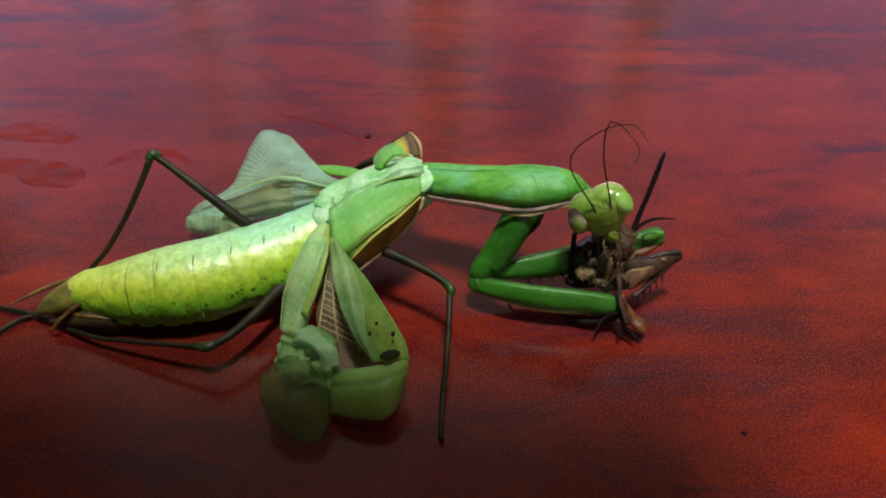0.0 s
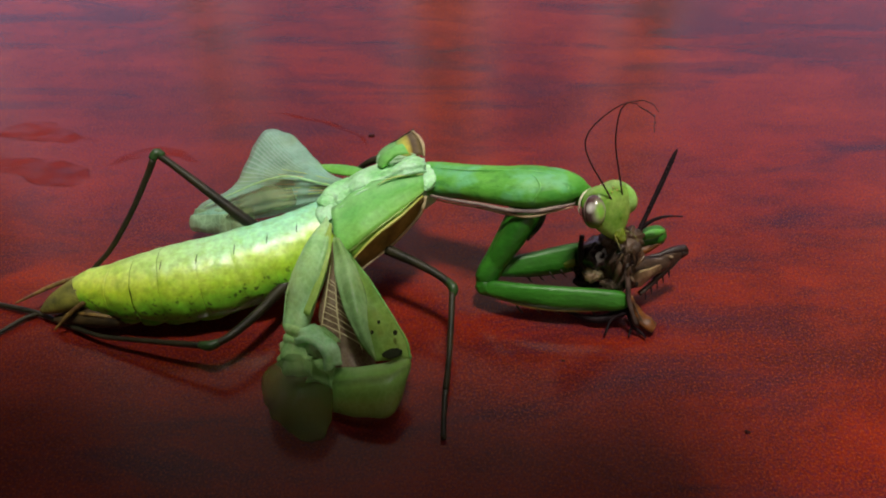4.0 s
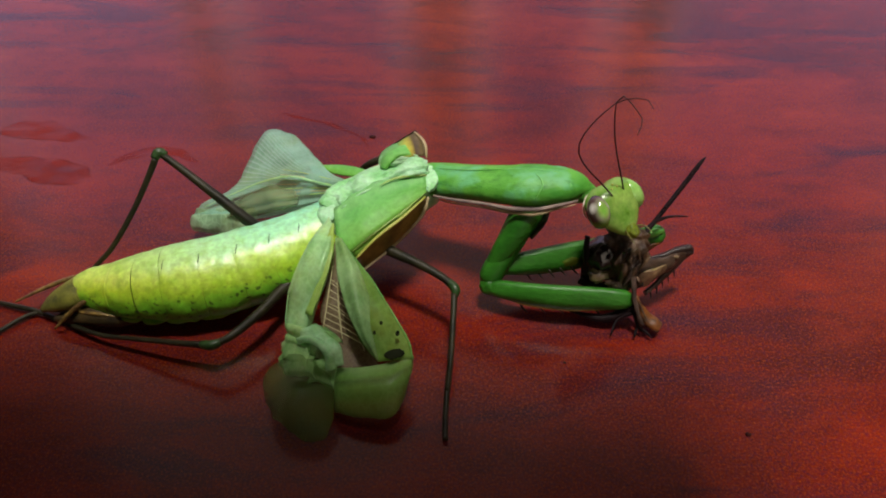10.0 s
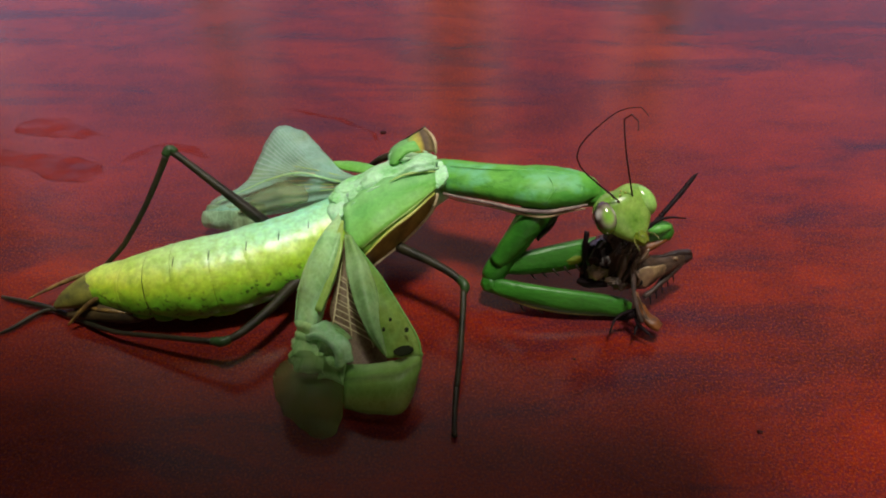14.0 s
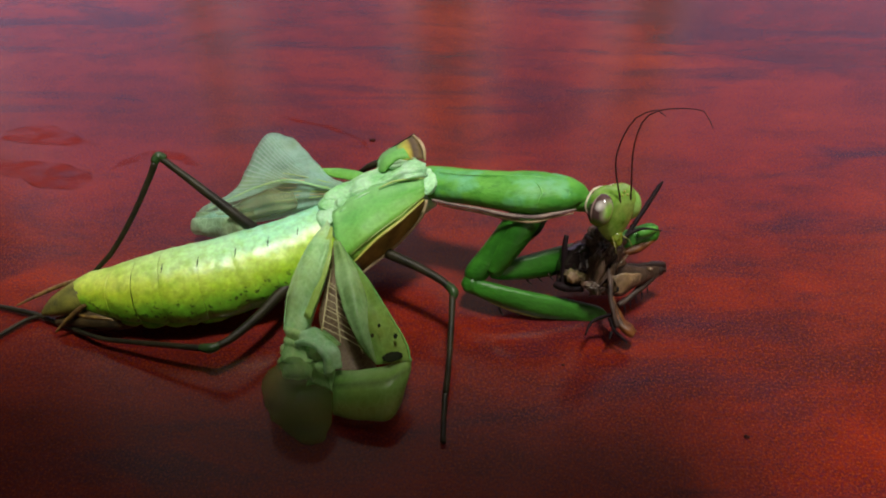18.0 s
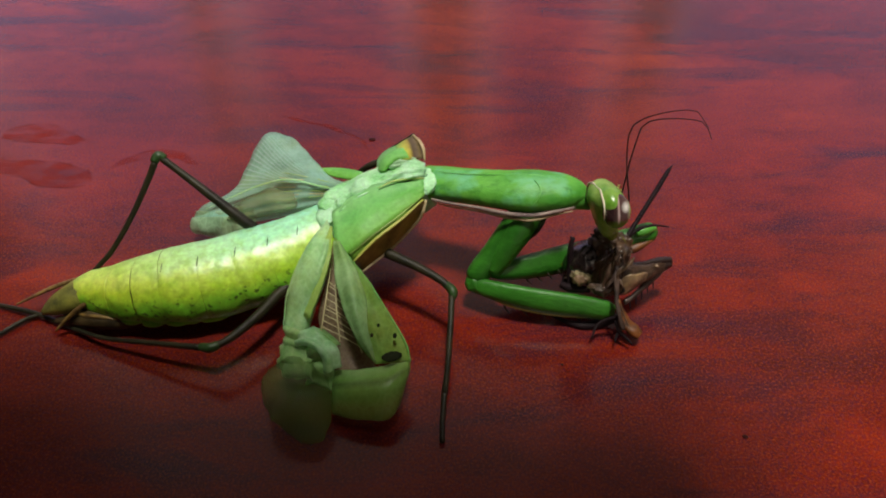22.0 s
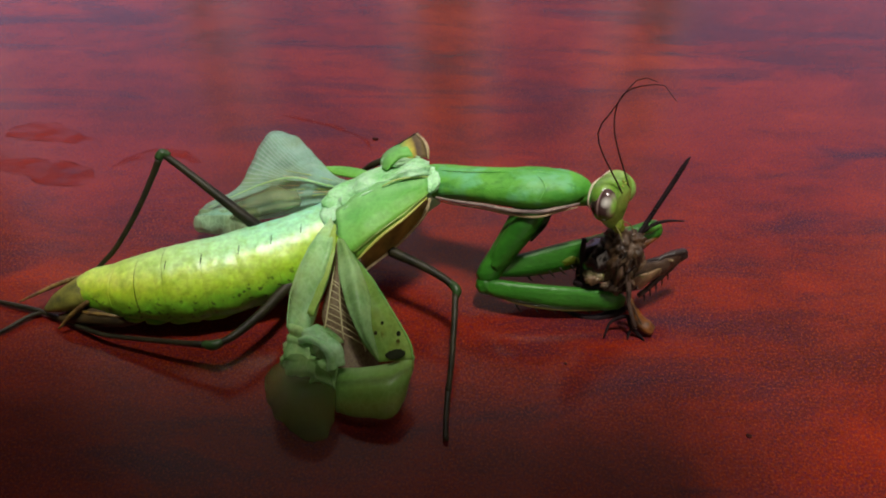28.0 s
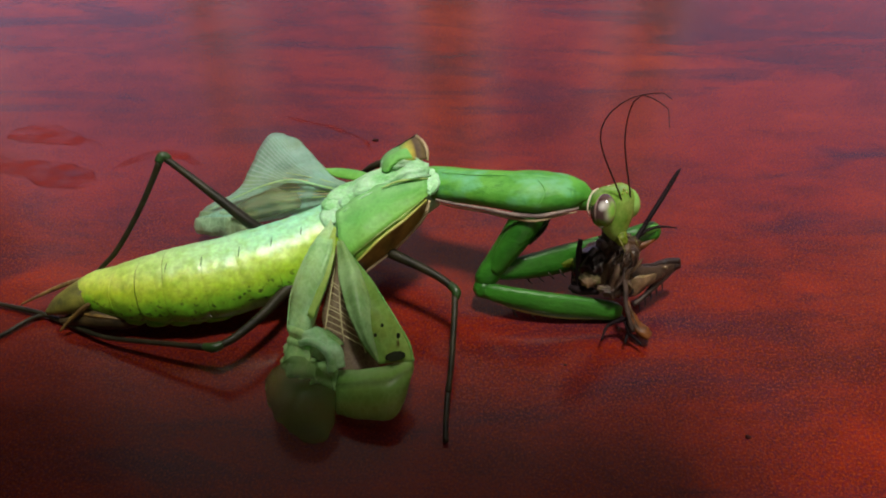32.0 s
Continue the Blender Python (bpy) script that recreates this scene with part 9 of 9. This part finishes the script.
    walk(antennae[1][9], [
        (0, pose(0.00151, 0.00562, 0.00853, 0.82, -14.46, -7.64)),
        (1, pose(0.00165, 0.00005, 0.01065, 77.85, -49.86, 2.31)),
        (2, pose(-0.00030, -0.00075, 0.01053, 119.75, -81.75, -27.08)),
        (3, pose(-0.00041, -0.00129, 0.01049, 119.87, -73.46, -38.49)),
        (6, pose(-0.00019, 0.00266, 0.01005, 43.86, -42.57, -13.80)),
        (7, pose(0.00007, 0.00063, 0.01060, 73.58, -74.10, 17.52)),
        (8, pose(-0.00107, -0.00241, 0.01016, 157.13, -71.37, -76.70)),
        (9, pose(-0.00032, -0.00080, 0.01050, 121.40, -77.42, -43.81)),
        (10, pose(0.00171, -0.00116, 0.01069, 85.89, -38.63, -32.82)),
        (11, pose(0.00391, -0.00177, 0.01019, 11.27, 25.91, -48.45)),
        (12, pose(0.00154, -0.00061, 0.01075, 83.89, -41.73, -22.52)),
        (13, pose(0.00145, -0.00032, 0.01074, 53.56, -22.98, -33.49)),
        (14, pose(0.00314, -0.00162, 0.01014, 9.21, 20.91, -52.97)),
        (17, pose(-0.00056, 0.00020, 0.01039, 78.40, -59.98, -23.67)),
        (18, pose(-0.00139, -0.00006, 0.01017, 78.91, -56.18, -31.09)),
        (19, pose(-0.00195, 0.00042, 0.00981, 75.16, -55.98, -37.45)),
        (20, pose(-0.00047, -0.00051, 0.01002, 85.28, -42.70, -92.51)),
        (21, pose(-0.00098, -0.00171, 0.00971, 87.96, -34.50, -101.17)),
        (22, pose(-0.00238, -0.00084, 0.00927, 93.27, -30.12, -109.63)),
        (23, pose(-0.00219, 0.00026, 0.00956, 107.70, -47.11, -108.80)),
        (24, pose(-0.00295, 0.00086, 0.00910, 125.47, -52.50, -121.19)),
        (25, pose(-0.00276, 0.00085, 0.00914, 106.63, -43.92, -110.61)),
        (28, pose(-0.00351, 0.00185, 0.00901, -45.88, -87.65, 109.34)),
        (29, pose(-0.00334, 0.00118, 0.00928, 131.16, -84.06, -72.87)),
        (30, pose(-0.00269, 0.00070, 0.00957, 84.70, -59.20, -49.27)),
        (31, pose(-0.00240, -0.00009, 0.00992, 101.09, -72.41, -38.36)),
        (32, pose(-0.00249, -0.00066, 0.00990, -160.57, -82.01, -118.08)),
    ])
    walk(antennae[1][10], [
        (0, pose(0.00255, 0.00548, 0.00880, -13.84, -10.80, -30.32)),
        (1, pose(0.00235, 0.00008, 0.01147, 40.58, -8.00, -22.12)),
        (2, pose(-0.00017, -0.00082, 0.01160, 96.78, -65.44, -19.96)),
        (3, pose(-0.00017, -0.00148, 0.01152, 61.44, -20.92, -40.45)),
        (6, pose(0.00057, 0.00247, 0.01078, 20.16, -15.88, -43.50)),
        (7, pose(0.00035, 0.00072, 0.01163, 24.36, -4.17, -46.94)),
        (8, pose(-0.00099, -0.00275, 0.01118, 89.37, -34.41, -49.92)),
        (9, pose(-0.00015, -0.00096, 0.01155, 73.38, -35.34, -46.23)),
        (10, pose(0.00242, -0.00161, 0.01136, 13.91, 16.15, -61.64)),
        (11, pose(0.00455, -0.00250, 0.00972, -19.60, 24.66, -75.00)),
        (12, pose(0.00228, -0.00092, 0.01146, 18.52, 10.59, -49.38)),
        (13, pose(0.00228, -0.00086, 0.01116, 9.27, 11.54, -56.02)),
        (14, pose(0.00375, -0.00242, 0.00975, -30.03, 17.75, -89.39)),
        (17, pose(-0.00007, -0.00001, 0.01132, 65.66, -42.23, -32.09)),
        (18, pose(-0.00088, -0.00037, 0.01106, 69.97, -44.37, -35.80)),
        (19, pose(-0.00148, 0.00005, 0.01070, 70.65, -49.25, -40.82)),
        (20, pose(-0.00050, -0.00130, 0.01075, 80.98, -37.83, -93.68)),
        (21, pose(-0.00115, -0.00258, 0.01031, 84.28, -30.45, -101.99)),
        (22, pose(-0.00269, -0.00171, 0.00981, 89.94, -26.60, -109.90)),
        (23, pose(-0.00242, -0.00043, 0.01035, 99.48, -40.49, -106.92)),
        (24, pose(-0.00328, 0.00030, 0.00996, 118.34, -48.14, -118.20)),
        (25, pose(-0.00304, 0.00012, 0.00988, 98.07, -36.78, -108.74)),
        (28, pose(-0.00352, 0.00190, 0.01008, 77.79, -66.58, -40.83)),
        (29, pose(-0.00331, 0.00108, 0.01035, 77.62, -51.67, -53.47)),
        (30, pose(-0.00233, 0.00028, 0.01049, 76.96, -49.69, -51.78)),
        (31, pose(-0.00214, -0.00029, 0.01095, 79.79, -51.34, -38.96)),
        (32, pose(-0.00256, -0.00079, 0.01097, 103.06, -62.25, -47.16)),
    ])
    walk(antennae[1][11], [
        (0, pose(0.00346, 0.00495, 0.00900, -16.56, -11.57, -34.90)),
        (1, pose(0.00333, -0.00033, 0.01162, 19.68, 4.96, -41.20)),
        (2, pose(0.00025, -0.00098, 0.01258, 42.41, -7.12, -41.88)),
        (3, pose(0.00059, -0.00213, 0.01191, 38.67, 2.20, -52.42)),
        (6, pose(0.00132, 0.00176, 0.01107, 14.87, -11.45, -51.11)),
        (7, pose(0.00108, -0.00006, 0.01171, 12.09, 4.17, -59.32)),
        (8, pose(-0.00042, -0.00343, 0.01179, 42.40, 9.85, -60.05)),
        (9, pose(0.00046, -0.00160, 0.01217, 29.87, 5.59, -65.13)),
        (10, pose(0.00291, -0.00252, 0.01106, 6.90, 18.78, -68.02)),
        (11, pose(0.00481, -0.00344, 0.00927, -38.35, 19.50, -92.20)),
        (12, pose(0.00297, -0.00172, 0.01126, 11.56, 14.00, -55.69)),
        (13, pose(0.00286, -0.00174, 0.01094, 2.56, 14.33, -62.50)),
        (14, pose(0.00376, -0.00344, 0.00943, 30.03, -17.75, 90.61)),
        (17, pose(0.00060, -0.00044, 0.01204, 59.34, -33.88, -37.18)),
        (18, pose(-0.00025, -0.00082, 0.01181, 65.54, -38.40, -39.06)),
        (19, pose(-0.00095, -0.00041, 0.01152, 68.26, -45.42, -43.44)),
        (20, pose(-0.00055, -0.00215, 0.01140, 78.39, -34.73, -94.98)),
        (21, pose(-0.00135, -0.00349, 0.01086, 81.10, -27.00, -102.91)),
        (22, pose(-0.00301, -0.00261, 0.01029, 86.53, -22.98, -110.44)),
        (23, pose(-0.00266, -0.00122, 0.01104, 94.42, -35.73, -106.75)),
        (24, pose(-0.00362, -0.00033, 0.01076, 114.18, -45.06, -116.99)),
        (25, pose(-0.00332, -0.00068, 0.01053, 93.45, -32.30, -108.60)),
        (28, pose(-0.00320, 0.00162, 0.01107, 67.98, -50.83, -49.02)),
        (29, pose(-0.00291, 0.00054, 0.01119, 64.41, -35.42, -58.54)),
        (30, pose(-0.00190, -0.00027, 0.01131, 73.82, -45.29, -53.89)),
        (31, pose(-0.00162, -0.00071, 0.01179, 73.90, -43.81, -41.79)),
        (32, pose(-0.00222, -0.00116, 0.01192, 55.22, -15.90, -52.76)),
    ])
    walk(antennae[1][12], [
        (0, pose(0.00432, 0.00435, 0.00922, -18.76, -12.67, -38.59)),
        (1, pose(0.00414, -0.00103, 0.01153, -8.06, 13.02, -68.88)),
        (2, pose(0.00105, -0.00169, 0.01271, 28.66, 4.64, -53.07)),
        (3, pose(0.00125, -0.00298, 0.01186, 32.45, 6.97, -57.45)),
        (6, pose(0.00199, 0.00094, 0.01129, 11.86, -10.21, -55.81)),
        (7, pose(0.00163, -0.00098, 0.01163, 7.99, 5.58, -63.91)),
        (8, pose(0.00011, -0.00434, 0.01160, 34.31, 16.15, -65.67)),
        (9, pose(0.00091, -0.00257, 0.01207, 22.27, 10.94, -71.72)),
        (10, pose(0.00329, -0.00347, 0.01072, 2.72, 19.22, -71.98)),
        (11, pose(0.00477, -0.00445, 0.00891, 38.35, -19.50, 87.80)),
        (12, pose(0.00356, -0.00258, 0.01100, -1.48, 15.63, -68.38)),
        (13, pose(0.00335, -0.00266, 0.01067, -29.83, 8.39, -96.05)),
        (14, pose(0.00375, -0.00242, 0.00975, -30.03, 17.75, -89.39)),
        (17, pose(0.00131, -0.00098, 0.01264, 52.44, -25.65, -43.25)),
        (18, pose(0.00040, -0.00135, 0.01248, 62.47, -34.38, -41.84)),
        (19, pose(-0.00040, -0.00093, 0.01228, 66.07, -42.07, -45.99)),
        (20, pose(-0.00063, -0.00302, 0.01202, 75.79, -31.74, -96.29)),
        (21, pose(-0.00156, -0.00442, 0.01135, 71.74, -17.33, -104.98)),
        (22, pose(-0.00336, -0.00354, 0.01071, 79.27, -15.56, -111.23)),
        (23, pose(-0.00291, -0.00205, 0.01167, 87.72, -29.34, -106.80)),
        (24, pose(-0.00397, -0.00101, 0.01151, 108.32, -40.56, -115.59)),
        (25, pose(-0.00361, -0.00155, 0.01110, 82.87, -21.89, -108.79)),
        (28, pose(-0.00275, 0.00110, 0.01190, 63.52, -43.91, -53.30)),
        (29, pose(-0.00245, -0.00021, 0.01181, 58.85, -28.22, -62.22)),
        (30, pose(-0.00145, -0.00088, 0.01208, 68.85, -38.78, -57.06)),
        (31, pose(-0.00104, -0.00123, 0.01253, 69.21, -37.85, -44.67)),
        (32, pose(-0.00160, -0.00198, 0.01221, 46.15, -5.90, -58.39)),
    ])
    walk(antennae[1][13], [
        (0, pose(0.00514, 0.00369, 0.00945, -30.21, -21.39, -60.84)),
        (1, pose(0.00452, -0.00201, 0.01128, 8.06, -13.02, 111.12)),
        (2, pose(0.00169, -0.00254, 0.01262, 23.08, 7.78, -58.38)),
        (3, pose(0.00182, -0.00388, 0.01173, -3.65, 19.52, -91.07)),
        (6, pose(0.00258, 0.00007, 0.01148, -8.44, -6.74, -87.37)),
        (7, pose(0.00210, -0.00195, 0.01152, -5.80, 6.44, -79.72)),
        (8, pose(0.00053, -0.00528, 0.01130, 30.22, 18.40, -68.98)),
        (9, pose(0.00124, -0.00357, 0.01186, 14.15, 13.91, -79.64)),
        (10, pose(0.00360, -0.00443, 0.01036, -28.18, 14.14, -101.82)),
        (11, pose(0.00481, -0.00344, 0.00927, -38.35, 19.50, -92.20)),
        (12, pose(0.00394, -0.00354, 0.01071, -33.05, 9.38, -101.07)),
        (13, pose(0.00323, -0.00372, 0.01052, -33.65, 7.12, -100.73)),
        (14, pose(0.00376, -0.00344, 0.00943, 30.03, -17.75, 90.61)),
        (17, pose(0.00202, -0.00164, 0.01311, 21.51, 2.96, -70.68)),
        (18, pose(0.00106, -0.00194, 0.01309, 56.01, -26.77, -46.67)),
        (19, pose(0.00016, -0.00150, 0.01300, 61.38, -35.99, -49.70)),
        (20, pose(-0.00073, -0.00393, 0.01258, 70.15, -25.76, -98.34)),
        (21, pose(-0.00183, -0.00541, 0.01166, 37.94, 15.29, -120.57)),
        (22, pose(-0.00374, -0.00450, 0.01100, 48.55, 14.95, -121.42)),
        (23, pose(-0.00319, -0.00295, 0.01220, 54.82, 3.67, -114.34)),
        (24, pose(-0.00432, -0.00175, 0.01221, 88.04, -23.76, -112.50)),
        (25, pose(-0.00393, -0.00249, 0.01151, 45.95, 15.92, -120.18)),
        (28, pose(-0.00229, 0.00048, 0.01265, 57.83, -35.76, -58.84)),
        (29, pose(-0.00201, -0.00105, 0.01232, 52.14, -20.09, -67.65)),
        (30, pose(-0.00100, -0.00158, 0.01275, 43.12, -9.71, -74.07)),
        (31, pose(-0.00044, -0.00183, 0.01319, 47.98, -14.48, -58.74)),
        (32, pose(-0.00103, -0.00289, 0.01232, 39.94, -0.21, -63.43)),
    ])
    walk(antennae[1][14], [
        (0, pose(0.00563, 0.00282, 0.00985, -36.44, -31.61, -83.72)),
        (1, pose(0.00414, -0.00103, 0.01153, -8.06, 13.02, -68.88)),
        (2, pose(0.00225, -0.00345, 0.01248, -10.34, 15.18, -92.13)),
        (3, pose(0.00180, -0.00489, 0.01138, -3.75, 19.94, -91.19)),
        (6, pose(0.00263, -0.00100, 0.01160, -14.59, -6.84, -98.01)),
        (7, pose(0.00229, -0.00300, 0.01140, -29.96, 0.07, -109.91)),
        (8, pose(0.00090, -0.00624, 0.01096, -0.20, 26.86, -95.13)),
        (9, pose(0.00143, -0.00459, 0.01161, -19.64, 16.17, -114.13)),
        (10, pose(0.00339, -0.00545, 0.01010, -39.87, 8.36, -114.13)),
        (11, pose(0.00477, -0.00445, 0.00891, 38.35, -19.50, 87.80)),
        (12, pose(0.00374, -0.00458, 0.01054, 33.05, -9.38, 78.93)),
        (13, pose(0.00303, -0.00477, 0.01038, 33.65, -7.12, 79.27)),
        (14, pose(0.00375, -0.00242, 0.00975, -30.03, 17.75, -89.39)),
        (17, pose(0.00238, -0.00265, 0.01305, 22.85, 2.30, -69.23)),
        (18, pose(0.00172, -0.00264, 0.01357, 27.63, 0.79, -69.52)),
        (19, pose(0.00072, -0.00216, 0.01364, 37.91, -9.54, -67.47)),
        (20, pose(-0.00088, -0.00490, 0.01305, 44.39, 0.12, -110.39)),
        (21, pose(-0.00236, -0.00631, 0.01138, 29.69, 21.20, -126.56)),
        (22, pose(-0.00429, -0.00540, 0.01071, 33.43, 27.05, -130.68)),
        (23, pose(-0.00363, -0.00393, 0.01212, 40.52, 17.49, -121.54)),
        (24, pose(-0.00470, -0.00266, 0.01264, 52.43, 12.45, -118.53)),
        (25, pose(-0.00445, -0.00339, 0.01120, 43.55, 18.20, -121.50)),
        (28, pose(-0.00184, -0.00026, 0.01328, 29.76, -3.72, -84.27)),
        (29, pose(-0.00163, -0.00198, 0.01269, 23.04, 7.01, -93.19)),
        (30, pose(-0.00071, -0.00260, 0.01293, 29.80, 3.53, -84.55)),
        (31, pose(0.00010, -0.00271, 0.01346, 27.14, 5.25, -74.35)),
        (32, pose(-0.00055, -0.00386, 0.01233, 6.36, 18.20, -94.35)),
    ])
    walk(antennae[1][15], [
        (0, pose(0.00573, 0.00191, 0.01041, 36.44, 31.61, 96.28)),
        (1, pose(0.00452, -0.00201, 0.01128, 8.06, -13.02, 111.12)),
        (2, pose(0.00221, -0.00449, 0.01219, -9.30, 15.70, -91.08)),
        (3, pose(0.00178, -0.00590, 0.01101, 3.75, -19.94, 88.81)),
        (6, pose(0.00248, -0.00206, 0.01173, 14.59, 6.84, 81.99)),
        (7, pose(0.00193, -0.00401, 0.01140, 29.96, -0.07, 70.09)),
        (8, pose(0.00081, -0.00719, 0.01048, -21.52, 26.53, -114.81)),
        (9, pose(0.00100, -0.00554, 0.01131, 19.64, -16.17, 65.87)),
        (10, pose(0.00295, -0.00642, 0.00994, 39.87, -8.36, 65.87)),
        (11, pose(0.00481, -0.00344, 0.00927, -38.35, 19.50, -92.20)),
        (12, pose(0.00394, -0.00354, 0.01071, -33.05, 9.38, -101.07)),
        (13, pose(0.00323, -0.00372, 0.01052, -33.65, 7.12, -100.73)),
        (14, pose(0.00376, -0.00344, 0.00943, 30.03, -17.75, 90.61)),
        (17, pose(0.00276, -0.00366, 0.01301, -22.85, -2.30, 110.77)),
        (18, pose(0.00210, -0.00364, 0.01356, 20.67, 6.17, -76.06)),
        (19, pose(0.00113, -0.00314, 0.01381, 25.64, 1.90, -78.76)),
        (20, pose(-0.00124, -0.00590, 0.01305, 24.94, 15.84, -124.62)),
        (21, pose(-0.00295, -0.00711, 0.01100, -29.69, -21.20, 53.44)),
        (22, pose(-0.00490, -0.00612, 0.01023, -33.43, -27.05, 49.32)),
        (23, pose(-0.00416, -0.00479, 0.01181, -40.52, -17.49, 58.46)),
        (24, pose(-0.00520, -0.00358, 0.01241, 53.15, 11.79, -118.14)),
        (25, pose(-0.00499, -0.00426, 0.01087, -43.55, -18.20, 58.50)),
        (28, pose(-0.00173, -0.00133, 0.01335, 30.25, -4.00, -83.65)),
        (29, pose(-0.00169, -0.00304, 0.01256, 23.81, 6.80, -92.32)),
        (30, pose(-0.00060, -0.00367, 0.01287, -29.80, -3.53, 95.45)),
        (31, pose(0.00039, -0.00375, 0.01336, -27.14, -5.25, 105.65)),
        (32, pose(-0.00063, -0.00487, 0.01199, 8.01, 18.06, -92.68)),
    ])


motions()
